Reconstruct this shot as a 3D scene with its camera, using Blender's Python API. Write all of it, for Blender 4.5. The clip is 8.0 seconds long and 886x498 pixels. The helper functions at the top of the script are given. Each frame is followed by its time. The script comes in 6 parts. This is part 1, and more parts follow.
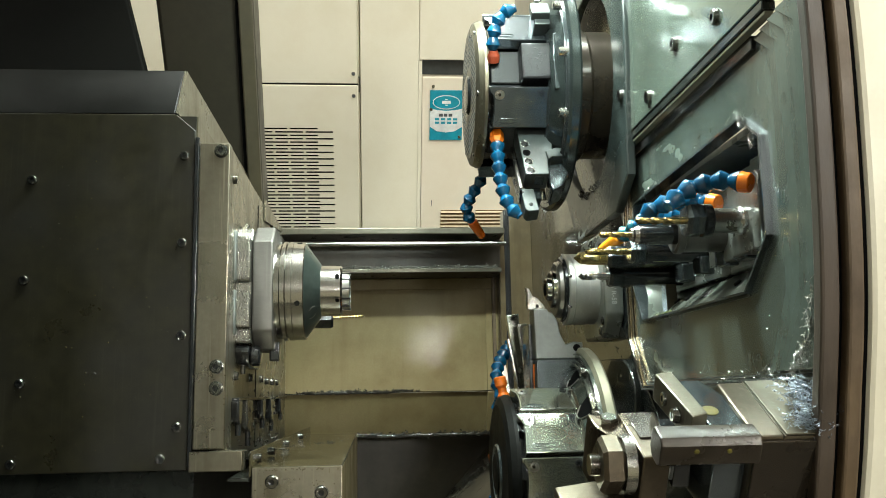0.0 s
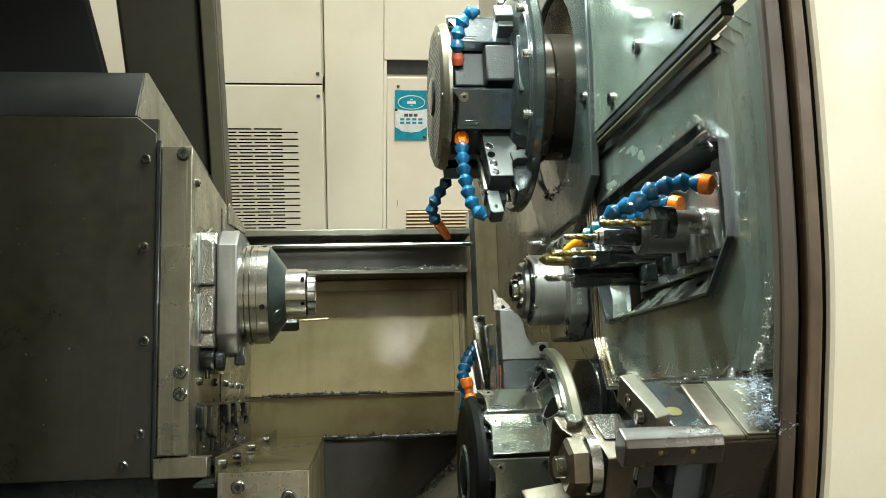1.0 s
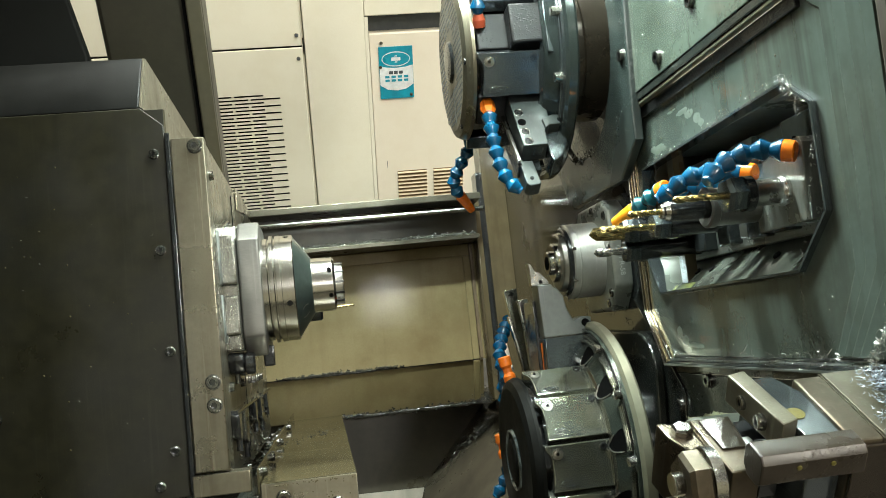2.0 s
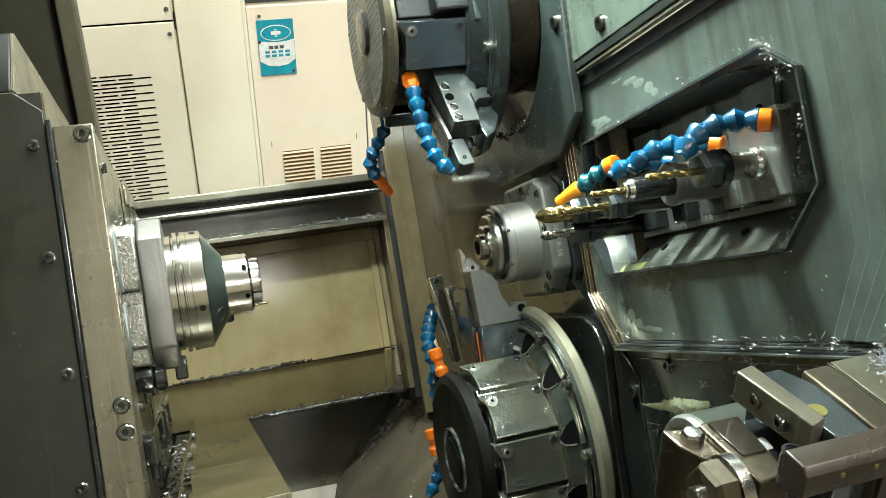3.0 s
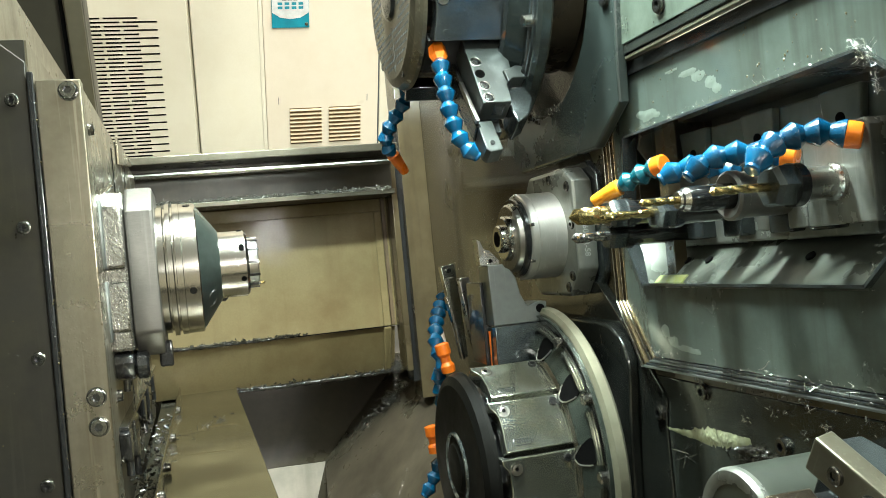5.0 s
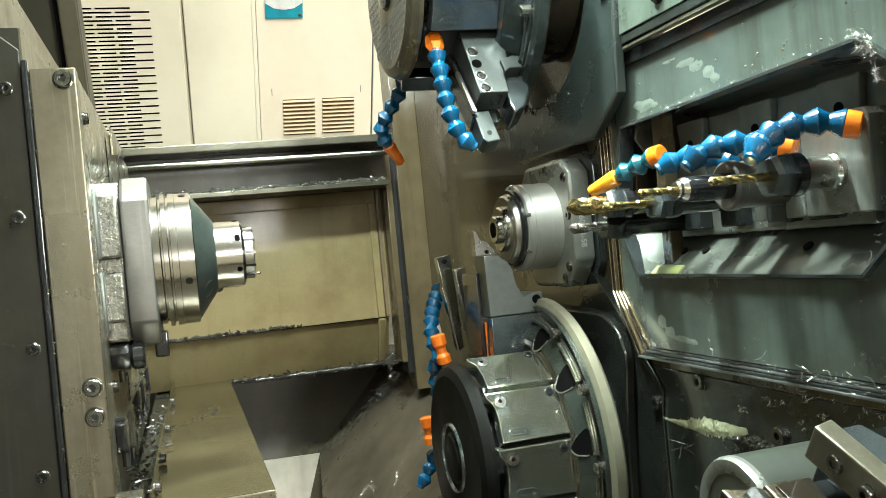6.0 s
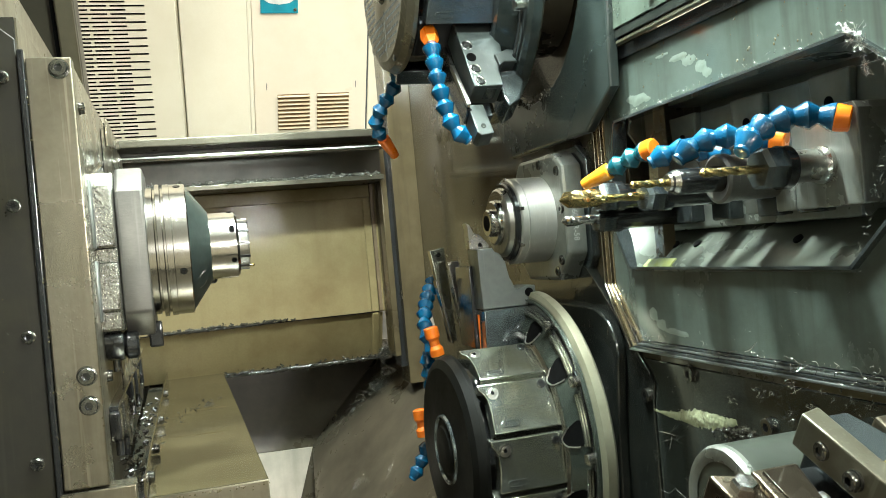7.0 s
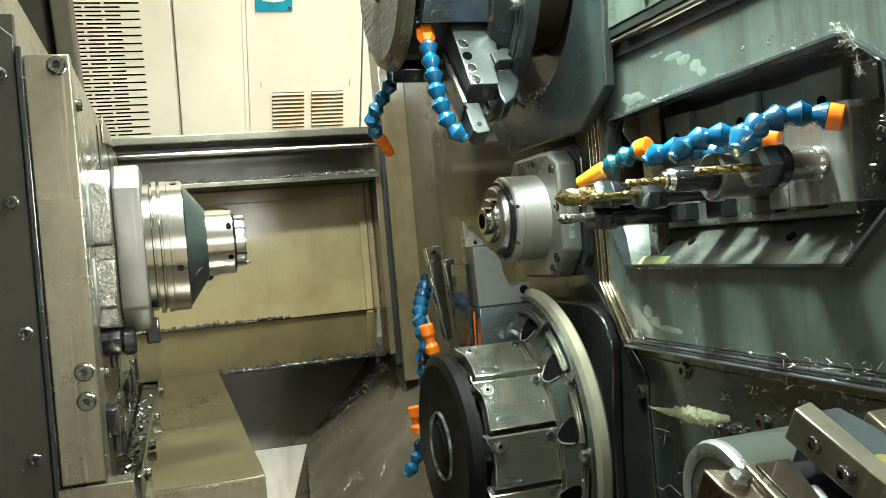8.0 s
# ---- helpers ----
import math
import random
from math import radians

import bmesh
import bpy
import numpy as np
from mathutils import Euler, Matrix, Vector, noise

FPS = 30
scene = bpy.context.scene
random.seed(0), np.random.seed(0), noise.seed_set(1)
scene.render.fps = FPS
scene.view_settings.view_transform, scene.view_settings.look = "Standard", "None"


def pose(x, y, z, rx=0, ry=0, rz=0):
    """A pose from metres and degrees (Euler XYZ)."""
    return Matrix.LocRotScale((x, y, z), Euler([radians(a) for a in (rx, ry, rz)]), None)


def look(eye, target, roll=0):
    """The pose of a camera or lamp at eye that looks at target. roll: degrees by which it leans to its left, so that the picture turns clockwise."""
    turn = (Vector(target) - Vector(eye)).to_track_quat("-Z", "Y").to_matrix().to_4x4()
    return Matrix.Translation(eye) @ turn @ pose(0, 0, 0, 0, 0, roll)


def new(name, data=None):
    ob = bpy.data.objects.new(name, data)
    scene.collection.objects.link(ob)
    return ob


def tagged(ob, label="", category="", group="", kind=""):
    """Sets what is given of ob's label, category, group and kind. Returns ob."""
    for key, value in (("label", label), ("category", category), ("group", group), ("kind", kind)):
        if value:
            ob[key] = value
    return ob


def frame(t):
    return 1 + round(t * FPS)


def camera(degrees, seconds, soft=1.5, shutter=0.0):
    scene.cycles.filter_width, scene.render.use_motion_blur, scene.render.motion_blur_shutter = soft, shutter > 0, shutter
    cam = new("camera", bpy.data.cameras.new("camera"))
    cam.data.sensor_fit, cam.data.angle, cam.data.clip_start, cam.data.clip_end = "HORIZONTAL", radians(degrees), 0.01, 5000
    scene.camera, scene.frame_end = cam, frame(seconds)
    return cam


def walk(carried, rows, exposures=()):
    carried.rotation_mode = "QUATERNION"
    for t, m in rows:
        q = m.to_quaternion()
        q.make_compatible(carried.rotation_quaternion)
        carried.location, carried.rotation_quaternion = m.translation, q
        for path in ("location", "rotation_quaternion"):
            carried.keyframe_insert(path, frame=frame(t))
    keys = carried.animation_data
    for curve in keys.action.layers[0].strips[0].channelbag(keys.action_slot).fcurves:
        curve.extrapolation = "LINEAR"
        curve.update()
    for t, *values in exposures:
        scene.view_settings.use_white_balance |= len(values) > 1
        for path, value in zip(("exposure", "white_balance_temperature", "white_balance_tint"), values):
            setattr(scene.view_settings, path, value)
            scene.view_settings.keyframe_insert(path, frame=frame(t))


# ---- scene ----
# The lathe leans back 30 degrees; MACH carries its own axes (x along the spindles, z up its slanted face) into the hall.
MACH = Matrix.Translation((0, 1.15, 1.15)) @ Matrix.Rotation(radians(-30), 4, "X") @ Matrix.Translation((0, -1.15, -1.55))
cam = camera(53.5, 8.0, soft=0.8)
PATH = [
    (0, (0.0087, 0.0368, 1.4277), (0.166, 2.0044, 1.7499), -1.08),
    (0.5, (0.0137, 0.0337, 1.4295), (0.2229, 1.9965, 1.7518), -1.78),
    (1, (0.0098, 0.0358, 1.4316), (0.2428, 1.9967, 1.7491), -1.87),
    (1.5, (-0.0181, 0.0553, 1.4536), (0.2179, 2.0251, 1.707), -2.37),
    (1.7, (-0.0332, 0.0766, 1.4672), (0.202, 2.0492, 1.6986), -4.16),
    (2.8, (-0.0859, 0.1736, 1.5093), (0.4036, 2.1099, 1.6149), -8.93),
    (3, (-0.0933, 0.1977, 1.5126), (0.4635, 2.116, 1.6138), -9.41),
    (3.5, (-0.0551, 0.2649, 1.5365), (0.5067, 2.1822, 1.6296), -6.61),
    (4, (-0.0573, 0.282, 1.5496), (0.493, 2.2031, 1.6291), -4.81),
    (4.5, (-0.0781, 0.2914, 1.5514), (0.4616, 2.217, 1.5792), -5.01),
    (5, (-0.0844, 0.2825, 1.5485), (0.4657, 2.2053, 1.563), -5.51),
    (6.5, (-0.0894, 0.2866, 1.5457), (0.4839, 2.2027, 1.5354), -5.31),
    (7, (-0.0897, 0.2806, 1.5417), (0.4885, 2.1952, 1.5312), -5.11),
    (7.5, (-0.0938, 0.2757, 1.5408), (0.4912, 2.1882, 1.5261), -4.9),
    (8, (-0.0938, 0.2767, 1.5408), (0.4991, 2.1868, 1.5258), -5.0),
]
walk(cam, [(t, MACH @ look(eye, target, roll)) for t, eye, target, roll in PATH],
     [(0.0, 0.02), (1.5, 0.08), (3.0, 0.40), (5.0, 0.58), (8.0, 0.69)])

# ---- world and lights ----
world = bpy.data.worlds.new("hall_air")
scene.world = world
world.use_nodes = True
world.node_tree.nodes["Background"].inputs[0].default_value = (0.9, 0.95, 1.0, 1)
world.node_tree.nodes["Background"].inputs[1].default_value = 0.02
scene.view_settings.exposure = 0.0


def area_lamp(name, m, sx, sy, watts, colour=(1, 1, 1)):
    data = bpy.data.lights.new(name, "AREA")
    data.shape, data.size, data.size_y, data.energy, data.color = "RECTANGLE", sx, sy, watts, colour
    ob = new(name, data)
    ob.matrix_world = m
    return ob


# unseen hall luminaires and the lamps inside the machine
# first two placed from highlights and shadow slant; the other four are added fill
HALL_LAMPS = [(0.25, 1.9, 3.5, 72, 1.0), (0.45, -2.3, 3.5, 50, 0.45), (-1.9, 1.2, 3.5, 6, 1.0), (2.3, 0.6, 3.5, 88, 1.0), (-0.9, -1.2, 3.5, 7, 1.0), (1.7, -1.2, 3.5, 64, 1.0)]
for px, py, pz, watts, long in HALL_LAMPS:
    area_lamp("hall_light", pose(px, py, pz - 0.08), 0.3, long, watts, (0.97, 0.97, 0.88))
# first lamp follows from the tools' shadows; the second is added fill
WORK_AND_FILL_LAMPS = [(MACH @ pose(0.09, 1.0, 2.33, 0, -20, 0), 27.0), (MACH @ look((0.16, 0.76, 2.02), (0.30, 1.00, 1.50)), 3.6)]
for at, watts in WORK_AND_FILL_LAMPS:
    area_lamp("work_and_fill_light", at @ pose(0, 0, -0.012), 0.22, 0.06, watts, (0.83, 1.0, 0.93))

# ---- materials ----


def material(name, base, rough=0.5, metal=0.0, grain=None, dirt=None, bump=0.0, scale=60.0, coat=0.0, stretch=(1, 1, 1), vary=0.0, wet=0.0, drop=400.0, runs=0.0, scratch=0.0, spec=0.5, coat_rough=0.08):
    """A procedural surface: base colour with fine grain, stains (dirt colour), runs down the slope, scratches, relief, uneven gloss and oil drops."""
    mat = bpy.data.materials.new(name)
    mat.use_nodes = True
    nt = mat.node_tree
    n, l = nt.nodes, nt.links
    b = n["Principled BSDF"]
    b.inputs["Metallic"].default_value = metal
    b.inputs["Coat Weight"].default_value = coat
    b.inputs["Coat Roughness"].default_value = coat_rough
    co = n.new("ShaderNodeTexCoord")

    def noise_tex(sc, detail, st=None, rough_=0.55):
        t = n.new("ShaderNodeTexNoise")
        t.inputs["Scale"].default_value = sc
        t.inputs["Detail"].default_value = detail
        t.inputs["Roughness"].default_value = rough_
        if st:
            mp = n.new("ShaderNodeMapping")
            mp.inputs["Scale"].default_value = st
            l.new(co.outputs["Object"], mp.inputs["Vector"])
            l.new(mp.outputs[0], t.inputs["Vector"])
        else:
            l.new(co.outputs["Object"], t.inputs["Vector"])
        return t.outputs["Fac"]

    def ramp(src, lo, hi):
        r = n.new("ShaderNodeMapRange")
        r.inputs["From Min"].default_value, r.inputs["From Max"].default_value = lo, hi
        l.new(src, r.inputs["Value"])
        return r.outputs[0]

    def mix(fac, col, other, mode="MIX"):
        m = n.new("ShaderNodeMixRGB")
        m.blend_type = mode
        l.new(fac, m.inputs[0])
        if isinstance(col, tuple):
            m.inputs[1].default_value = (*col, 1)
        else:
            l.new(col, m.inputs[1])
        m.inputs[2].default_value = (*other, 1)
        return m.outputs[0]

    def times(src, k):
        m = n.new("ShaderNodeMath")
        m.operation = "MULTIPLY"
        l.new(src, m.inputs[0])
        if isinstance(k, float):
            m.inputs[1].default_value = k
        else:
            l.new(k, m.inputs[1])
        return m.outputs[0]

    def plus(src, k):
        m = n.new("ShaderNodeMath")
        m.operation = "ADD"
        l.new(src, m.inputs[0])
        l.new(k, m.inputs[1])
        return m.outputs[0]

    fine, wide = noise_tex(scale, 6, stretch), noise_tex(6.5, 7, None, 0.65)
    g, d = grain or tuple(c * 0.8 for c in base), dirt or tuple(c * 0.6 for c in base)
    out = mix(ramp(fine, 0.36, 0.68), base, g)
    out = mix(ramp(wide, 0.45, 0.72), out, d)
    height = fine
    if runs:
        rn = ramp(noise_tex(34, 4, (1.0, 1.0, 0.05), 0.6), 0.52, 0.75)
        out = mix(times(rn, runs), out, d)
    if scratch:
        sc = ramp(noise_tex(260, 2, (1.0, 1.0, 0.03)), 0.60, 0.74)
        out = mix(times(sc, scratch), out, tuple(min(1.0, c * 1.7 + 0.02) for c in base))
    if vary:
        oi = n.new("ShaderNodeObjectInfo")
        hs = n.new("ShaderNodeHueSaturation")
        mr = n.new("ShaderNodeMapRange")
        mr.inputs["To Min"].default_value, mr.inputs["To Max"].default_value = 1 - vary, 1 + vary
        l.new(oi.outputs["Random"], mr.inputs["Value"])
        l.new(mr.outputs[0], hs.inputs["Value"])
        l.new(out, hs.inputs["Color"])
        out = hs.outputs[0]
    l.new(out, b.inputs["Base Color"])
    rv = n.new("ShaderNodeMapRange")
    rv.inputs["From Min"].default_value, rv.inputs["From Max"].default_value = 0.3, 0.7
    rv.inputs["To Min"].default_value = max(0.03, rough * 0.55)
    rv.inputs["To Max"].default_value = min(1.0, rough * 1.5)
    l.new(wide, rv.inputs["Value"])
    l.new(rv.outputs[0], b.inputs["Roughness"])
    b.inputs["Specular IOR Level"].default_value = spec
    bp = n.new("ShaderNodeBump")
    bp.inputs["Strength"].default_value = max(bump, 0.02)
    bp.inputs["Distance"].default_value = 0.002
    l.new(height, bp.inputs["Height"])
    nor = bp.outputs[0]
    if wet:
        vo = n.new("ShaderNodeTexVoronoi")
        vo.inputs["Scale"].default_value = drop
        l.new(co.outputs["Object"], vo.inputs["Vector"])
        dome = ramp(vo.outputs["Distance"], 0.34, 0.10)
        patch = ramp(noise_tex(22, 3), 0.50, 0.62)
        drops = times(dome, patch)
        b2 = n.new("ShaderNodeBump")
        b2.inputs["Strength"].default_value = wet
        b2.inputs["Distance"].default_value = 0.0012
        l.new(drops, b2.inputs["Height"])
        l.new(nor, b2.inputs["Normal"])
        nor = b2.outputs[0]
        l.new(nor, b.inputs["Coat Normal"])
    l.new(nor, b.inputs["Normal"])
    return mat


GREEN = material("green_grey_enamel", (0.106, 0.130, 0.106), 0.18, 0.0, (0.086, 0.106, 0.086), (0.045, 0.056, 0.044), 0.05, 45, coat=0.9, wet=0.16, drop=260, runs=0.9)
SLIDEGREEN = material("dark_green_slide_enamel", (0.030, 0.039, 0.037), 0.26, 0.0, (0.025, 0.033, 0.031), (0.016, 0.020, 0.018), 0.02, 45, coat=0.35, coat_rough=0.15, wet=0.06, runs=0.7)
# GREEN's enamel again, a tone darker: the cover's shade sits in the colour
COVERGREEN = material("oily_shaded_green_enamel", (0.086, 0.107, 0.094), 0.20, 0.0, (0.072, 0.089, 0.077), (0.042, 0.046, 0.038), 0.03, 45, coat=0.7, coat_rough=0.09, wet=0.05, runs=0.8)
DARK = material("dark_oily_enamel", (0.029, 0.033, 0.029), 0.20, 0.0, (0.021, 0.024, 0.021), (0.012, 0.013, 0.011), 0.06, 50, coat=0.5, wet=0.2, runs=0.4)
BLACKSHEET = material("black_sheet", (0.0195, 0.0175, 0.0092), 0.38, 0.0, (0.0118, 0.0106, 0.0056), (0.006, 0.0054, 0.0028), 0.06, 70, scratch=0.15, runs=0.5, wet=0.06, spec=0.44)
HOODBLACK = material("matt_black_sheet", (0.005, 0.005, 0.0045), 0.75, 0.0, (0.004, 0.004, 0.0035), (0.006, 0.006, 0.005), 0.05, 80, spec=0.06)
OLIVE = material("stained_beige_enamel", (0.192, 0.148, 0.072), 0.50, 0.0, (0.172, 0.132, 0.063), (0.130, 0.092, 0.040), 0.035, 300, coat=0.06, coat_rough=0.05, wet=0.12, drop=420, runs=0.5, spec=0.25)
TRAYSTEEL = material("oily_tray_sheet", (0.074, 0.062, 0.033), 0.16, 0.35, (0.062, 0.052, 0.027), (0.028, 0.022, 0.011), 0.03, 14, stretch=(0.5, 2.0, 1), coat=0.35, wet=0.08, runs=0.2)
BROWN = material("brown_oil_film", (0.082, 0.064, 0.036), 0.22, 0.0, (0.066, 0.05, 0.027), (0.040, 0.030, 0.017), 0.06, 30, coat=0.5, stretch=(1.5, 1, 1), runs=0.8)
TANEDGE = material("oil_tanned_steel_edge", (0.46, 0.36, 0.22), 0.25, 0.85, (0.38, 0.29, 0.17), (0.22, 0.16, 0.09), 0.05, 140, wet=0.15)
CREAM = material("cream_enamel", (0.74, 0.70, 0.57), 0.45, 0.0, (0.72, 0.68, 0.55), (0.69, 0.64, 0.50), 0.02, 300)
CREAM2 = material("pinkish_cream_enamel", (0.74, 0.67, 0.55), 0.45, 0.0, (0.72, 0.65, 0.53), (0.69, 0.61, 0.48), 0.02, 300)
STAINLESS = material("oily_stainless", (0.235, 0.213, 0.163), 0.30, 0.85, (0.205, 0.186, 0.14), (0.12, 0.103, 0.066), 0.05, 120, stretch=(1, 8, 1), wet=0.07, drop=300, scratch=0.4, runs=0.8)
STEEL = material("bright_steel", (0.54, 0.53, 0.505), 0.17, 1.0, (0.54, 0.52, 0.48), (0.38, 0.36, 0.32), 0.04, 160, wet=0.12)
GROUND = material("ground_steel", (0.46, 0.45, 0.42), 0.28, 1.0, (0.38, 0.37, 0.345), (0.26, 0.25, 0.225), 0.05, 200, stretch=(1, 1, 6), wet=0.2, scratch=0.3)
CASTING = material("wet_cast_steel", (0.24, 0.24, 0.215), 0.18, 0.85, (0.17, 0.17, 0.15), (0.10, 0.096, 0.08), 0.35, 380, wet=0.8, drop=800, coat=0.3)
TILE = material("bluish_oiled_steel", (0.37, 0.39, 0.355), 0.13, 0.9, (0.31, 0.325, 0.28), (0.24, 0.23, 0.12), 0.006, 60, vary=0.15, wet=0.03, scratch=0.04, coat=0.4, coat_rough=0.04)
DARKTILE = material("dark_blue_grey_steel", (0.085, 0.10, 0.105), 0.18, 0.7, (0.07, 0.082, 0.086), (0.045, 0.052, 0.052), 0.03, 90, wet=0.08, scratch=0.1, coat=0.4)
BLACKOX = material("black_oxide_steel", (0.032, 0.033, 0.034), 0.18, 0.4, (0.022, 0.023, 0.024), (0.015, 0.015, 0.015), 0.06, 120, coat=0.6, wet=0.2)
BLACKWET = material("black_wet_casting", (0.011, 0.011, 0.012), 0.34, 0.0, (0.008, 0.008, 0.009), (0.015, 0.015, 0.015), 0.18, 90, wet=0.5, drop=320, spec=0.3)
RING = material("pale_olive_ring_steel", (0.27, 0.262, 0.195), 0.36, 0.55, (0.24, 0.232, 0.17), (0.18, 0.165, 0.11), 0.03, 60, wet=0.12, runs=0.4)
CHUCKGREEN = material("dull_teal_steel", (0.13, 0.165, 0.15), 0.28, 0.8, (0.1, 0.13, 0.118), (0.075, 0.095, 0.085), 0.05, 120)
BLUE = material("blue_plastic", (0.0012, 0.078, 0.178), 0.22, 0.0, (0.001, 0.066, 0.153), (0.001, 0.05, 0.115), 0.03, 200, coat=0.5, vary=0.25, wet=0.3)
ORANGE = material("orange_plastic", (0.90, 0.215, 0.014), 0.26, 0.0, (0.84, 0.18, 0.012), (0.68, 0.12, 0.01), 0.03, 200, coat=0.4, wet=0.15)
TEALBLUE = material("teal_blue_plastic", (0.001, 0.095, 0.13), 0.22, 0.0, (0.001, 0.08, 0.11), (0.001, 0.06, 0.085), 0.03, 200, coat=0.5, vary=0.1, wet=0.3)
REDPLASTIC = material("dull_red_plastic", (0.42, 0.075, 0.03), 0.3, 0.0, (0.36, 0.06, 0.025), (0.25, 0.04, 0.02), 0.03, 200, coat=0.3)
YELLOWO = material("amber_plastic", (0.85, 0.33, 0.02), 0.28, 0.0, (0.8, 0.28, 0.015), (0.7, 0.22, 0.01), 0.03, 200, coat=0.4)
GOLD = material("gold_coated_steel", (0.60, 0.45, 0.19), 0.22, 1.0, (0.5, 0.37, 0.15), (0.34, 0.26, 0.12), 0.05, 200)
RUBBER = material("brown_rubber", (0.052, 0.037, 0.026), 0.5, 0.0, (0.036, 0.025, 0.017), (0.07, 0.05, 0.035), 0.3, 90, stretch=(1, 1, 0.2), runs=0.5)
RUST = material("rusty_rubber", (0.135, 0.092, 0.052), 0.5, 0.0, (0.095, 0.062, 0.034), (0.045, 0.027, 0.014), 0.3, 60, stretch=(1, 1, 0.4), runs=0.7)
OILDROP = material("amber_oil_drop", (0.10, 0.085, 0.045), 0.06, 0.0, (0.09, 0.075, 0.04), (0.08, 0.065, 0.035), 0.0, 200, coat=1.0, coat_rough=0.03)
COOLANTFILM = material("dried_coolant_film", (0.165, 0.195, 0.168), 0.3, 0.0, (0.145, 0.172, 0.147), (0.115, 0.138, 0.116), 0.05, 60, coat=0.6)
TRAYSTAIN = material("brown_black_oil_stain", (0.055, 0.042, 0.020), 0.18, 0.0, (0.04, 0.03, 0.014), (0.025, 0.02, 0.01), 0.1, 90, coat=0.8)
# near-black for dark strips and for the shade inside holes, slots and gaps
BLACKRUB = material("black_strip_and_gap_shade", (0.003, 0.003, 0.003), 0.7, spec=0.03)
CHIP = material("bright_swarf", (0.56, 0.55, 0.51), 0.22, 0.8, (0.46, 0.45, 0.41), (0.32, 0.31, 0.275), 0.0, 200)
SWARFGREY = material("dull_swarf", (0.30, 0.29, 0.265), 0.25, 0.9, (0.2, 0.19, 0.175), (0.08, 0.075, 0.065), 0.0, 200)
NESTCHIP = material("bluish_swarf", (0.36, 0.40, 0.46), 0.3, 0.7, (0.26, 0.295, 0.345), (0.12, 0.14, 0.17), 0.0, 90)
SLUDGE = material("black_chip_sludge", (0.024, 0.022, 0.016), 0.2, 0.1, (0.011, 0.010, 0.008), (0.045, 0.04, 0.03), 0.9, 160, coat=0.35)
GREASE = material("pale_grease", (0.33, 0.34, 0.21), 0.3, 0.0, (0.24, 0.25, 0.17), (0.38, 0.38, 0.24), 0.6, 90)
TEAL = material("teal_print", (0.01, 0.29, 0.40), 0.35)
WHITE = material("white_print", (0.75, 0.77, 0.76), 0.4)
INK = material("dark_print", (0.08, 0.09, 0.10), 0.5)
ENGRAVED = material("pale_engraving", (0.52, 0.53, 0.50), 0.5)
# unseen floor, kept dark so that front faces mirror less light
CONCRETE = material("dark_unseen_floor", (0.075, 0.07, 0.062), 0.6, 0.0, (0.062, 0.058, 0.052), (0.04, 0.037, 0.032), 0.3, 20)
GREYWALL = material("grey_painted_wall", (0.52, 0.485, 0.36), 0.7, 0.0, (0.48, 0.445, 0.33), (0.40, 0.37, 0.27), 0.1, 30)
CEILING = material("white_ceiling_paint", (0.80, 0.80, 0.77), 0.8, 0.0, (0.78, 0.78, 0.75), (0.72, 0.72, 0.69), 0.1, 30)
POSTBROWN = material("brown_grey_post_paint", (0.040, 0.034, 0.024), 0.4, 0.0, (0.034, 0.029, 0.02), (0.026, 0.022, 0.015), 0.05, 60, spec=0.3)
POSTEDGE = material("brown_post_edge", (0.075, 0.062, 0.038), 0.45, 0.0, (0.065, 0.053, 0.032), (0.05, 0.04, 0.024), 0.05, 60)
BRONZE = material("brown_steel", (0.050, 0.040, 0.029), 0.26, 0.6, (0.039, 0.031, 0.022), (0.024, 0.019, 0.013), 0.05, 90, coat=0.3)
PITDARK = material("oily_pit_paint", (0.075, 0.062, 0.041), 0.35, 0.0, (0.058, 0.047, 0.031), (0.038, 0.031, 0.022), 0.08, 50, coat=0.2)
CHUTE = material("brown_chute_sheet", (0.076, 0.063, 0.044), 0.3, 0.0, (0.062, 0.051, 0.036), (0.032, 0.026, 0.018), 0.08, 50, coat=0.3, runs=0.5)
PLASTER = material("plaster", (0.62, 0.61, 0.57), 0.8, 0.0, (0.58, 0.57, 0.53), (0.52, 0.51, 0.47), 0.1, 30)
PITSHEET = material("warm_light_grey_sheet", (0.60, 0.52, 0.44), 0.6, 0.0, (0.54, 0.47, 0.40), (0.36, 0.31, 0.25), 0.05, 25, runs=0.5)
VENTSHADE = material("brown_vent_shade", (0.16, 0.095, 0.042), 0.7)
VENTSLAT = material("tan_louvre_enamel", (0.60, 0.50, 0.34), 0.5, 0.0, (0.56, 0.46, 0.31), (0.5, 0.4, 0.26), 0.02, 300)
CHUCKGREY = material("silvery_ground_steel", (0.185, 0.176, 0.163), 0.42, 0.8, (0.165, 0.157, 0.145), (0.12, 0.115, 0.104), 0.03, 200, stretch=(1, 1, 6), wet=0.12, scratch=0.2)
DRIP = material("pale_oily_sheet", (0.098, 0.107, 0.090), 0.30, 0.4, (0.085, 0.093, 0.078), (0.05, 0.05, 0.036), 0.02, 60, wet=0.05, runs=0.4, coat=0.3, coat_rough=0.12)
MIDTILE = material("blue_grey_oiled_steel", (0.145, 0.168, 0.176), 0.15, 0.8, (0.125, 0.145, 0.152), (0.075, 0.088, 0.09), 0.02, 60, vary=0.10, wet=0.07, scratch=0.08, coat=0.4)
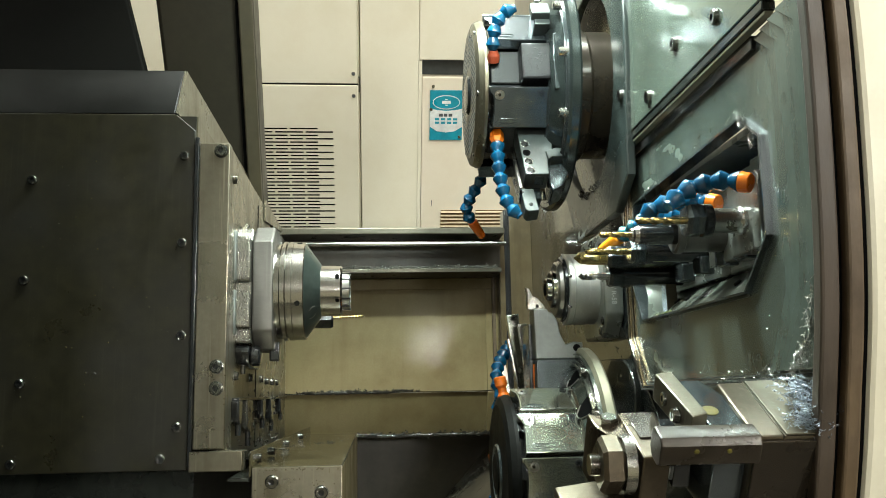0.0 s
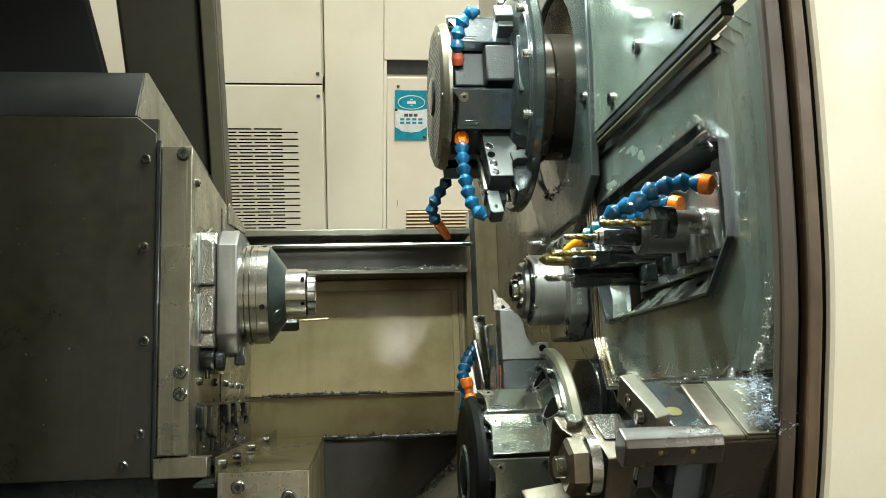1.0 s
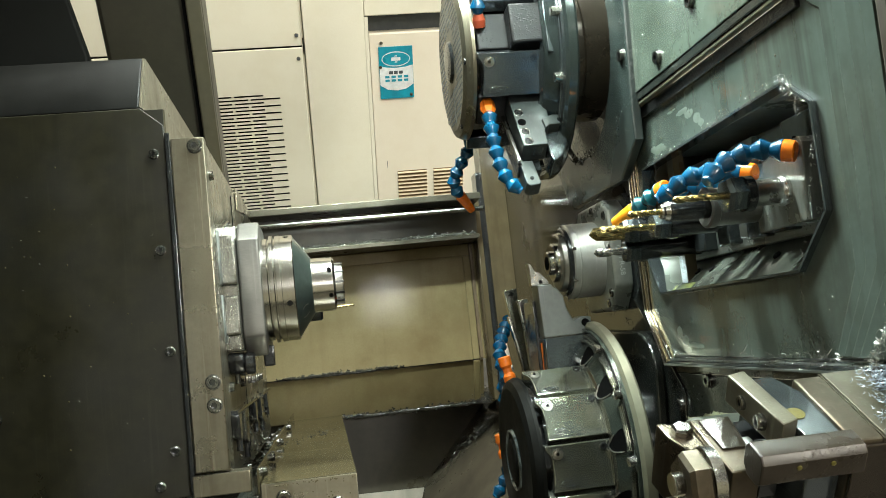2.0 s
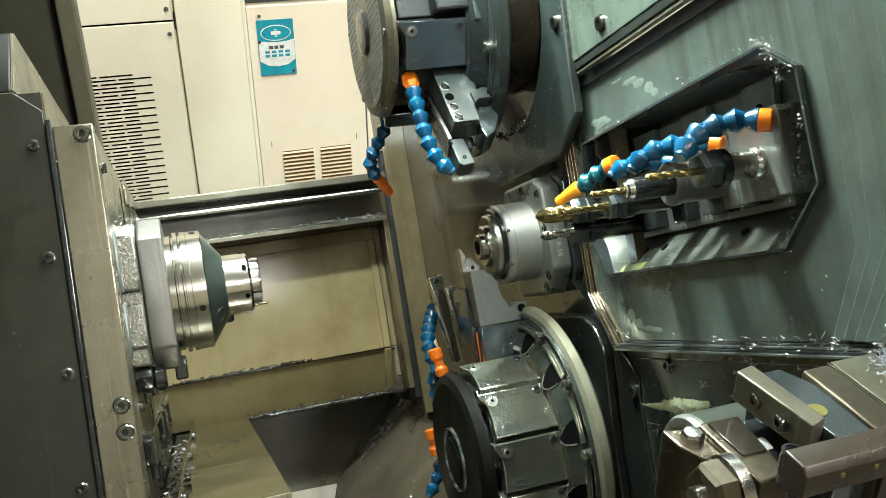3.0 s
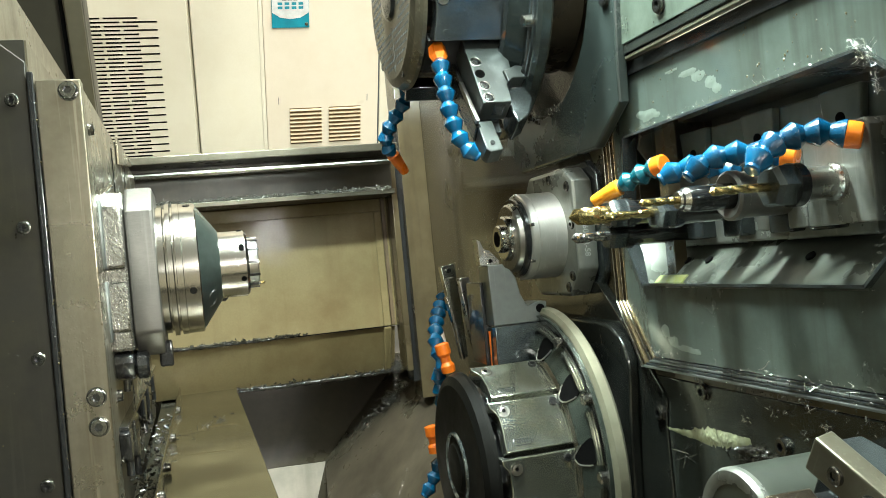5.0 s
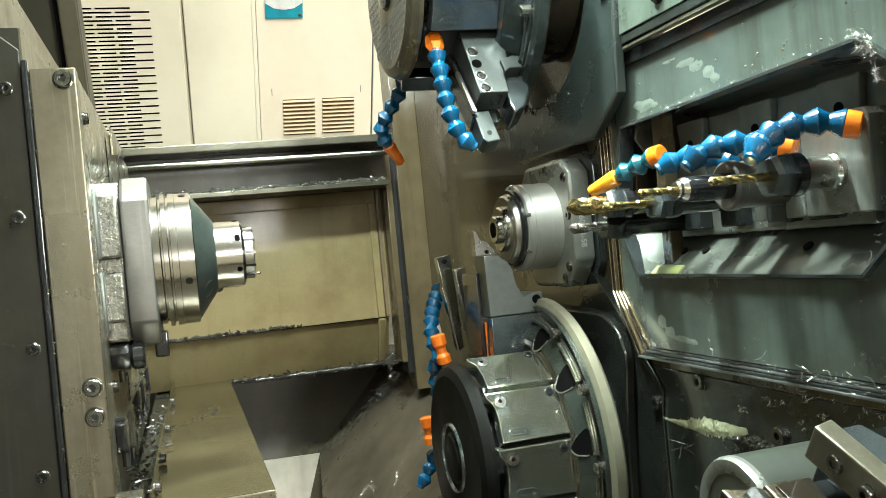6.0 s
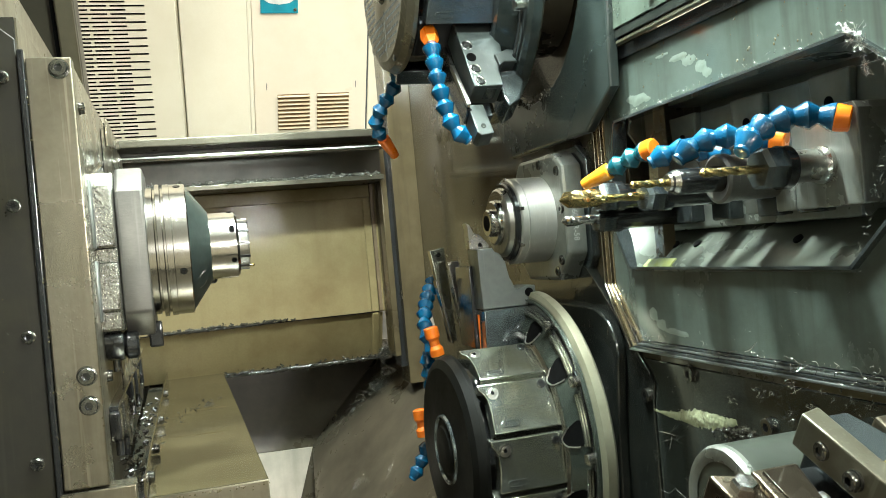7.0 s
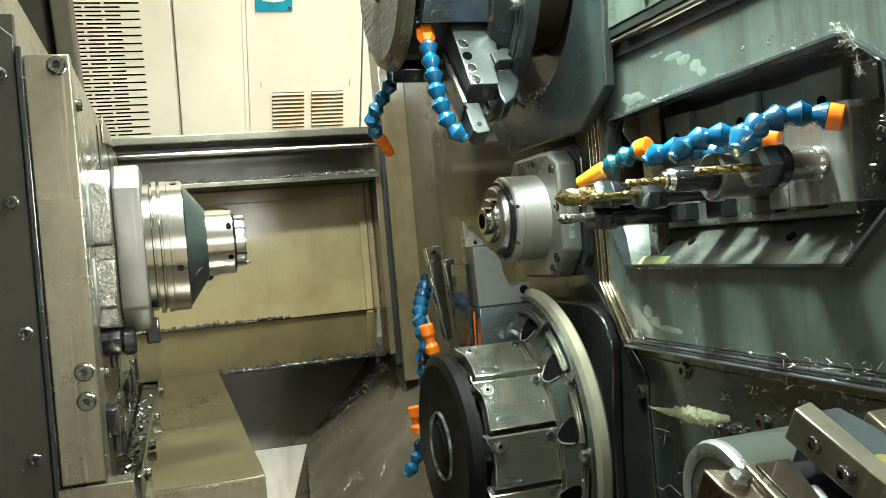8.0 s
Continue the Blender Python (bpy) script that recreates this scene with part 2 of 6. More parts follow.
TURNED = material("turned_steel", (0.66, 0.66, 0.63), 0.40, 0.88, (0.60, 0.60, 0.57), (0.46, 0.455, 0.42), 0.015, 240, stretch=(12, 1, 1), wet=0.06, scratch=0.15)
FLANGEGREY = material("grey_flange_steel", (0.29, 0.30, 0.275), 0.28, 0.55, (0.25, 0.26, 0.238), (0.17, 0.17, 0.15), 0.05, 140, wet=0.2, scratch=0.2)
GRIPSTEEL = material("brownish_worn_steel", (0.112, 0.090, 0.064), 0.34, 0.8, (0.092, 0.073, 0.051), (0.05, 0.056, 0.038), 0.05, 140, wet=0.15, scratch=0.3)
STAIN = material("dark_yellow_stain", (0.13, 0.11, 0.018), 0.4, 0.0, (0.08, 0.068, 0.014), (0.18, 0.155, 0.03), 0.2, 160)
STAINGREEN = material("yellow_green_grease_film", (0.33, 0.37, 0.10), 0.25, 0.0, (0.37, 0.40, 0.24), (0.24, 0.26, 0.10), 0.2, 120, coat=0.5)
GLOW = bpy.data.materials.new("lamp_diffuser")
GLOW.use_nodes = True
GLOW.node_tree.nodes["Principled BSDF"].inputs["Emission Color"].default_value = (1, 0.97, 0.9, 1)
GLOW.node_tree.nodes["Principled BSDF"].inputs["Emission Strength"].default_value = 4.0

SCREWSTEEL = material("oily_screw_steel", (0.20, 0.195, 0.175), 0.16, 0.95, (0.12, 0.118, 0.105), (0.05, 0.048, 0.042), 0.08, 300, coat=0.5, wet=0.25)
HOLDERGREY = material("satin_tool_holder_steel", (0.155, 0.168, 0.160), 0.34, 0.6, (0.135, 0.147, 0.14), (0.09, 0.095, 0.088), 0.03, 120, wet=0.1, scratch=0.15, coat=0.2)
BLACKOIL = material("black_oil_film", (0.014, 0.0155, 0.014), 0.20, 0.0, (0.008, 0.009, 0.008), (0.015, 0.015, 0.012), 0.08, 50, coat=0.8, wet=0.7, drop=180)
MATTBLACK = material("satin_black_cap", (0.0055, 0.0055, 0.005), 0.45, 0.0, (0.004, 0.004, 0.0036), (0.009, 0.009, 0.008), 0.04, 90, wet=0.1, spec=0.08)
SILLSTEEL = material("stained_sill_steel", (0.115, 0.106, 0.082), 0.34, 0.7, (0.098, 0.09, 0.068), (0.05, 0.043, 0.03), 0.06, 40, stretch=(1, 8, 1), wet=0.15, runs=0.2)
# paler than the casting, to make up for missing bounce light
CAVITYLIT = material("lightened_cavity_grey", (0.20, 0.22, 0.195), 0.35, 0.0, (0.17, 0.187, 0.165), (0.09, 0.097, 0.082), 0.06, 60, coat=0.3, runs=0.4)
SHAFTBROWN = material("dark_brown_oiled_steel", (0.036, 0.028, 0.020), 0.34, 0.2, (0.028, 0.022, 0.015), (0.018, 0.014, 0.010), 0.05, 90, wet=0.2, spec=0.35)
UPPERTILE = material("dark_slate_oiled_steel", (0.088, 0.100, 0.108), 0.17, 0.75, (0.074, 0.085, 0.092), (0.045, 0.052, 0.054), 0.02, 60, vary=0.10, wet=0.07, scratch=0.08, coat=0.35)
RINGDARK = material("dark_teal_ring_steel", (0.052, 0.064, 0.062), 0.20, 0.65, (0.043, 0.053, 0.051), (0.028, 0.034, 0.032), 0.03, 90, wet=0.12, coat=0.4)
CONEGREEN = material("dark_green_oiled_cone", (0.070, 0.084, 0.072), 0.20, 0.6, (0.043, 0.053, 0.044), (0.028, 0.034, 0.028), 0.02, 60, wet=0.15, coat=0.6)
ARMGREY = material("grey_green_arm_enamel", (0.044, 0.050, 0.041), 0.34, 0.0, (0.036, 0.041, 0.034), (0.026, 0.028, 0.022), 0.03, 50, coat=0.3, runs=0.4)
OLIVESTEEL = material("olive_stained_steel", (0.150, 0.140, 0.106), 0.36, 0.6, (0.125, 0.114, 0.080), (0.07, 0.058, 0.033), 0.04, 60, wet=0.15, scratch=0.3, runs=0.4)
INSERTGREY = material("dark_satin_tool_steel", (0.075, 0.086, 0.084), 0.36, 0.6, (0.065, 0.075, 0.073), (0.042, 0.048, 0.046), 0.03, 120, wet=0.1, scratch=0.15, coat=0.25)

# ---- building helpers ----
BASE = {}


def finish(bm, sharp=21):
    bmesh.ops.recalc_face_normals(bm, faces=bm.faces)
    for f in bm.faces:
        f.smooth = True
    for e in bm.edges:
        if len(e.link_faces) == 2 and e.calc_face_angle(0) > radians(sharp):
            e.smooth = False
    return bm


def mesh_of(name, bm, mat, sharp=21):
    finish(bm, sharp)
    me = bpy.data.meshes.new(name)
    bm.to_mesh(me)
    bm.free()
    me.materials.append(mat)
    return me


def thing(name, at, label, category, group="", kind="", m=MACH):
    """An Empty at a place in the machine's (or, with m=Matrix(), the hall's) axes; its parts are built in the same axes."""
    ob = new(name)
    ob.empty_display_size = 0.02
    ob.matrix_world = m @ Matrix.Translation(at)
    BASE[ob] = Vector(at)
    return tagged(ob, label, category, group, kind)


def solid(name, bm, mat, label, category, group="", kind="", at=(0, 0, 0), m=MACH, sharp=21):
    """A thing of one mesh, built in the machine's axes."""
    bmesh.ops.translate(bm, vec=-Vector(at), verts=bm.verts)
    ob = new(name, mesh_of(name, bm, mat, sharp))
    ob.matrix_world = m @ Matrix.Translation(at)
    BASE[ob] = Vector(at)
    return tagged(ob, label, category, group, kind)


def part(name, bm, mat, parent, label="", sharp=21):
    bmesh.ops.translate(bm, vec=-BASE[parent], verts=bm.verts)
    ob = new(name, mesh_of(name, bm, mat, sharp))
    ob.parent = parent
    BASE[ob] = BASE[parent]
    return tagged(ob, label)


def part_at(name, me, parent, m, label=""):
    """A part on shared mesh data at the pose m in the machine's axes."""
    ob = new(name, me)
    ob.parent = parent
    ob.matrix_basis = Matrix.Translation(-BASE[parent]) @ m
    return tagged(ob, label)


def bevelled(bm, w, seg=2, angle=40):
    if w > 0:
        es = [e for e in bm.edges if len(e.link_faces) == 2 and e.calc_face_angle(0) > radians(angle)]
        bmesh.ops.bevel(bm, geom=es, offset=w, segments=seg, profile=0.5, affect="EDGES", clamp_overlap=True)
    return bm


def box(x0, x1, y0, y1, z0, z1, w=0.001, bm=None):
    b = bmesh.new()
    bmesh.ops.create_cube(b, size=1.0)
    bmesh.ops.scale(b, vec=(x1 - x0, y1 - y0, z1 - z0), verts=b.verts)
    bmesh.ops.translate(b, vec=((x0 + x1) / 2, (y0 + y1) / 2, (z0 + z1) / 2), verts=b.verts)
    bevelled(b, w)
    return joined(bm, b)


def joined(bm, b):
    if bm is None:
        return b
    me = bpy.data.meshes.new("tmp")
    b.to_mesh(me)
    b.free()
    bm.from_mesh(me)
    bpy.data.meshes.remove(me)
    return bm


def prism(pts, axis, a, b, w=0.001, bm=None):
    """A polygon of pairs, in the plane across the axis, drawn from a to b along it. x: (y, z); y: (x, z); z: (x, y)."""
    k = bmesh.new()

    def put(p, s):
        return {"x": (s, p[0], p[1]), "y": (p[0], s, p[1]), "z": (p[0], p[1], s)}[axis]

    lo = [k.verts.new(put(p, a)) for p in pts]
    hi = [k.verts.new(put(p, b)) for p in pts]
    k.faces.new(lo[::-1])
    k.faces.new(hi)
    for i in range(len(pts)):
        j = (i + 1) % len(pts)
        k.faces.new((lo[i], lo[j], hi[j], hi[i]))
    bmesh.ops.recalc_face_normals(k, faces=k.faces)
    bevelled(k, w)
    return joined(bm, k)


def lathe(profile, m=Matrix(), seg=48, bm=None, close=True):
    """A body of revolution about local x: profile of (x, radius)."""
    k = bmesh.new()
    rings = []
    for x, r in profile:
        rings.append([k.verts.new(m @ Vector((x, r * math.cos(2 * math.pi * i / seg), r * math.sin(2 * math.pi * i / seg)))) for i in range(seg)])
    for p, q in zip(rings, rings[1:]):
        for i in range(seg):
            j = (i + 1) % seg
            k.faces.new((p[i], p[j], q[j], q[i]))
    if close:
        k.faces.new(rings[0][::-1])
        k.faces.new(rings[-1])
    return joined(bm, k)


def along(p, q, up=(0, 0, 1)):
    """The pose at p whose x axis points to q."""
    d = (Vector(q) - Vector(p)).normalized()
    u = Vector(up)
    if abs(d.dot(u)) > 0.98:
        u = Vector((0, 1, 0))
    y = u.cross(d).normalized()
    z = d.cross(y)
    return Matrix.Translation(p) @ Matrix((d, y, z)).transposed().to_4x4()


def rod(p, q, r, seg=20, bm=None, w=0.0):
    n = (Vector(q) - Vector(p)).length
    pr = [(0, r - w), (w, r), (n - w, r), (n, r - w)] if w else [(0, r), (n, r)]
    return lathe(pr, along(p, q), seg, bm)


def tube(pts, r, seg=8, bm=None):
    """A round bar along a polyline."""
    k = bmesh.new()
    rings = []
    for i, p in enumerate(pts):
        a, c = pts[max(0, i - 1)], pts[min(len(pts) - 1, i + 1)]
        m = along(a, c)
        m.translation = Vector(p)
        rings.append([k.verts.new(m @ Vector((0, r * math.cos(2 * math.pi * j / seg), r * math.sin(2 * math.pi * j / seg)))) for j in range(seg)])
    for p, q in zip(rings, rings[1:]):
        for i in range(seg):
            j = (i + 1) % seg
            k.faces.new((p[i], p[j], q[j], q[i]))
    k.faces.new(rings[0][::-1])
    k.faces.new(rings[-1])
    return joined(bm, k)


def cap_screw_mesh(name, r, h, mat, washer=0.0):
    """A socket-head screw, its head standing along +x from the origin, with a hexagon socket."""
    k = bmesh.new()
    seg = 24
    hexr = []
    for i in range(seg):
        a = (2 * math.pi * i / seg) % (math.pi / 3) - math.pi / 6
        hexr.append(r * 0.5 * math.cos(math.pi / 6) / math.cos(a))
    spec = [(0, [r * 1.0] * seg), (h * 0.86, [r] * seg), (h, [r * 0.88] * seg), (h, hexr), (h * 0.4, hexr)]
    if washer:
        spec = [(0, [washer] * seg), (0.0016, [washer] * seg), (0.0016, [r] * seg)] + spec[1:]
    rings = [[k.verts.new((x, rr[i] * math.cos(2 * math.pi * i / seg), rr[i] * math.sin(2 * math.pi * i / seg))) for i in range(seg)] for x, rr in spec]
    for p, q in zip(rings, rings[1:]):
        for i in range(seg):
            j = (i + 1) % seg
            k.faces.new((p[i], p[j], q[j], q[i]))
    k.faces.new(rings[-1])
    me = mesh_of(name, k, mat, 30)
    # socket walls and floor blackened: the recess's shade is put into colour
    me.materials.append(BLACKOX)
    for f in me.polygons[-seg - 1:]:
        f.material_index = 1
    return me


TOWARDS = Matrix.Rotation(radians(-90), 4, "Z")   # local x to -y, the operator's side
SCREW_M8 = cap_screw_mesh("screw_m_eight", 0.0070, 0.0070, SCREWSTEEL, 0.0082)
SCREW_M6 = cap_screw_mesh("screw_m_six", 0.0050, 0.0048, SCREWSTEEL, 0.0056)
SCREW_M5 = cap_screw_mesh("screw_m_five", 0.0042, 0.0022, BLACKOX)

# ---- the hall and its cabinets ----
HALL = Matrix()


def slab(name, lo, hi, mat, label, m=HALL, kind="structure", w=0.0):
    c = [(a + b) / 2 for a, b in zip(lo, hi)]
    return solid(name, box(lo[0], hi[0], lo[1], hi[1], lo[2], hi[2], w), mat, label, name.split("_")[0], kind=kind, at=(c[0], c[1], lo[2]), m=m)


# unseen hall shell; floor, wall and ceiling tones set for bounce and reflections
slab("floor", (-4, -4, -0.2), (4, 4.2, 0), CONCRETE, "grey concrete workshop floor")
slab("ceiling", (-4, -4, 3.7), (4, 4.2, 3.8), CEILING, "plain white workshop ceiling")
slab("wall_north", (-4, 4.0, 0), (4, 4.2, 3.7), PLASTER, "plain plaster workshop wall")
slab("wall_south", (-4, -4.2, 0), (4, -4, 3.7), GREYWALL, "plain grey painted workshop wall")
slab("wall_west", (-4.2, -4, 0), (-4, 4, 3.7), GREYWALL, "plain grey painted workshop wall")
slab("wall_east", (4, -4, 0), (4.2, 4, 3.7), GREYWALL, "plain grey painted workshop wall")
for px, py, pz, watts, long in HALL_LAMPS:
    lum = thing("ceiling_light", (px, py, pz), "unseen white strip luminaire hanging below the workshop ceiling", "lamp", "hall luminaires", m=HALL)
    part("housing", box(px - 0.17, px + 0.17, py - long / 2 - 0.03, py + long / 2 + 0.03, pz - 0.05, pz, 0.004), PLASTER, lum)
    part("diffuser", box(px - 0.15, px + 0.15, py - long / 2, py + long / 2, pz - 0.056, pz - 0.05, 0), GLOW, lum, "bright white diffuser")
    part("hanger", rod((px, py, pz), (px, py, 3.7), 0.008), STEEL, lum)

CY = 2.843


def cabinets():
    cab = thing("control_cabinet", (-0.5, CY, 0), "cream enamelled steel control cabinet with slotted door", "cabinet", m=HALL)
    part("body", box(-1.1, -0.03, CY + 0.02, CY + 0.55, 0, 2.3, 0.004), CREAM, cab)
    up = part("upper_door", box(-1.08, -0.037, CY, CY + 0.02, 1.118, 2.28, 0.0025), CREAM, cab)
    lo = part("lower_door", box(-1.08, -0.037, CY, CY + 0.02, 0.1, 1.113, 0.0025), CREAM, cab)
    part("door_gap", box(-1.08, -0.037, CY + 0.004, CY + 0.021, 1.111, 1.12, 0), BLACKRUB, cab)
    part("latch", box(-0.0345, -0.0315, CY - 0.001, CY + 0.004, 1.092, 1.14, 0.0004), BLACKRUB, cab)
    for z, p in ((1.149, up), (1.081, lo)):
        k = part("lock", rod((-0.05, CY, z), (-0.05, CY - 0.004, z), 0.006, 16, None, 0.0008), STAINLESS, p, "small steel quarter-turn lock")
        part("key_slot", box(-0.0535, -0.0465, CY - 0.0046, CY - 0.004, z - 0.004, z + 0.004, 0), INK, k)
    z = 0.9775
    me_long = mesh_of("slot", box(-0.0430, 0.0430, -0.0006, 0.001, -0.0021, 0.0021, 0), BLACKRUB)
    row = 0
    while z > 0.30:
        for i in range(5):
            part_at("slot", me_long, lo, pose((-0.158 if row % 2 else -0.206) - i * 0.094, CY, z))
        z -= 0.01080
        row += 1
    mid = thing("filler_panel", (0.06, CY, 0), "plain cream enamelled steel filler panel beside the control cabinet", "panel", m=HALL)
    part("face", box(-0.029, 0.150, CY + 0.002, CY + 0.5, 0, 2.3, 0.003), CREAM, mid)
    part("head", box(0.150, 0.62, CY + 0.002, CY + 0.5, 1.192, 2.3, 0.003), CREAM, mid)
    part("return_edge", box(0.1502, 0.1605, CY + 0.0022, CY + 0.45, 0, 1.19, 0), CREAM, mid)
    part("recess_back", box(0.161, 0.62, CY + 0.06, CY + 0.07, 1.10, 1.191, 0), INK, mid)
    box2 = thing("cooling_unit", (0.32, CY, 0), "pinkish cream cooling unit with louvred vents and teal label", "cabinet", m=HALL)
    part("body", box(0.162, 0.489, CY + 0.004, CY + 0.5, 0, 1.139, 0.003), CREAM2, box2)
    part("side_gap", box(0.489, 0.4925, CY + 0.006, CY + 0.4, 0, 1.139, 0), INK, box2)
    for x0, x1 in ((0.2275, 0.32), (0.342, 0.4365)):
        # flat plate, brown for the shade inside the vent
        v = part("vent", box(x0, x1, CY + 0.0022, CY + 0.0045, 0.598, 0.7075, 0), VENTSHADE, box2, "brown plate with the vent opening's shade in its colour")
        sl = mesh_of("louvre", prism([(CY + 0.003, -0.0050), (CY - 0.0045, -0.0062), (CY - 0.0045, -0.0049), (CY + 0.003, -0.0018)], "x", x0, x1, 0), VENTSLAT)
        for i in range(9):
            part_at("louvre", sl, v, Matrix.Translation((0, 0, 0.7070 - i * 0.0121)))
    st = part("label_plate", box(0.1865, 0.289, CY - 0.0002, CY + 0.004, 0.943, 1.1, 0.0004), TEAL, box2, "teal and white printed label plate")
    k = bmesh.new()
    prof = [(0.1875, 1.043), (0.21, 1.038), (0.2377, 1.036), (0.265, 1.038), (0.288, 1.043), (0.288, 0.985), (0.265, 0.971), (0.2377, 0.967), (0.21, 0.971), (0.1875, 0.985)]
    part("white_field", prism(prof, "y", CY - 0.0010, CY - 0.0003, 0, k), WHITE, st)
    ov = [(0.2377 + 0.043 * math.cos(a * math.pi / 16), 1.063 + 0.0225 * math.sin(a * math.pi / 16)) for a in range(32)]
    ov2 = [(0.2377 + 0.0405 * math.cos(a * math.pi / 16), 1.063 + 0.0195 * math.sin(a * math.pi / 16)) for a in range(32)]
    part("oval_rim", prism(ov, "y", CY - 0.0014, CY - 0.0011, 0), WHITE, st)
    part("oval", prism(ov2, "y", CY - 0.0018, CY - 0.0015, 0), TEAL, st)
    k = None
    for x0, x1, z0, z1 in ((0.224, 0.2515, 1.058, 1.068), (0.234, 0.2415, 1.0705, 1.0735), (0.234, 0.2415, 1.0525, 1.0555)):
        k = box(x0, x1, CY - 0.0022, CY - 0.0019, z0, z1, 0, k)
    part("emblem", k, WHITE, st)
    k = None
    for x0, x1 in ((0.2155, 0.2275), (0.2305, 0.2415), (0.2455, 0.257)):
        k = box(x0, x1, CY - 0.0016, CY - 0.0011, 1.018, 1.027, 0, k)
    part("print_bar", k, INK, st)
    k = None
    for i in range(2):
        for j in range(4):
            k = box(0.203 + j * 0.019, 0.216 + j * 0.019, CY - 0.0016, CY - 0.0011, 0.995 + i * 0.011, 1.002 + i * 0.011, 0, k)
    part("small_print", k, TEAL, st)
    for x, z in ((0.196, 1.112), (0.281, 0.953), (0.1905, 1.04)):
        part("screw", rod((x, CY + 0.004, z), (x, CY - 0.0025, z), 0.0048, 14, None, 0.001), STAINLESS, box2)
    for x in (0.197, 0.456):
        part("key_mark", box(x - 0.0008, x + 0.0008, CY + 0.0025, CY + 0.0045, 0.722, 0.742, 0), INK, box2)
    far = thing("far_cabinet", (0.8, CY, 0), "plain cream enamelled steel cabinet", "cabinet", m=HALL)
    part("body", box(0.493, 1.6, CY + 0.003, CY + 0.5, 0, 1.19, 0.003), CREAM, far)
    part("top_body", box(0.621, 1.6, CY + 0.003, CY + 0.5, 1.192, 2.3, 0.003), CREAM, far)


cabinets()

# ---- the lathe's enclosure (machine axes from here on) ----


def holed_panel(outer, inner, a, b, bm=None):
    """A sheet across x from a to b, its outline and its opening given as (y, z)."""
    k = bmesh.new()
    es = []
    for loop in (outer, inner):
        vs = [k.verts.new((a, y, z)) for y, z in loop]
        es += [k.edges.new((vs[i], vs[(i + 1) % len(vs)])) for i in range(len(vs))]
    bmesh.ops.triangle_fill(k, edges=es, use_beauty=True)
    r = bmesh.ops.extrude_face_region(k, geom=k.faces[:])
    bmesh.ops.translate(k, vec=(b - a, 0, 0), verts=[g for g in r["geom"] if isinstance(g, bmesh.types.BMVert)])
    bmesh.ops.recalc_face_normals(k, faces=k.faces)
    return joined(bm, k)


WINDOW = [(1.026, 1.643), (0.722, 1.650), (0.688, 1.625), (0.687, 1.544), (0.735, 1.503), (1.017, 1.503), (1.045, 1.548)]


def structure_part(name, bm, mat, label, at=(0.3, 1.0, 1.5)):
    return solid(name, bm, mat, label, name.split("_")[0], kind="structure", at=at)


# right-hand side sheets
COVER = [(0.597, 1.437), (1.012, 1.437), (1.056, 1.488), (1.052, 1.706), (0.597, 1.706)]
structure_part("wall_right_upper", prism([(0.585, 1.722), (1.0, 1.722), (1.0, 2.25), (0.655, 2.25), (0.590, 1.95)], "x", 0.306, 0.318), GREEN, "oily green-grey enamelled sheet wall", (0.31, 0.8, 1.722))
structure_part("wall_right_cover", holed_panel(COVER, WINDOW, 0.318, 0.324), COVERGREEN, "oily green-grey sliding cover with a cut-out", (0.31, 0.8, 1.437))
structure_part("wall_right_rear", holed_panel([(0.985, 1.0), (1.9, 1.0), (1.9, 2.40), (0.985, 2.40)], [(1.00, 1.47), (1.06, 1.47), (1.06, 1.68), (1.00, 1.68)], 0.332, 0.344), BROWN, "brown oil-stained sheet wall", (0.33, 1.4, 1.0))
INNER_EDGE = [(1.009, 1.375), (1.0045, 1.3958), (1.0115, 1.4058), (1.0340, 1.4259), (1.0870, 1.4729), (1.1235, 1.5029)]
structure_part("wall_right_inner", prism([(1.009, 1.0)] + INNER_EDGE + [(1.145, 1.508), (1.30, 1.52), (1.36, 1.40), (1.36, 1.0)], "x", 0.3205, 0.3315, 0.0010), BLACKOIL, "dark oily plate behind the lower turret", (0.33, 1.2, 1.0))
structure_part("trim_turret_housing", prism([(1.085, 1.0), (1.0615, 1.356), (1.0520, 1.4180), (1.0523, 1.4290), (1.0560, 1.4390), (1.0625, 1.4475), (1.0720, 1.4550), (1.0840, 1.4610), (1.0960, 1.4640), (1.30, 1.4700), (1.30, 1.0)], "x", 0.3095, 0.3204, 0.0022), BLACKOIL, "raised black oily housing plate behind the lower turret", (0.315, 1.175, 1.0))
# bright tube drawn along the plate for the highlight on its edge
structure_part("trim_plate_edge", tube([(0.3206, y, z) for y, z in [(1.009, 1.25)] + INNER_EDGE], 0.0007, 6), STEEL, "thin bright tube for the highlight on the dark plate's edge", (0.32, 1.01, 1.25))
structure_part("wall_right_lower", prism([(0.72, 1.0), (1.0085, 1.0), (1.0085, 1.375), (1.004, 1.3958), (1.011, 1.4058), (1.024, 1.418), (0.605, 1.418), (0.63, 1.34), (0.69, 1.18)], "x", 0.322, 0.330), DARK, "dark oily enamelled lower sheet", (0.31, 0.8, 1.0))
SLIDE = [(0.999, 1.708), (1.001, 1.672), (1.058, 1.638), (1.264, 1.636), (1.45, 1.88), (1.45, 2.25), (0.986, 2.25), (0.986, 1.82)]
NECK_HOLE = [(1.175 + 0.137 * math.cos(i * math.pi / 24), 1.825 + 0.137 * math.sin(i * math.pi / 24)) for i in range(48)]
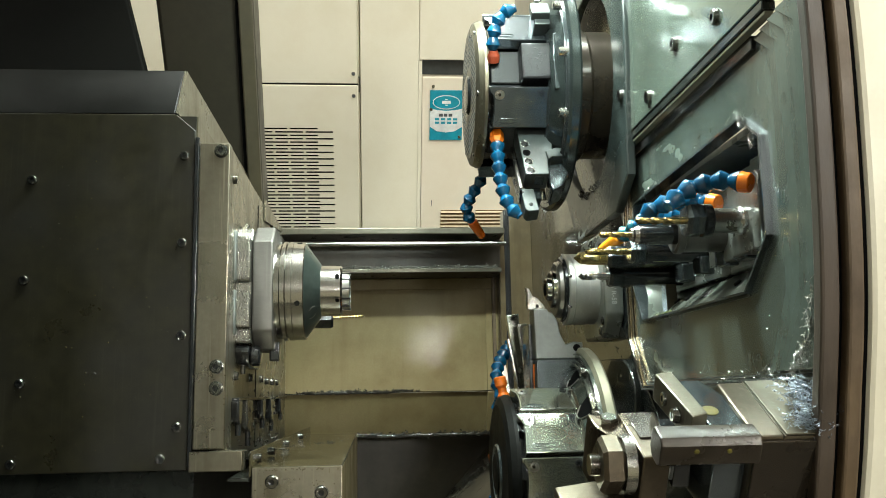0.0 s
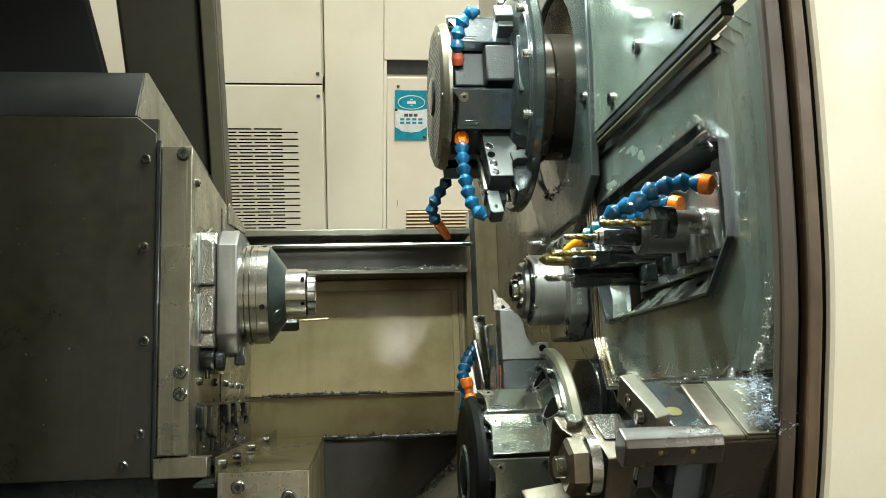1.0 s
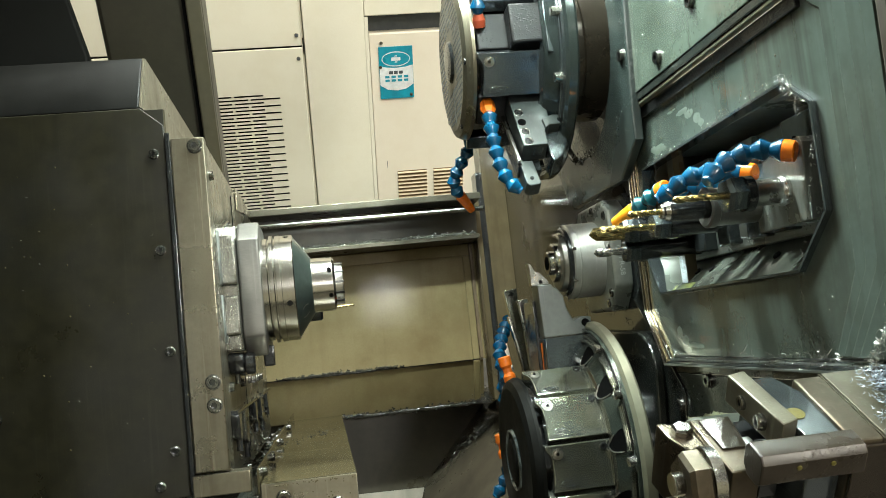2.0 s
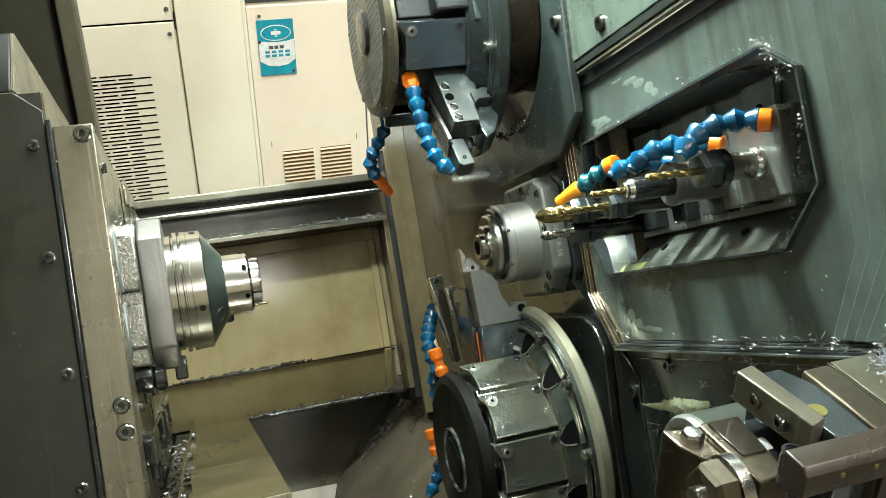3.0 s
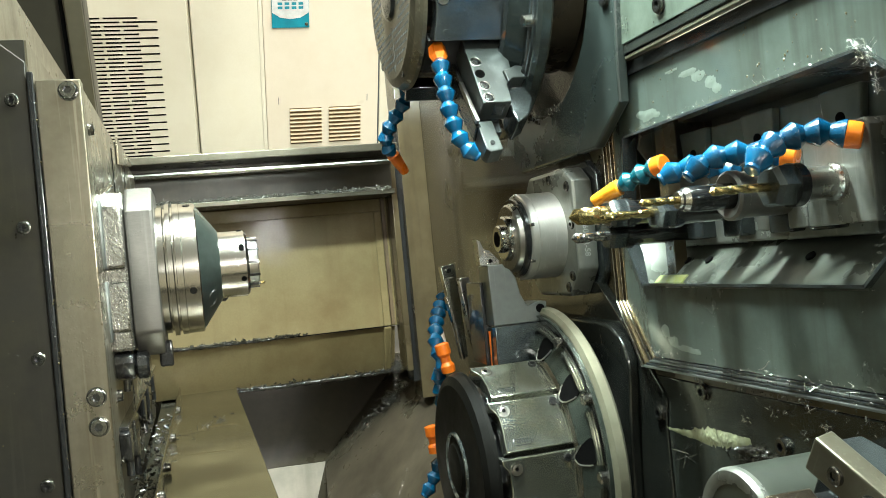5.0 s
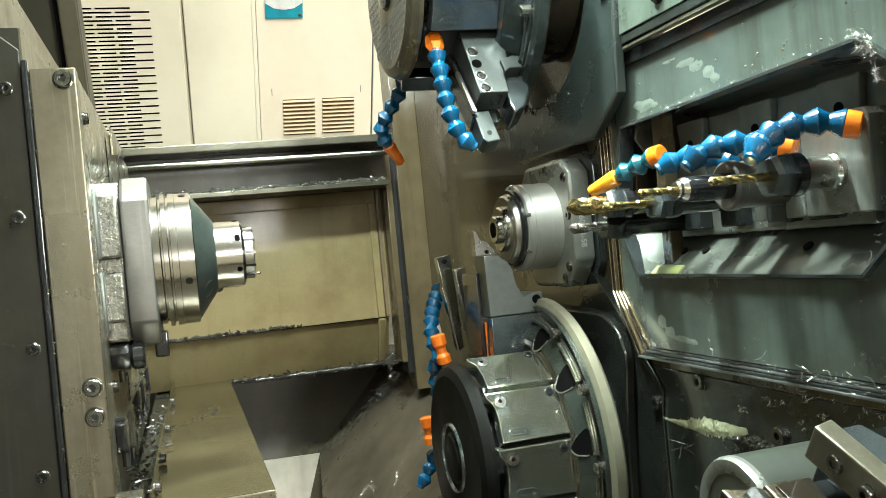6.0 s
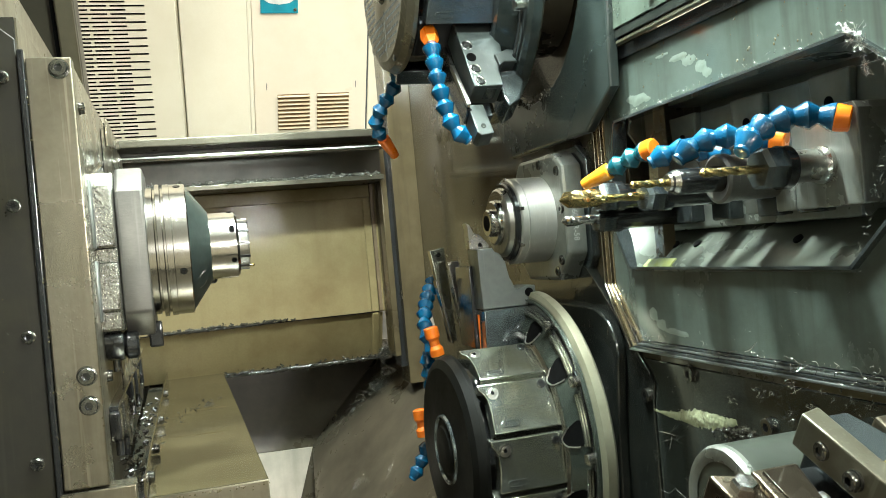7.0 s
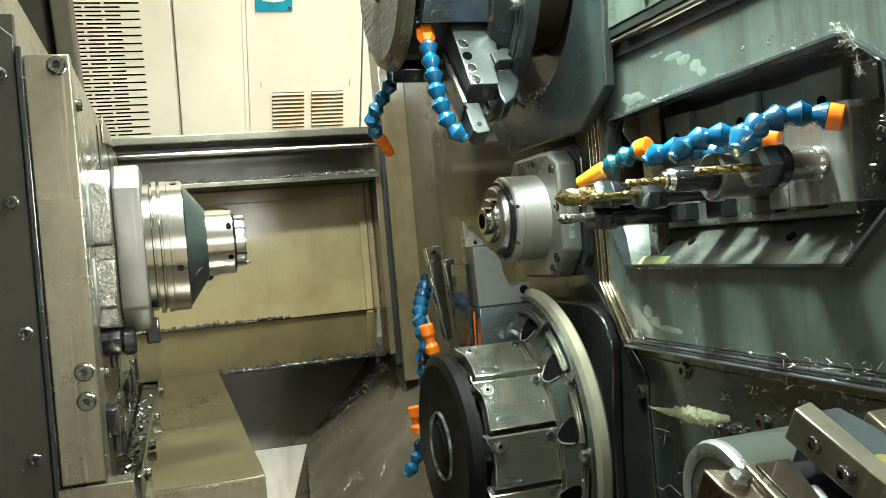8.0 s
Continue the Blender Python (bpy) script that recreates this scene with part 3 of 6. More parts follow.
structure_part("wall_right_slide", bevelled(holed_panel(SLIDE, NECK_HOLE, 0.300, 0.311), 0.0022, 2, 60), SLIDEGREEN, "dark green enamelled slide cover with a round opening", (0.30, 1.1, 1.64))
# telescopic edges of the sliding cover
for i in range(5):
    a, zb, d, xf = 1.0535 + 0.0035 * i, 1.4365 - 0.0025 * i, 0.0015, 0.3182 - 0.0018 * i
    upright = [(1.011 + 0.0046 * i, zb), (a, 1.486), (a - 0.002, 1.70), (a - d - 0.002, 1.70), (a - d, 1.488), (1.009 + 0.0046 * i, zb + 0.0020)]
    level = [(0.605, zb), (1.011 + 0.0046 * i, zb), (1.009 + 0.0046 * i, zb + 0.0020), (0.605, zb + 0.0020)]
    structure_part("trim_cover_edge", prism(upright, "x", xf, 0.325, 0.0004), (STEEL, TANEDGE)[i % 2], "thin bent edge of a telescopic cover", (0.31, 1.03, zb))
    structure_part("trim_cover_ledge", prism(level, "x", xf, 0.325, 0.0004), (HOLDERGREY, DARKTILE)[i % 2], "thin oily lower edge of a telescopic cover", (0.31, 0.8, zb))
structure_part("trim_cover_back", prism([(0.605, 1.4185), (1.022, 1.4185), (1.0775, 1.486), (1.076, 1.70), (1.053, 1.70), (1.057, 1.488), (1.013, 1.4365), (0.605, 1.4365)], "x", 0.3225, 0.326, 0), BROWN, "dark brown gaps between the telescopic cover edges", (0.32, 0.9, 1.42))
for i in range(4):
    o = 0.0185 * i
    ring = [(0.692 - o, 1.706), (0.665 - o, 1.686), (0.666 - o, 1.56), (0.668 - o * 0.85, 1.50), (0.706 - o * 0.7, 1.4385), (0.60, 1.4385), (0.596, 1.706)]
    structure_part("trim_cover_fold", prism(ring, "x", 0.3155 - 0.0026 * i, 0.3185 - 0.0026 * i, 0.0008), COVERGREEN, "stepped fold of the green-grey sliding cover", (0.31, 0.64, 1.452))
# the lip round the cut-out
lip = bmesh.new()
for i in range(len(WINDOW)):
    (ya, za), (yb, zb) = WINDOW[i], WINDOW[(i + 1) % len(WINDOW)]
    q = Vector((-(zb - za), yb - ya)).normalized() * 0.0022
    prism([(ya, za), (yb, zb), (yb + q.x, zb + q.y), (ya + q.x, za + q.y)], "x", 0.3125, 0.3265, 0, lip)
structure_part("trim_window_lip", lip, MIDTILE, "worn metal lip round the cover's cut-out", (0.31, 0.85, 1.503))
# guide bar above the cover
structure_part("trim_guide_bar", box(0.307, 0.318, 0.652, 1.012, 1.7135, 1.7215, 0.001), DARK, "dark guide bar", (0.31, 0.8, 1.71))
structure_part("trim_guide_edge", box(0.3085, 0.316, 0.652, 1.016, 1.7095, 1.7125, 0.0006), RING, "light worn edge of the guide", (0.31, 0.8, 1.70))
structure_part("trim_guide_slot", box(0.314, 0.320, 0.690, 1.025, 1.6965, 1.7085, 0.0008), BLACKOX, "black slot strip under the guide", (0.31, 0.8, 1.69))
WALLBOLT = Matrix.Rotation(radians(180), 4, "Z")


def wall_screw(x, y, z, me=None):
    ob = new("wall_screw", me or SCREW_M8)
    ob.matrix_world = MACH @ Matrix.Translation((x, y, z)) @ WALLBOLT @ Matrix.Diagonal((0.6, 1, 1, 1))
    tagged(ob, "oily socket-head screw in the enclosure sheet", "screw", "enclosure screws")


for p in ((0.306, 0.838, 1.762), (0.306, 0.737, 1.745), (0.306, 0.926, 1.738), (0.300, 1.008, 1.768), (0.322, 0.943, 1.4120), (0.3205, 1.0175, 1.3836), (0.322, 0.842, 1.384), (0.326, 1.128, 1.494), (0.326, 1.165, 1.49)):
    wall_screw(*p)

# the door's jamb and rubber seal
JAMB = [(0.66, 2.3), (0.600, 2.05), (0.576, 1.86), (0.566, 1.685), (0.569, 1.567), (0.577, 1.486), (0.591, 1.422), (0.609, 1.356), (0.65, 1.24), (0.70, 1.12)]


def bowed(front, back, x0, x1, w=0.002):
    """A strip along the bowed door opening, between two offsets in y."""
    line = [(p.y, p.z) for p in spline([(0, y, z) for y, z in JAMB], 6)]
    return prism([(y + front, z) for y, z in line] + [(y + back, z) for y, z in line[::-1]], "x", x0, x1, w)


def spline(pts, n=60):
    out = []
    P = [Vector(pts[0]) * 2 - Vector(pts[1])] + [Vector(p) for p in pts] + [Vector(pts[-1]) * 2 - Vector(pts[-2])]
    for i in range(1, len(P) - 2):
        a, b, c, d = P[i - 1:i + 3]
        for k in range(n):
            t = k / n
            out.append(0.5 * (2 * b + (c - a) * t + (2 * a - 5 * b + 4 * c - d) * t * t + (3 * b - a - 3 * c + d) * t ** 3))
    return out + [P[-2]]


structure_part("trim_seal", bowed(0.0, 0.012, 0.2950, 0.3075), RUBBER, "brown worn rubber door seal", (0.31, 0.57, 0.95))
structure_part("trim_seal_groove", bowed(0.006, 0.014, 0.3077, 0.3115, 0), BLACKRUB, "dark groove between the seal's lips", (0.31, 0.57, 0.95))
structure_part("trim_seal_inner", bowed(-0.003, 0.010, 0.3117, 0.3225), RUST, "rust-brown worn inner rubber lip", (0.325, 0.57, 0.95))
structure_part("trim_seal_edge", bowed(-0.001, 0.010, 0.3227, 0.3256, 0.001), BLACKRUB, "black edge strip of the door seal", (0.325, 0.57, 0.95))
structure_part("door_1", bowed(-0.004, 0.05, 0.3260, 0.60, 0.004), CREAM, "cream enamelled sliding door edge", (0.4, 0.52, 0.9))
structure_part("door_2", box(-0.62, -0.2185, 0.51, 0.552, 0.9, 2.3, 0.008), CREAM, "cream enamelled sliding door edge", (-0.4, 0.53, 0.9))

# rear side
structure_part("wall_rear", box(-0.60, 0.326, 1.86, 1.875, 1.43, 1.70, 0.001), OLIVE, "oil-stained beige enamelled rear panel", (-0.1, 1.86, 1.43))
structure_part("trim_foot_seam", box(-0.60, 0.2545, 1.857, 1.8605, 1.4288, 1.4302, 0), BLACKRUB, "thin dark seam above the panel's foot", (-0.1, 1.858, 1.428))
structure_part("trim_panel_fold", box(-0.60, 0.2545, 1.8565, 1.8595, 1.640, 1.6635, 0.0014), OLIVE, "folded upper edge of the stained rear panel", (-0.1, 1.855, 1.64))
structure_part("trim_panel_return", box(0.2405, 0.2545, 1.8560, 1.8595, 1.4305, 1.6395, 0.0016), OLIVE, "rounded upright fold of the stained rear panel", (0.247, 1.855, 1.43))
k = prism([(1.853, 1.4285), (1.862, 1.4285), (1.900, 1.346), (1.892, 1.346)], "x", 0.2405, 0.2545, 0.0032)
structure_part("trim_foot_return", k, OLIVE, "rounded end fold of the panel's sloping foot", (0.247, 1.87, 1.346))
structure_part("trim_panel_seam", box(0.2550, 0.2615, 1.854, 1.8595, 1.432, 1.663, 0.001), RUST, "rust-brown seam beside the rear post", (0.258, 1.855, 1.432))
structure_part("wall_rear_lower", prism([(1.862, 1.4285), (1.900, 1.342), (1.915, 1.342), (1.915, 1.4285)], "x", -0.60, 0.262, 0.001), OLIVE, "stained beige sloping foot of the rear panel", (-0.1, 1.86, 1.342))
structure_part("wall_rear_post", box(0.2655, 0.277, 1.805, 1.86, 1.35, 1.752, 0.002), BROWN, "brown oil-stained rear corner post", (0.27, 1.7, 1.36))
# solid strip drawn for the dark gap line beside the post
structure_part("trim_post_seam", box(0.2772, 0.2865, 1.815, 1.86, 1.33, 1.80, 0), BLACKOX, "dark strip standing in for the gap beside the rear post", (0.28, 1.73, 1.33))
structure_part("wall_rear_corner", box(0.287, 0.332, 1.80, 1.86, 1.30, 1.95, 0.001), BROWN, "brown oil-stained rear corner sheet", (0.32, 1.74, 1.3))
structure_part("sill_rear", box(-0.60, 0.265, 1.72, 1.86, 1.733, 1.746, 0.002), SILLSTEEL, "stained grey metal sill of the rear opening", (-0.1, 1.72, 1.733))
structure_part("trim_rail", rod((-0.6, 1.738, 1.717), (0.27, 1.738, 1.717), 0.005, 12), STEEL, "bright round guide rail", (-0.1, 1.738, 1.717))
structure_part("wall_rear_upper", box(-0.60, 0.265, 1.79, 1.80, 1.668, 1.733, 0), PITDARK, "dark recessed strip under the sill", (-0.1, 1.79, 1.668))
structure_part("trim_ledge", box(-0.60, 0.264, 1.765, 1.86, 1.664, 1.672, 0.001), SILLSTEEL, "narrow metal ledge", (-0.1, 1.76, 1.664))
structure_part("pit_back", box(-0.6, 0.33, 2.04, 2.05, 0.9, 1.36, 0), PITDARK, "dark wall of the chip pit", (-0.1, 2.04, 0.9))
structure_part("pit_lip", box(-0.6, 0.33, 1.935, 2.05, 1.338, 1.342, 0), OLIVE, "stained lip above the chip pit", (-0.1, 1.94, 1.338))
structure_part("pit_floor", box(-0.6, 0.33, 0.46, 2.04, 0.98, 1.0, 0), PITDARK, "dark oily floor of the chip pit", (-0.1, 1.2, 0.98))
k = bmesh.new()
q = [k.verts.new(p) for p in ((0.29, 2.036, 1.338), (0.134, 2.036, 1.166), (0.085, 1.70, 1.03), (0.12, 1.25, 1.00), (0.33, 1.25, 1.12), (0.33, 1.94, 1.338))]
r = bmesh.ops.extrude_face_region(k, geom=[k.faces.new(q)])
bmesh.ops.translate(k, vec=(0.004, 0, -0.006), verts=[g for g in r["geom"] if isinstance(g, bmesh.types.BMVert)])
structure_part("pit_slope", k, CHUTE, "brown oily chute plate", (0.2, 1.6, 1.06))
# pale sheet added in place of the bright gap below the pit
structure_part("pit_light_sheet", prism([(-0.05, 1.168), (0.134, 1.164), (0.100, 1.06), (0.08, 1.0), (-0.05, 1.0)], "y", 2.034, 2.0385, 0.0006), PITSHEET, "light grey sheet standing in for the bright gap at the pit's bottom", (0.05, 2.036, 1.0))
structure_part("wall_left", box(-0.62, -0.60, 0.5, 1.9, 0.9, 2.4, 0), DARK, "dark enamelled left end wall", (-0.61, 1.2, 0.9))
structure_part("wall_front_lower", box(-0.62, 0.34, 0.44, 0.46, 0.9, 1.12, 0.002), DARK, "dark enamelled front apron", (0, 0.45, 0.9))
structure_part("wall_jamb_left", box(-0.62, -0.242, 0.556, 0.60, 0.9, 2.3, 0.004), DARK, "dark enamelled door jamb", (-0.4, 0.57, 0.9))

# the unseen lintel over the door, the work lamp and the added fill lamp
structure_part("wall_lintel", box(-0.62, 0.45, 0.50, 0.66, 2.26, 2.32, 0.004), CREAM, "cream enamelled lintel above the door", (0, 0.55, 2.26))
for at, watts in WORK_AND_FILL_LAMPS:
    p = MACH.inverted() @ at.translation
    wl = thing("work_and_fill_lamp", tuple(p), "flat white lamp on a bar inside the machine, unseen, one of them added fill", "lamp", "work lamps")
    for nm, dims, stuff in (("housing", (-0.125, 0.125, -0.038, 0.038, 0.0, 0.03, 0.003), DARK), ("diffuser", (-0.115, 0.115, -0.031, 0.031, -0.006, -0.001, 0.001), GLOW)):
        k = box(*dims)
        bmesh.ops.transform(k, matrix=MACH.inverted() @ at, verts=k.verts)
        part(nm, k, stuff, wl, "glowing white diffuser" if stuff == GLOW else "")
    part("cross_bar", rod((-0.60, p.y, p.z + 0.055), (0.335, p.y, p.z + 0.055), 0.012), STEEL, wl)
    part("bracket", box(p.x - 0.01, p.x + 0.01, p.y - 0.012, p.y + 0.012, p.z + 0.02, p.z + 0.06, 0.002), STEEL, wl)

solid("machine_base", prism([(0.22, 0.0), (0.22, 0.92), (1.60, 0.13), (1.60, 0.0)], "x", -0.62, 0.42, 0.006), CREAM, "cream enamelled base casting of the lathe on the floor", "machine base", at=(-0.1, 0.9, 0.0), m=HALL)

# ---- headstock ----


def headstock():
    hs = thing("headstock_cover", (-0.3, 1.2, 1.345), "dark oily sheet-steel headstock cover with bolted edge", "machine cover")
    part("front_sheet", prism([(-0.60, 1.348), (-0.199, 1.348), (-0.199, 1.737), (-0.222, 1.757), (-0.60, 1.757)], "y", 1.053, 1.062), BLACKSHEET, hs)
    part("upper_box", prism([(1.0535, 1.7575), (1.0955, 1.827), (1.75, 1.827), (1.75, 1.7575)], "x", -0.60, -0.222, 0.003), MATTBLACK, hs)
    part("end_sheet", prism([(1.056, 1.758), (1.097, 1.8262), (1.7, 1.8262), (1.7, 1.758)], "x", -0.2218, -0.2200, 0), STAINLESS, hs, "grey metallic end sheet")
    part("worn_edge", tube([(-0.2222, 1.0545, 1.7585), (-0.2222, 1.0950, 1.8255)], 0.0010, 6), STAINLESS, hs, "bright front edge of the upper cover")
    part("lower_end_sheet", box(-0.1998, -0.1982, 1.063, 1.7, 1.70, 1.7568, 0), STAINLESS, hs, "grey metallic end sheet")
    part("core", box(-0.60, -0.2, 1.062, 1.72, 1.348, 1.757, 0), BLACKSHEET, hs)
    # solid dark box drawn where the space below the cover lies in shade
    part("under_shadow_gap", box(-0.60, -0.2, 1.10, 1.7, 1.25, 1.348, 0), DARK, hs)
    for x, z in ((-0.211, 1.706), (-0.211, 1.603), (-0.209, 1.497), (-0.211, 1.395), (-0.381, 1.677), (-0.384, 1.561), (-0.382, 1.446), (-0.387, 1.359), (-0.228, 1.361)):
        part_at("screw", SCREW_M6, hs, Matrix.Translation((x, 1.053, z)) @ TOWARDS)
    pl = thing("headstock_end_plate", (-0.178, 1.06, 1.345), "worn bright steel end plate with socket-head screws", "machine plate")
    part("strip", box(-0.193, -0.158, 1.050, 1.066, 1.370, 1.721, 0.0015), STAINLESS, pl)
    part("side_sheet", box(-0.170, -0.158, 1.066, 1.72, 1.345, 1.716, 0.001), STAINLESS, pl, "stained grey metal side sheet")
    part("edge_seal", box(-0.1985, -0.1935, 1.049, 1.06, 1.352, 1.728, 0.0012), BLACKOX, pl, "dark rubber edge seal")
    part("foot_strip", box(-0.196, -0.138, 1.048, 1.075, 1.346, 1.368, 0.001), STAINLESS, pl)
    for z in (1.711, 1.461, 1.437):
        part_at("screw", SCREW_M8, pl, Matrix.Translation((-0.168, 1.050, z)) @ TOWARDS)


headstock()
SY, SZ = 1.175, 1.560


def chuck():
    ax = Matrix.Translation((0, SY, SZ))
    ch = thing("collet_chuck", (-0.1, SY, SZ), "bright steel collet chuck with conical nose on the main spindle", "chuck")
    part("base_block", prism([(SY - 0.062, SZ - 0.07), (SY + 0.062, SZ - 0.07), (SY + 0.075, SZ - 0.05), (SY + 0.075, SZ + 0.05), (SY + 0.06, SZ + 0.074), (SY - 0.045, SZ + 0.074), (SY - 0.062, SZ + 0.05)], "x", -0.164, -0.139, 0.003), CASTING, ch, "rough wet cast base")
    part("flange", prism([(SY - 0.062, SZ - 0.055), (SY - 0.04, SZ - 0.077), (SY + 0.04, SZ - 0.077), (SY + 0.075, SZ - 0.04), (SY + 0.075, SZ + 0.045), (SY + 0.045, SZ + 0.078), (SY - 0.03, SZ + 0.078), (SY - 0.062, SZ + 0.055)], "x", -0.139, -0.114, 0.003), CHUCKGREY, ch)
    part("grooved_body", lathe([(-0.114, 0.05), (-0.114, 0.061), (-0.108, 0.061), (-0.107, 0.059), (-0.1055, 0.059), (-0.105, 0.064), (-0.101, 0.064), (-0.1, 0.060), (-0.0985, 0.060), (-0.098, 0.0635), (-0.0925, 0.0635), (-0.092, 0.05)], ax, 64), STEEL, ch)
    part("collar", lathe([(-0.093, 0.05), (-0.093, 0.0625), (-0.092, 0.063), (-0.0785, 0.063), (-0.0775, 0.062), (-0.0775, 0.05)], ax, 64), STEEL, ch)
    part("cone", lathe([(-0.0785, 0.045), (-0.0780, 0.0610), (-0.0585, 0.034), (-0.058, 0.02)], ax, 64), CHUCKGREEN, ch, "dull grey-green conical shoulder")
    part("nose", lathe([(-0.060, 0.02), (-0.060, 0.0325), (-0.034, 0.0325), (-0.0315, 0.030), (-0.031, 0.02)], ax, 64), STEEL, ch)
    part("collet", lathe([(-0.032, 0.012), (-0.032, 0.0245), (-0.023, 0.0245), (-0.022, 0.0235), (-0.022, 0.010), (-0.04, 0.010)], ax, 48, close=False), GROUND, ch)


chuck()


def tray():
    tr = thing("chip_tray", (-0.08, 1.5, 1.29), "oily bent sheet-steel chip tray below the chuck", "tray")
    part("top_sheet", box(-0.131, -0.029, 1.080, 1.99, 1.344, 1.348, 0.0008), TRAYSTEEL, tr)
    part("front_sheet", box(-0.131, -0.029, 1.078, 1.082, 1.20, 1.347, 0.0008), STAINLESS, tr)
    part("side_sheet", box(-0.033, -0.029, 1.082, 1.99, 1.20, 1.344, 0), OLIVE, tr)
    k = bmesh.new()
    lo = [k.verts.new(p) for p in ((-0.1338, 1.078, 1.338), (-0.1320, 1.078, 1.338), (-0.1320, 1.078, 1.3640), (-0.1338, 1.078, 1.3640))]
    hi = [k.verts.new(p) for p in ((-0.1238, 1.975, 1.338), (-0.1220, 1.975, 1.338), (-0.1220, 1.975, 1.3620), (-0.1238, 1.975, 1.3620))]
    k.faces.new(lo[::-1])
    k.faces.new(hi)
    for a in range(4):
        k.faces.new((lo[a], lo[(a + 1) % 4], hi[(a + 1) % 4], hi[a]))
    part("upstand", k, TRAYSTEEL, tr)
    part("upstand_edge", tube([(-0.1329, 1.078, 1.3645), (-0.1285, 1.5, 1.3636), (-0.1229, 1.975, 1.3625)], 0.0011, 6), STEEL, tr, "bright worn top edge")
    # added dark sheet closes the gap between tray and headstock
    part("gutter_sheet", box(-0.1575, -0.1342, 1.076, 1.97, 1.332, 1.336, 0.0006), DARK, tr, "dark sheet closing the gap beside the tray")
    for x, z in ((-0.108, 1.331), (-0.052, 1.318)):
        part_at("screw", SCREW_M8, tr, Matrix.Translation((x, 1.078, z)) @ TOWARDS)


tray()


def sub_spindle():
    y = 1.185
    ax = Matrix.Translation((0, y, SZ))
    s = thing("sub_spindle", (0.28, y, SZ), "bright steel counter-spindle nose with bolted flange", "spindle")
    part("barrel", lathe([(0.259, 0.03), (0.259, 0.0455), (0.2605, 0.047), (0.266, 0.047), (0.2665, 0.0463), (0.2675, 0.0463), (0.268, 0.047), (0.300, 0.047)], ax, 64), TURNED, s)
    part("dark_ring", lathe([(0.2535, 0.028), (0.2535, 0.0415), (0.255, 0.0430), (0.2595, 0.0430)], ax, 64), BLACKOX, s)
    part("front_ring", lathe([(0.2475, 0.02), (0.2475, 0.0345), (0.249, 0.0365), (0.2545, 0.0385)], ax, 64), GROUND, s)
    part("middle_ring", lathe([(0.2415, 0.015), (0.2415, 0.0225), (0.243, 0.0245), (0.248, 0.0250)], ax, 48), STEEL, s)
    part("collet", lathe([(0.2355, 0.0085), (0.2355, 0.0135), (0.237, 0.0150), (0.242, 0.0155)], ax, 40), STEEL, s)
    part("bore", rod((0.2350, y, SZ), (0.240, y, SZ), 0.0085, 24), BLACKRUB, s, "dark collet bore")
    for a in (95, 165, 215, 275):
        c, d = math.cos(radians(a)), math.sin(radians(a))
        part("key", box(0.2575, 0.2625, y + 0.0455 * c - 0.002, y + 0.0455 * c + 0.002, SZ + 0.0455 * d - 0.002, SZ + 0.0455 * d + 0.002, 0.0005), STEEL, s)
    fl = part("flange", prism([(y - 0.066, SZ - 0.039), (y - 0.066, SZ + 0.053), (y - 0.046, SZ + 0.068), (y + 0.050, SZ + 0.068), (y + 0.066, SZ + 0.050), (y + 0.066, SZ - 0.050), (y + 0.046, SZ - 0.068), (y - 0.040, SZ - 0.068)], "x", 0.2985, 0.3230, 0.004), FLANGEGREY, s)
    part("backing_plate", prism([(y - 0.074, SZ - 0.044), (y - 0.074, SZ + 0.058), (y - 0.052, SZ + 0.074), (y + 0.070, SZ + 0.074), (y + 0.070, SZ - 0.074), (y - 0.046, SZ - 0.074)], "x", 0.3235, 0.3316, 0.0015), MIDTILE, s)
    for yy, zz in ((-0.055, 0.048), (-0.059, 0.008), (-0.050, -0.046), (-0.038, -0.058), (-0.01, 0.059), (0.055, 0.045)):
        part_at("screw", SCREW_M6, s, Matrix.Translation((0.2990, y + yy, SZ + zz)) @ Matrix.Rotation(radians(180), 4, "Z") @ Matrix.Diagonal((0.5, 1, 1, 1)))
    cu = bpy.data.curves.new("engraved_text", "FONT")
    cu.body, cu.size, cu.extrude, cu.align_x, cu.align_y = "760 / R-58", 0.0088, 0.0002, "CENTER", "CENTER"
    tx = new("engraved_text", cu)
    cu.materials.append(ENGRAVED)
    tx.parent = fl
    tx.matrix_basis = Matrix.Translation(Vector((0.3100, y - 0.0662, SZ - 0.008)) - BASE[s]) @ Matrix.Rotation(radians(90), 4, "X") @ Matrix.Rotation(radians(-90), 4, "Z")


sub_spindle()

# ---- coolant hoses ----


def hose_segment(name, mat):
    return mesh_of(name, lathe([(-0.001, 0.0045), (0, 0.0056), (0.0022, 0.0054), (0.0036, 0.0063), (0.0104, 0.0094), (0.0118, 0.0096), (0.0125, 0.0089), (0.0145, 0.0077), (0.0165, 0.0063), (0.0182, 0.0052), (0.0190, 0.004)], seg=20), mat, 33)


SEG = hose_segment("segment", BLUE)
TEALSEG = hose_segment("segment", TEALBLUE)
RINGFIT = mesh_of("fitting", lathe([(-0.004, 0.006), (-0.004, 0.0085), (0.004, 0.0092), (0.008, 0.0092), (0.011, 0.0075), (0.014, 0.0062)], seg=6), ORANGE)
SMALLFIT = mesh_of("fitting", lathe([(-0.003, 0.005), (-0.003, 0.0072), (0.003, 0.0078), (0.006, 0.0078), (0.009, 0.0066), (0.012, 0.0055)], seg=16), REDPLASTIC)
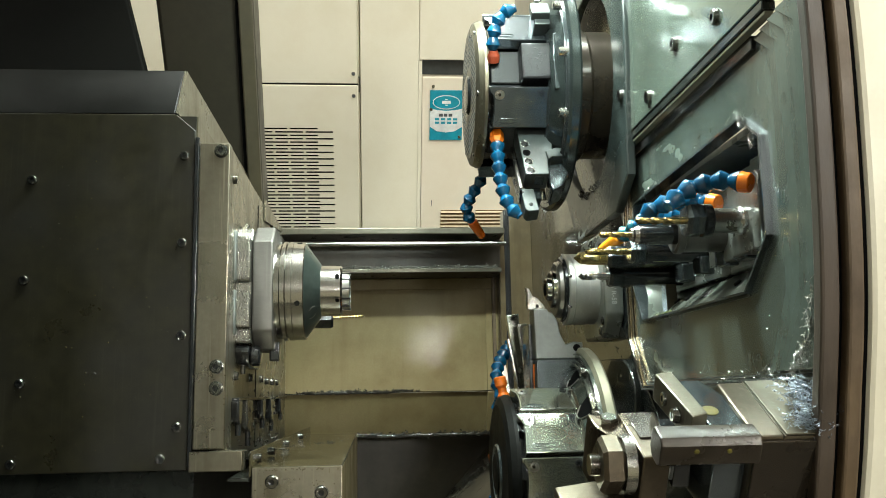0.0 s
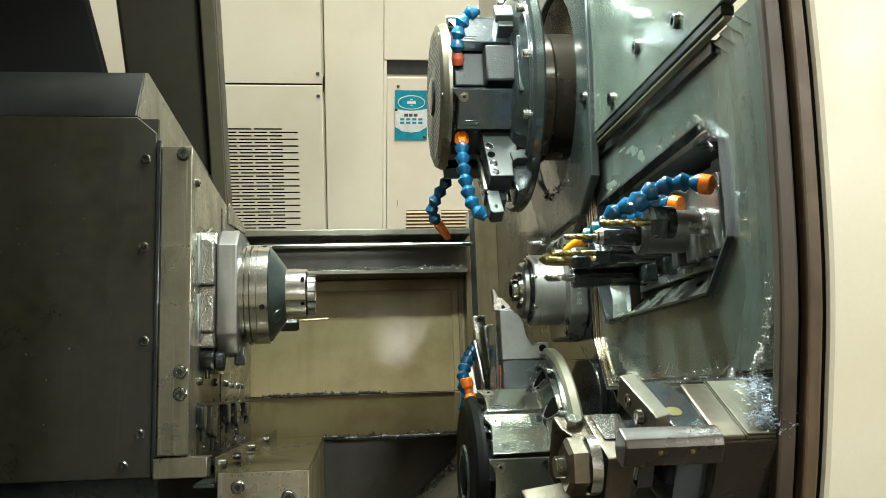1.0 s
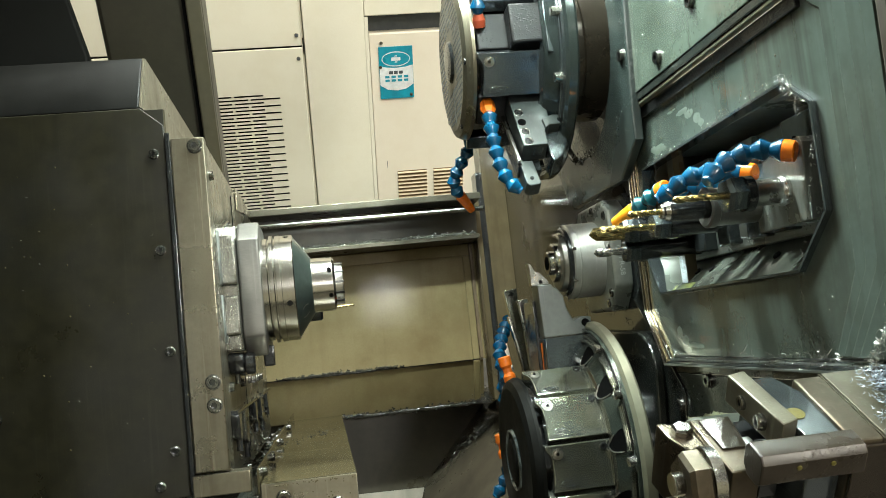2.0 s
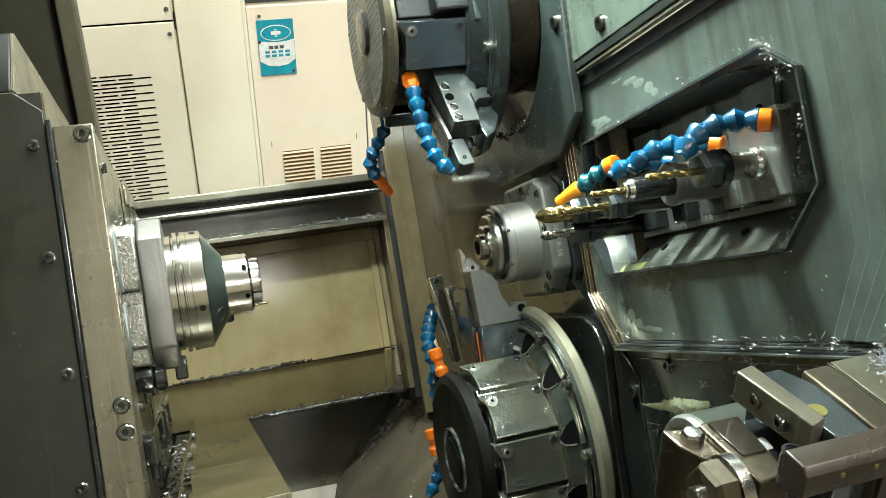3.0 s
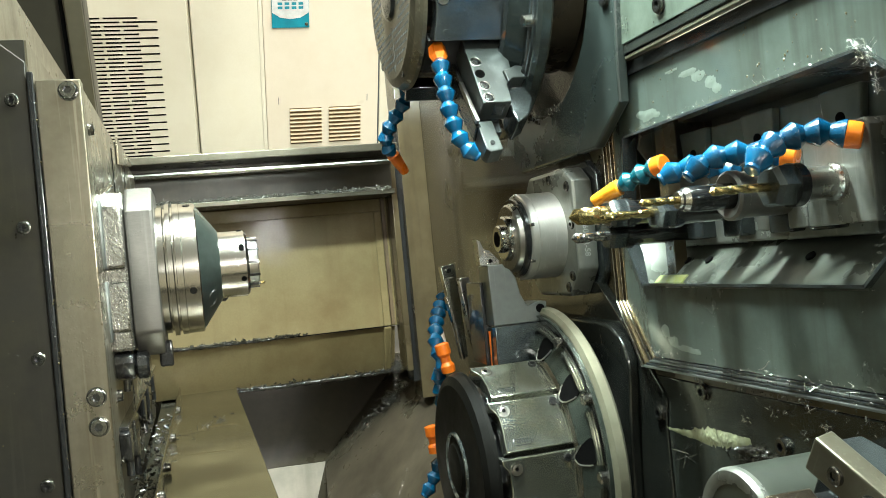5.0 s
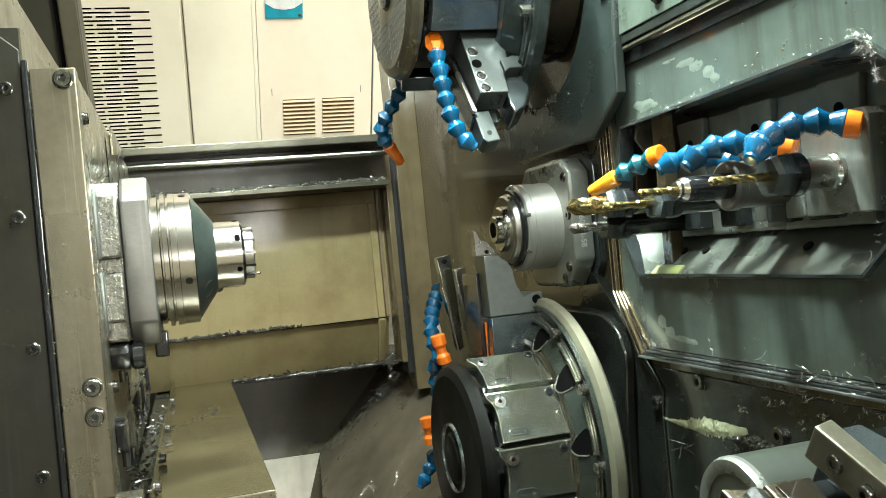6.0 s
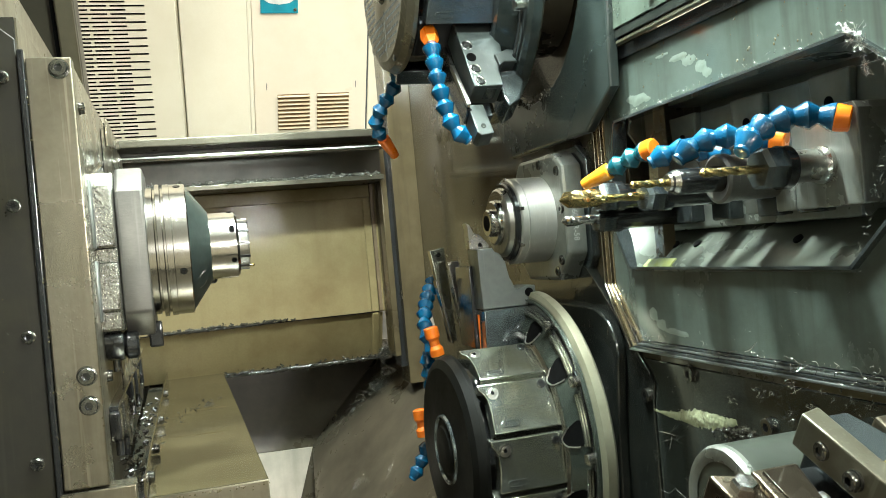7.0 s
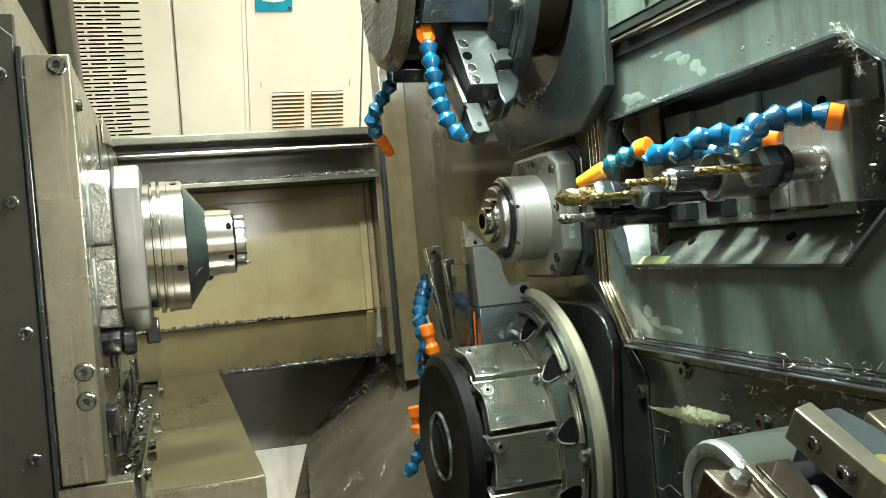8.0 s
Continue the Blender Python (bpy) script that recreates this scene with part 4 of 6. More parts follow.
RINGEND = mesh_of("end_collar", lathe([(-0.007, 0.0072), (-0.006, 0.0086), (0.001, 0.0092), (0.0045, 0.0090), (0.0065, 0.0078), (0.008, 0.0064)], seg=24), ORANGE)


def hose(pts, label, fit=RINGFIT, nozzle=None, pitch=0.0152, group="coolant hoses", seg=None):
    h = thing("coolant_hose", pts[0], label, "coolant hose", group)
    line = spline(pts)
    marks, run = [line[0]], 0.0
    for p, q in zip(line, line[1:]):
        run += (q - p).length
        if run >= pitch:
            marks.append(q)
            run = 0.0
    if fit:
        part_at("fitting", fit, h, along(line[0], line[3]), "orange plastic fitting")
    first = 1 if fit in (RINGFIT, SMALLFIT) else 0
    for a, b in zip(marks[first:-1], marks[first + 1:]):
        part_at("segment", seg or SEG, h, along(b, a))
    if nozzle:
        me = mesh_of("nozzle", lathe([(-0.002, 0.006), (-0.001, 0.0075), (0.006, 0.0072), (0.026, 0.0055), (0.0275, 0.005), (0.0275, 0.0032), (0.01, 0.0032)], seg=20), nozzle)
        part_at("nozzle", me, h, along(marks[-1], marks[-1] * 2 - marks[-2]), "tapered orange nozzle")
    return h


# ---- turrets ----


def station(axis_y, axis_z, deg, x=0.0):
    """The pose at a turret station: local z outwards, local x along the axis. 0 faces the operator, 90 up."""
    return Matrix.Translation((x, axis_y, axis_z)) @ Matrix.Rotation(radians(90 - deg), 4, "X")


def tile_mesh():
    edge = [(0.0, 0.0262), (0.0008, 0.0205), (0.0045, 0.0160), (0.0068, 0.0105), (0.0072, -0.0050), (0.0062, -0.0150), (0.0058, -0.0250)]
    return mesh_of("cover_tile", prism(edge + [(0.075, -0.0250), (0.075, 0.0262)], "z", 0.092, 0.1075, 0.0012), TILE)


SCREW_TILE = cap_screw_mesh("tile_screw", 0.0042, 0.0020, GROUND, 0.0062)
TILE_ME = tile_mesh()
UPPER_TILE_ME = TILE_ME.copy()
UPPER_TILE_ME.materials.clear()
UPPER_TILE_ME.materials.append(UPPERTILE)


def turret(name, ay, az, x0, tiles, label):
    t = thing(name, (x0, ay, az), label, "tool turret")
    ax = Matrix.Translation((0, ay, az))
    part("hub", lathe([(x0 + 0.002, 0.05), (x0 + 0.002, 0.088), (x0 + 0.082, 0.088), (x0 + 0.082, 0.06)], ax, 12), BLACKOX, t)
    part("cap", lathe([(x0 - 0.0135, 0.03), (x0 - 0.0135, 0.086), (x0 - 0.010, 0.095), (x0 - 0.003, 0.0985), (x0 + 0.001, 0.0985)], ax, 48), MATTBLACK if "lower" in name else STAINLESS, t)
    part("boss", lathe([(x0 - 0.0185, 0.010), (x0 - 0.0185, 0.016), (x0 - 0.017, 0.024), (x0 - 0.0135, 0.027), (x0 - 0.012, 0.027)], ax, 40), MATTBLACK if "lower" in name else BLACKOX, t)
    part("inner_ring", lathe([(x0 + 0.076, 0.07), (x0 + 0.076, 0.118), (x0 + 0.090, 0.134), (x0 + 0.094, 0.134)], ax, 72), CONEGREEN if "lower" in name else RINGDARK, t)
    part("groove_land", lathe([(x0 + 0.0745, 0.1085), (x0 + 0.0738, 0.1095), (x0 + 0.0738, 0.1120), (x0 + 0.0775, 0.1185)], ax, 96, close=False), STEEL if "lower" in name else MIDTILE, t, "bright wet groove beside the cover plates")
    part("ring_recess", lathe([(x0 + 0.0905, 0.133), (x0 + 0.0905, 0.1385), (x0 + 0.0893, 0.1390), (x0 + 0.0893, 0.1410), (x0 + 0.0905, 0.1415), (x0 + 0.0905, 0.1465), (x0 + 0.093, 0.1465)], ax, 96, close=False), DARKTILE, t, "dark stepped recess inside the ring")
    part("outer_ring", lathe([(x0 + 0.092, 0.12), (x0 + 0.092, 0.152), (x0 + 0.095, 0.157), (x0 + 0.104, 0.157), (x0 + 0.107, 0.154), (x0 + 0.107, 0.10)], ax, 96), RING if "lower" in name else RINGDARK, t)
    part("back_plate", lathe([(x0 + 0.106, 0.08), (x0 + 0.106, 0.112), (x0 + 0.114, 0.112), (x0 + 0.114, 0.08)], ax, 64), BLACKOIL, t)
    part("neck", lathe([(x0 + 0.113, 0.05), (x0 + 0.113, 0.086), (x0 + 0.118, 0.090), (x0 + 0.134, 0.090), (x0 + 0.138, 0.086), (x0 + 0.17, 0.086)], ax, 64), BLACKOIL if "lower" in name else BRONZE, t)
    for d in tiles:
        m = station(ay, az, d, x0)
        tile = part_at("cover_tile", UPPER_TILE_ME if "upper" in name else TILE_ME, t, m)
        BASE[tile] = Vector((0, 0, 0))
        for px, py, me in ((0.0135, 0.016, SCREW_TILE), (0.066, 0.019, SCREW_M5)):
            s = new("screw", me)
            s.parent = tile
            s.matrix_basis = Matrix.Translation((px, py, 0.1068)) @ Matrix.Rotation(radians(-90), 4, "Y")
        e = new("stamped_mark", STAMP_ME)
        e.parent = tile
    for i in range(12):
        m = station(ay, az, i * 30 + (3 if "upper" in name else 1.5), x0)
        part_at("drive_stud", STUD_ME, t, m)
    return t


def pill(x, y, l, h, n=8):
    return [(x + l / 2 + h / 2 * math.cos(-math.pi / 2 + math.pi * i / n), y + h / 2 * math.sin(-math.pi / 2 + math.pi * i / n)) for i in range(n + 1)] + \
           [(x - l / 2 + h / 2 * math.cos(math.pi / 2 + math.pi * i / n), y + h / 2 * math.sin(math.pi / 2 + math.pi * i / n)) for i in range(n + 1)]


def stamp_mesh():
    """A pill-shaped outline with unreadable marks as plain bars in it."""
    k = tube([(x, y, 0.1076) for x, y in pill(0.024, -0.0165, 0.013, 0.0060) + pill(0.024, -0.0165, 0.013, 0.0060)[:2]], 0.0005, 5)
    for i in range(5):
        box(0.0185 + i * 0.0024, 0.0200 + i * 0.0024, -0.0178, -0.0152, 0.1074, 0.1079, 0, k)
    return mesh_of("stamped_mark", k, MIDTILE)


STAMP_ME = stamp_mesh()
STUD_ME = mesh_of("drive_stud", rod((0.081, 0, 0.1415), (0.096, 0, 0.1415), 0.0058, 16, None, 0.001), STEEL)
UY, UZ, UX = 1.175, 1.825, 0.152
LY, LZ, LX = 1.175, 1.325, 0.178
up_t = turret("upper_turret", UY, UZ, UX, (-27, 33, 93, 123, 153, 183, 213, 243), "oily twelve-station tool turret with cover plates above the spindles")
lo_t = turret("lower_turret", LY, LZ, LX, (60, 30, 0, -30, -60, -90, 150, 180), "oily twelve-station tool turret with cover plates below the spindles")


def cut_off_tool():
    b = thing("cut_off_tool", (0.24, SY, 1.43), "grey steel cut-off tool holder with stepped blade", "tool holder")
    part("holder", prism([(0.217, 1.468), (0.216, 1.533), (0.234, 1.533), (0.2355, 1.529), (0.2405, 1.527), (0.247, 1.517), (0.250, 1.500), (0.257, 1.486), (0.268, 1.490), (0.279, 1.489), (0.279, 1.468)], "y", 1.168, 1.200, 0.0012), HOLDERGREY, b)
    part("holder_foot", prism([(0.2165, 1.425), (0.2175, 1.4672), (0.279, 1.4672), (0.279, 1.425)], "y", 1.166, 1.204, 0.0012), MIDTILE, b, "darker bluish holder foot")
    part("blade", prism([(0.2105, 1.5335), (0.210, 1.556), (0.2085, 1.562), (0.2125, 1.560), (0.2165, 1.551), (0.2225, 1.549), (0.2325, 1.538), (0.2330, 1.5335)], "y", 1.176, 1.190, 0.0006), GROUND, b)
    part("blade_screw", rod((0.2225, 1.177, 1.5375), (0.2225, 1.1755, 1.5375), 0.0022, 12), BLACKRUB, b)
    part("ring_hole", rod((0.271, 1.169, 1.482), (0.271, 1.1672, 1.482), 0.0048, 16), BLACKRUB, b, "dark screw hole")


cut_off_tool()


def drill_plate():
    b = thing("insert_tool_holder", (0.205, 1.09, 1.73), "oily steel turning tool holder pointing down from the turret", "tool holder")
    # local: x along the spindle, second value outwards from the turret, third the depth towards the operator
    m = Matrix.Translation((0, 1.105, 1.759)) @ Matrix(((1, 0, 0), (0, -0.46, -0.888), (0, -0.888, 0.46))).to_4x4()

    def piece(name, pts, lo, hi, mat, w=0.0012, label=""):
        k = prism(pts, "z", lo, hi, w)
        bmesh.ops.transform(k, matrix=m, verts=k.verts)
        return part(name, k, mat, b, label)

    piece("plate", [(0.189, -0.024), (0.194, 0.079), (0.2235, 0.079), (0.2240, 0.058), (0.2320, 0.045), (0.2370, -0.024)], -0.028, 0.0, INSERTGREY, 0.0014)
    piece("front_notch", [(0.207, 0.0795), (0.207, 0.0785), (0.218, 0.0785), (0.218, 0.0795)], -0.020, -0.004, DARKTILE, 0.0004)
    piece("lug", [(0.2225, 0.0425), (0.2285, 0.0405), (0.2360, 0.0370), (0.2515, 0.0385), (0.2515, 0.0520), (0.2300, 0.0525), (0.2245, 0.0570)], -0.022, 0.0030, INSERTGREY, 0.0012)
    # same steel as the lug; the web's shade is in the darker material
    piece("lug_web", [(0.2245, 0.0572), (0.2505, 0.0526), (0.2490, 0.072), (0.2400, 0.090), (0.2270, 0.098), (0.2245, 0.085)], -0.040, -0.008, DARKTILE, 0.002, "curved web of the lug, its shade put into a darker steel")
    piece("shank", [(0.1965, 0.079), (0.1965, 0.096), (0.2160, 0.096), (0.2160, 0.079)], -0.048, -0.026, DARKTILE, 0.001)
    tip = piece("tool_tip", [(0.1895, 0.087), (0.1920, 0.119), (0.1955, 0.123), (0.2090, 0.121), (0.2055, 0.087)], -0.038, -0.018, INSERTGREY, 0.0012, "grey steel tool tip with insert screw")
    k = rod((0.1995, 0.1125, -0.0185), (0.1995, 0.1125, -0.0172), 0.0024, 14)
    bmesh.ops.transform(k, matrix=m, verts=k.verts)
    part("insert_screw", k, BLACKOX, b)
    k = prism([(-0.042, -0.012), (-0.036, -0.012), (-0.010, 0.092), (-0.016, 0.092)], "x", 0.1865, 0.1905, 0.0008)
    for v in k.verts:
        v.co = (v.co.x, v.co.z, v.co.y)
    bmesh.ops.transform(k, matrix=m, verts=k.verts)
    part("side_rail", k, GROUND, b, "bright ground side rail")
    k = prism([(-0.070, -0.010), (-0.043, -0.010), (-0.017, 0.094), (-0.035, 0.098)], "x", 0.1875, 0.1925, 0.0008)
    for v in k.verts:
        v.co = (v.co.x, v.co.z, v.co.y)
    bmesh.ops.transform(k, matrix=m, verts=k.verts)
    part("side_plate", k, BLACKOX, b)
    for i in range(4):
        x, v = 0.1980 + 0.0010 * i, 0.0292 + 0.01475 * i
        at = m @ Matrix.Translation((x, v, 0)) @ Matrix.Rotation(radians(-90), 4, "Y")
        if i != 1:
            part("hole_rim", lathe([(0, 0.0046), (0.0003, 0.0054), (0.0007, 0.0056), (0.0008, 0.0052), (0.0004, 0.0046)], at, 22, close=False), STEEL, b, "bright countersunk rim")
            part_at("cap_screw", SCREW_M5, b, at @ Matrix.Translation((0.0004, 0, 0)) @ Matrix.Diagonal((0.35, 0.8, 0.8, 1)), "black socket screw")
        part("socket_hole", lathe([(0.0, 0.001), (0.0, 0.0046 if i != 1 else 0.0050), (0.0005, 0.0046 if i != 1 else 0.0050), (0.0005, 0.001)], at, 18), BLACKRUB, b, "dark screw hole")
    at = m @ Matrix.Translation((0.244, 0.0457, 0.003)) @ Matrix.Rotation(radians(-90), 4, "Y")
    part("lug_hole", lathe([(0, 0.001), (0, 0.0036), (0.0006, 0.0036), (0.0006, 0.001)], at, 16), BLACKRUB, b, "dark screw hole")


drill_plate()


def arc_bar(r0, r1, x0, x1, a0, a1, n=8):
    """A stepped bar curved about the lower turret's axis between two station angles."""
    k = bmesh.new()
    rings = []
    for i in range(n + 1):
        m = station(LY, LZ, a0 + (a1 - a0) * i / n, LX)
        rings.append([k.verts.new(m @ Vector(p)) for p in ((x0, 0, r0), (x0, 0, r1), (x1, 0, r1), (x1, 0, r0))])
    for p, q in zip(rings, rings[1:]):
        for i in range(4):
            k.faces.new((p[i], p[(i + 1) % 4], q[(i + 1) % 4], q[i]))
    k.faces.new(rings[0])
    k.faces.new(rings[-1])
    return bevelled(k, 0.0006, 1)


def turret_details():
    # cavities between the cover tiles of the upper turret
    for d, mat, lab in ((3, BLACKWET, "black wet pocket casting"), (-57, BLACKWET, "black empty pocket")):
        k = box(0.004, 0.070, -0.022, 0.022, 0.080, 0.0935, 0.002)
        bmesh.ops.transform(k, matrix=station(UY, UZ, d, UX), verts=k.verts)
        part("pocket", k, mat, up_t, lab)
    k = box(0.040, 0.078, -0.024, 0.024, 0.092, 0.116, 0.003)
    bmesh.ops.transform(k, matrix=station(UY, UZ, 3, UX), verts=k.verts)
    part("driver_block", k, BLACKWET, up_t)
    k = box(0.058, 0.078, 0.014, 0.045, 0.092, 0.128, 0.002)
    bmesh.ops.transform(k, matrix=station(UY, UZ, 18, UX), verts=k.verts)
    part("clamp_block", k, INSERTGREY, up_t)
    k = box(0.054, 0.078, -0.012, 0.012, 0.126, 0.138, 0.002)
    bmesh.ops.transform(k, matrix=station(UY, UZ, 33, UX), verts=k.verts)
    part("clamp_head", k, INSERTGREY, up_t)
    # engraved plate by the ring
    k = box(0.079, 0.092, -0.040, 0.034, 0.116, 0.1225, 0.0015)
    bmesh.ops.transform(k, matrix=station(UY, UZ, 3, UX), verts=k.verts)
    pl = part("marking_plate", k, DARKTILE, up_t)
    for i in range(7):
        k = box(0.0835, 0.0885, -0.033 + i * 0.0088, -0.0275 + i * 0.0088, 0.1225, 0.1229, 0)
        bmesh.ops.transform(k, matrix=station(UY, UZ, 3, UX), verts=k.verts)
        part("print_bar", k, MIDTILE, pl)
    # rows of raised lettering on the upper cap: unreadable, plain bars
    k = bmesh.new()
    for i in range(22):
        zz = UZ + 0.073 - i * 0.0070
        w = math.sqrt(max(0.0, 0.082 ** 2 - (zz - UZ) ** 2))
        y = UY - w
        while y < UY + w - 0.004:
            n = random.uniform(0.003, 0.009)
            if (abs(zz - UZ) > 0.034 or abs(y - UY) > 0.036) and abs(y + n / 2 - UY) > 0.004:
                x0 = UX - 0.0138
                q = [k.verts.new((x0, yy, z)) for yy, z in ((y, zz - 0.0012), (y + n, zz - 0.0012), (y + n, zz + 0.0012), (y, zz + 0.0012))]
                k.faces.new(q)
            y += n + 0.0022
    r = bmesh.ops.extrude_face_region(k, geom=k.faces[:])
    bmesh.ops.translate(k, vec=(0.0004, 0, 0), verts=[v for v in r["geom"] if isinstance(v, bmesh.types.BMVert)])
    part("raised_print", k, INK, up_t, "rows of small dark unreadable print")
    part("cap_groove", box(UX - 0.0139, UX - 0.0134, UY - 0.0006, UY + 0.0006, UZ - 0.082, UZ - 0.034, 0), INK, up_t)
    for i in range(6):
        a = i * math.pi / 3 + 0.3
        part_at("screw", SCREW_M5, up_t, Matrix.Translation((UX - 0.0105, UY + 0.089 * math.cos(a), UZ + 0.089 * math.sin(a))) @ Matrix.Rotation(radians(180), 4, "Z"))
    # keyhole pockets in the cone and stepped bars between the studs of the lower turret
    for d in (90, 60, 30, 0, -30, -60, 120):
        k, rim = bmesh.new(), []
        for i in range(28):
            a = i * math.pi / 14
            u = math.cos(a) * (0.0105 + 0.0028 * math.sin(2 * a + 0.5) + 0.0011 * math.sin(5 * a))
            v = math.sin(a) * (0.0108 + 0.0018 * math.cos(3 * a))
            r = min(max(0.1255 + v, 0.1135), 0.1340)
            x = 0.0755 + (r - 0.118) * 0.875 - 0.0008
            rim.append(station(LY, LZ, d + 11, LX) @ Vector((x, r * math.sin(u / r), r * math.cos(u / r))))
        k.faces.new([k.verts.new(p) for p in rim])
        rr = bmesh.ops.extrude_face_region(k, geom=k.faces[:])
        bmesh.ops.translate(k, vec=(0.005, 0, 0), verts=[v for v in rr["geom"] if isinstance(v, bmesh.types.BMVert)])
        # flush black face: the deep pocket's shade is in its colour
        part("drive_pocket", k, BLACKRUB, lo_t, "flush black face with a keyhole pocket's shade in its colour")
        part("pocket_rim", tube(rim[13:27], 0.0008, 6), GROUND, lo_t, "bright rim along one side of the pocket")
        for r0, r1, x0, x1, mat in ((0.1345, 0.1378, 0.0838, 0.0915, TILE), (0.1392, 0.1425, 0.0868, 0.0915, STEEL)):
            part("arc_bar", arc_bar(r0, r1, x0, x1, d + 6, d + 27), mat, lo_t, "bright curved bar")
    ax = Matrix.Translation((0, LY, LZ))
    part("stud_channel", lathe([(LX + 0.0895, 0.1465), (LX + 0.0880, 0.1475), (LX + 0.0880, 0.1495), (LX + 0.0920, 0.1500)], ax, 96, close=False), CONEGREEN, lo_t, "dark oiled channel edge beside the studs")
    part("cap_ring", lathe([(LX - 0.0130, 0.033), (LX - 0.0165, 0.0345), (LX - 0.0160, 0.0362), (LX - 0.0130, 0.0375)], ax, 48, close=False), MIDTILE, lo_t)


turret_details()


def blade_stack():
    """Thin plates of the neighbouring holders on the lower turret."""
    b = thing("blade_holder", (0.20, 1.26, 1.42), "thin grey steel blade holders rising from the lower turret", "tool holder")
    part("wide_blade", prism([(0.214, 1.425), (0.198, 1.535), (0.216, 1.538), (0.222, 1.425)], "y", 1.288, 1.300, 0.0008), TILE, b)
    part("inner_blade", prism([(0.222, 1.425), (0.209, 1.520), (0.222, 1.521), (0.229, 1.425)], "y", 1.255, 1.268, 0.0008), GROUND, b)
    part("dark_spacer", prism([(0.212, 1.425), (0.2125, 1.515), (0.220, 1.515), (0.220, 1.425)], "y", 1.190, 1.24, 0.0008), BLACKOX, b)
    part("short_blade", prism([(0.196, 1.425), (0.186, 1.470), (0.197, 1.472), (0.204, 1.425)], "y", 1.305, 1.312, 0.0006), GROUND, b)
    part("thin_blade", prism([(0.2095, 1.425), (0.196, 1.50), (0.1985, 1.50), (0.2125, 1.425)], "y", 1.268, 1.280, 0.0004), STEEL, b)
    part("clamp_screw", rod((0.207, 1.287, 1.530), (0.207, 1.284, 1.530), 0.0028, 12), BLACKOX, b)
    part("orange_stub", rod((0.219, 1.186, 1.425), (0.219, 1.186, 1.462), 0.003, 12), ORANGE, b, "small orange plastic stub")


blade_stack()

hose([(0.166, 1.110, 1.750), (0.1645, 1.096, 1.722), (0.1650, 1.090, 1.696), (0.1680, 1.086, 1.673), (0.174, 1.082, 1.652), (0.188, 1.080, 1.638)], "blue segmented plastic coolant hose hanging from the upper turret")
h2 = hose([(0.1665, 1.240, 1.741), (0.163, 1.246, 1.727), (0.1545, 1.252, 1.714), (0.1435, 1.262, 1.696), (0.1415, 1.270, 1.689), (0.1455, 1.276, 1.677), (0.1545, 1.283, 1.668)], "blue segmented plastic coolant hose with straight orange nozzle", fit=None, nozzle=ORANGE)
part_at("collar", mesh_of("collar", lathe([(-0.006, 0.006), (-0.005, 0.0092), (0.005, 0.0092), (0.006, 0.006)], seg=24), REDPLASTIC), h2, along((0.167, 1.238, 1.746), (0.163, 1.246, 1.727)), "dull red plastic collar")
hose([(0.160, 1.078, 1.838), (0.158, 1.066, 1.856), (0.161, 1.060, 1.876), (0.172, 1.056, 1.892), (0.189, 1.054, 1.898)], "blue segmented plastic coolant hose bending over the upper turret", fit=SMALLFIT)
hose([(0.184, 1.262, 1.418), (0.178, 1.268, 1.440), (0.184, 1.285, 1.464), (0.200, 1.315, 1.486), (0.216, 1.338, 1.502)], "blue segmented plastic coolant hose rising beside the lower turret", fit=None)
hose([(0.190, 1.30, 1.36), (0.182, 1.285, 1.39), (0.181, 1.28, 1.42)], "short blue segmented hose stub behind the lower turret", fit=None)


def orange_piece(pts, r, label):
    k = lathe([(0, r * 0.75), (0.001, r), (0.012, r), (0.016, r * 0.7), (0.022, r * 0.7), (0.026, r), (0.034, r * 0.95), (0.035, r * 0.6)], along(*pts), 20)
    solid("hose_joint", k, ORANGE, label, "hose fitting", "hose joints", at=pts[0])


orange_piece(((0.181, 1.256, 1.448), (0.187, 1.256, 1.416)), 0.0085, "orange plastic hose joint beside the lower turret")
orange_piece(((0.183, 1.35, 1.338), (0.186, 1.35, 1.305)), 0.0085, "orange plastic hose joint low on the lower turret")
hose([(0.1915, 1.36, 1.290), (0.184, 1.36, 1.272), (0.176, 1.36, 1.258), (0.164, 1.36, 1.246)], "blue segmented hose stub low on the turret", fit=None)


def twist_drill(p, q, r, mat, parent, label="gold-coated twist drill", turns=3.0, flute=0.6):
    """A two-flute drill from the tip p to the shank end q."""
    k = bmesh.new()
    n, seg = 40, 16
    d = (Vector(q) - Vector(p)).length
    m = along(p, q)
    rings = []
    for i in range(n + 1):
        s = i / n
        x = d * s
        rings.append([])
        for j in range(seg):
            a = 2 * math.pi * j / seg
            tip = min(1.0, x / (r * 0.8) + 0.05)
            rr = r * tip
            if s < flute:
                w = math.cos(2 * (a - turns * 2 * math.pi * s))
                rr *= 0.72 + 0.28 * (1 if w > 0 else 1 + 1.1 * w)
                rr = max(rr, r * tip * 0.42)
            rings[-1].append(k.verts.new(m @ Vector((x, rr * math.cos(a), rr * math.sin(a)))))
    for a, b in zip(rings, rings[1:]):
        for j in range(seg):
            k.faces.new((a[j], a[(j + 1) % seg], b[(j + 1) % seg], b[j]))
    k.faces.new(rings[0][::-1])
    k.faces.new(rings[-1])
    return part("drill", k, mat, parent, label, 30)


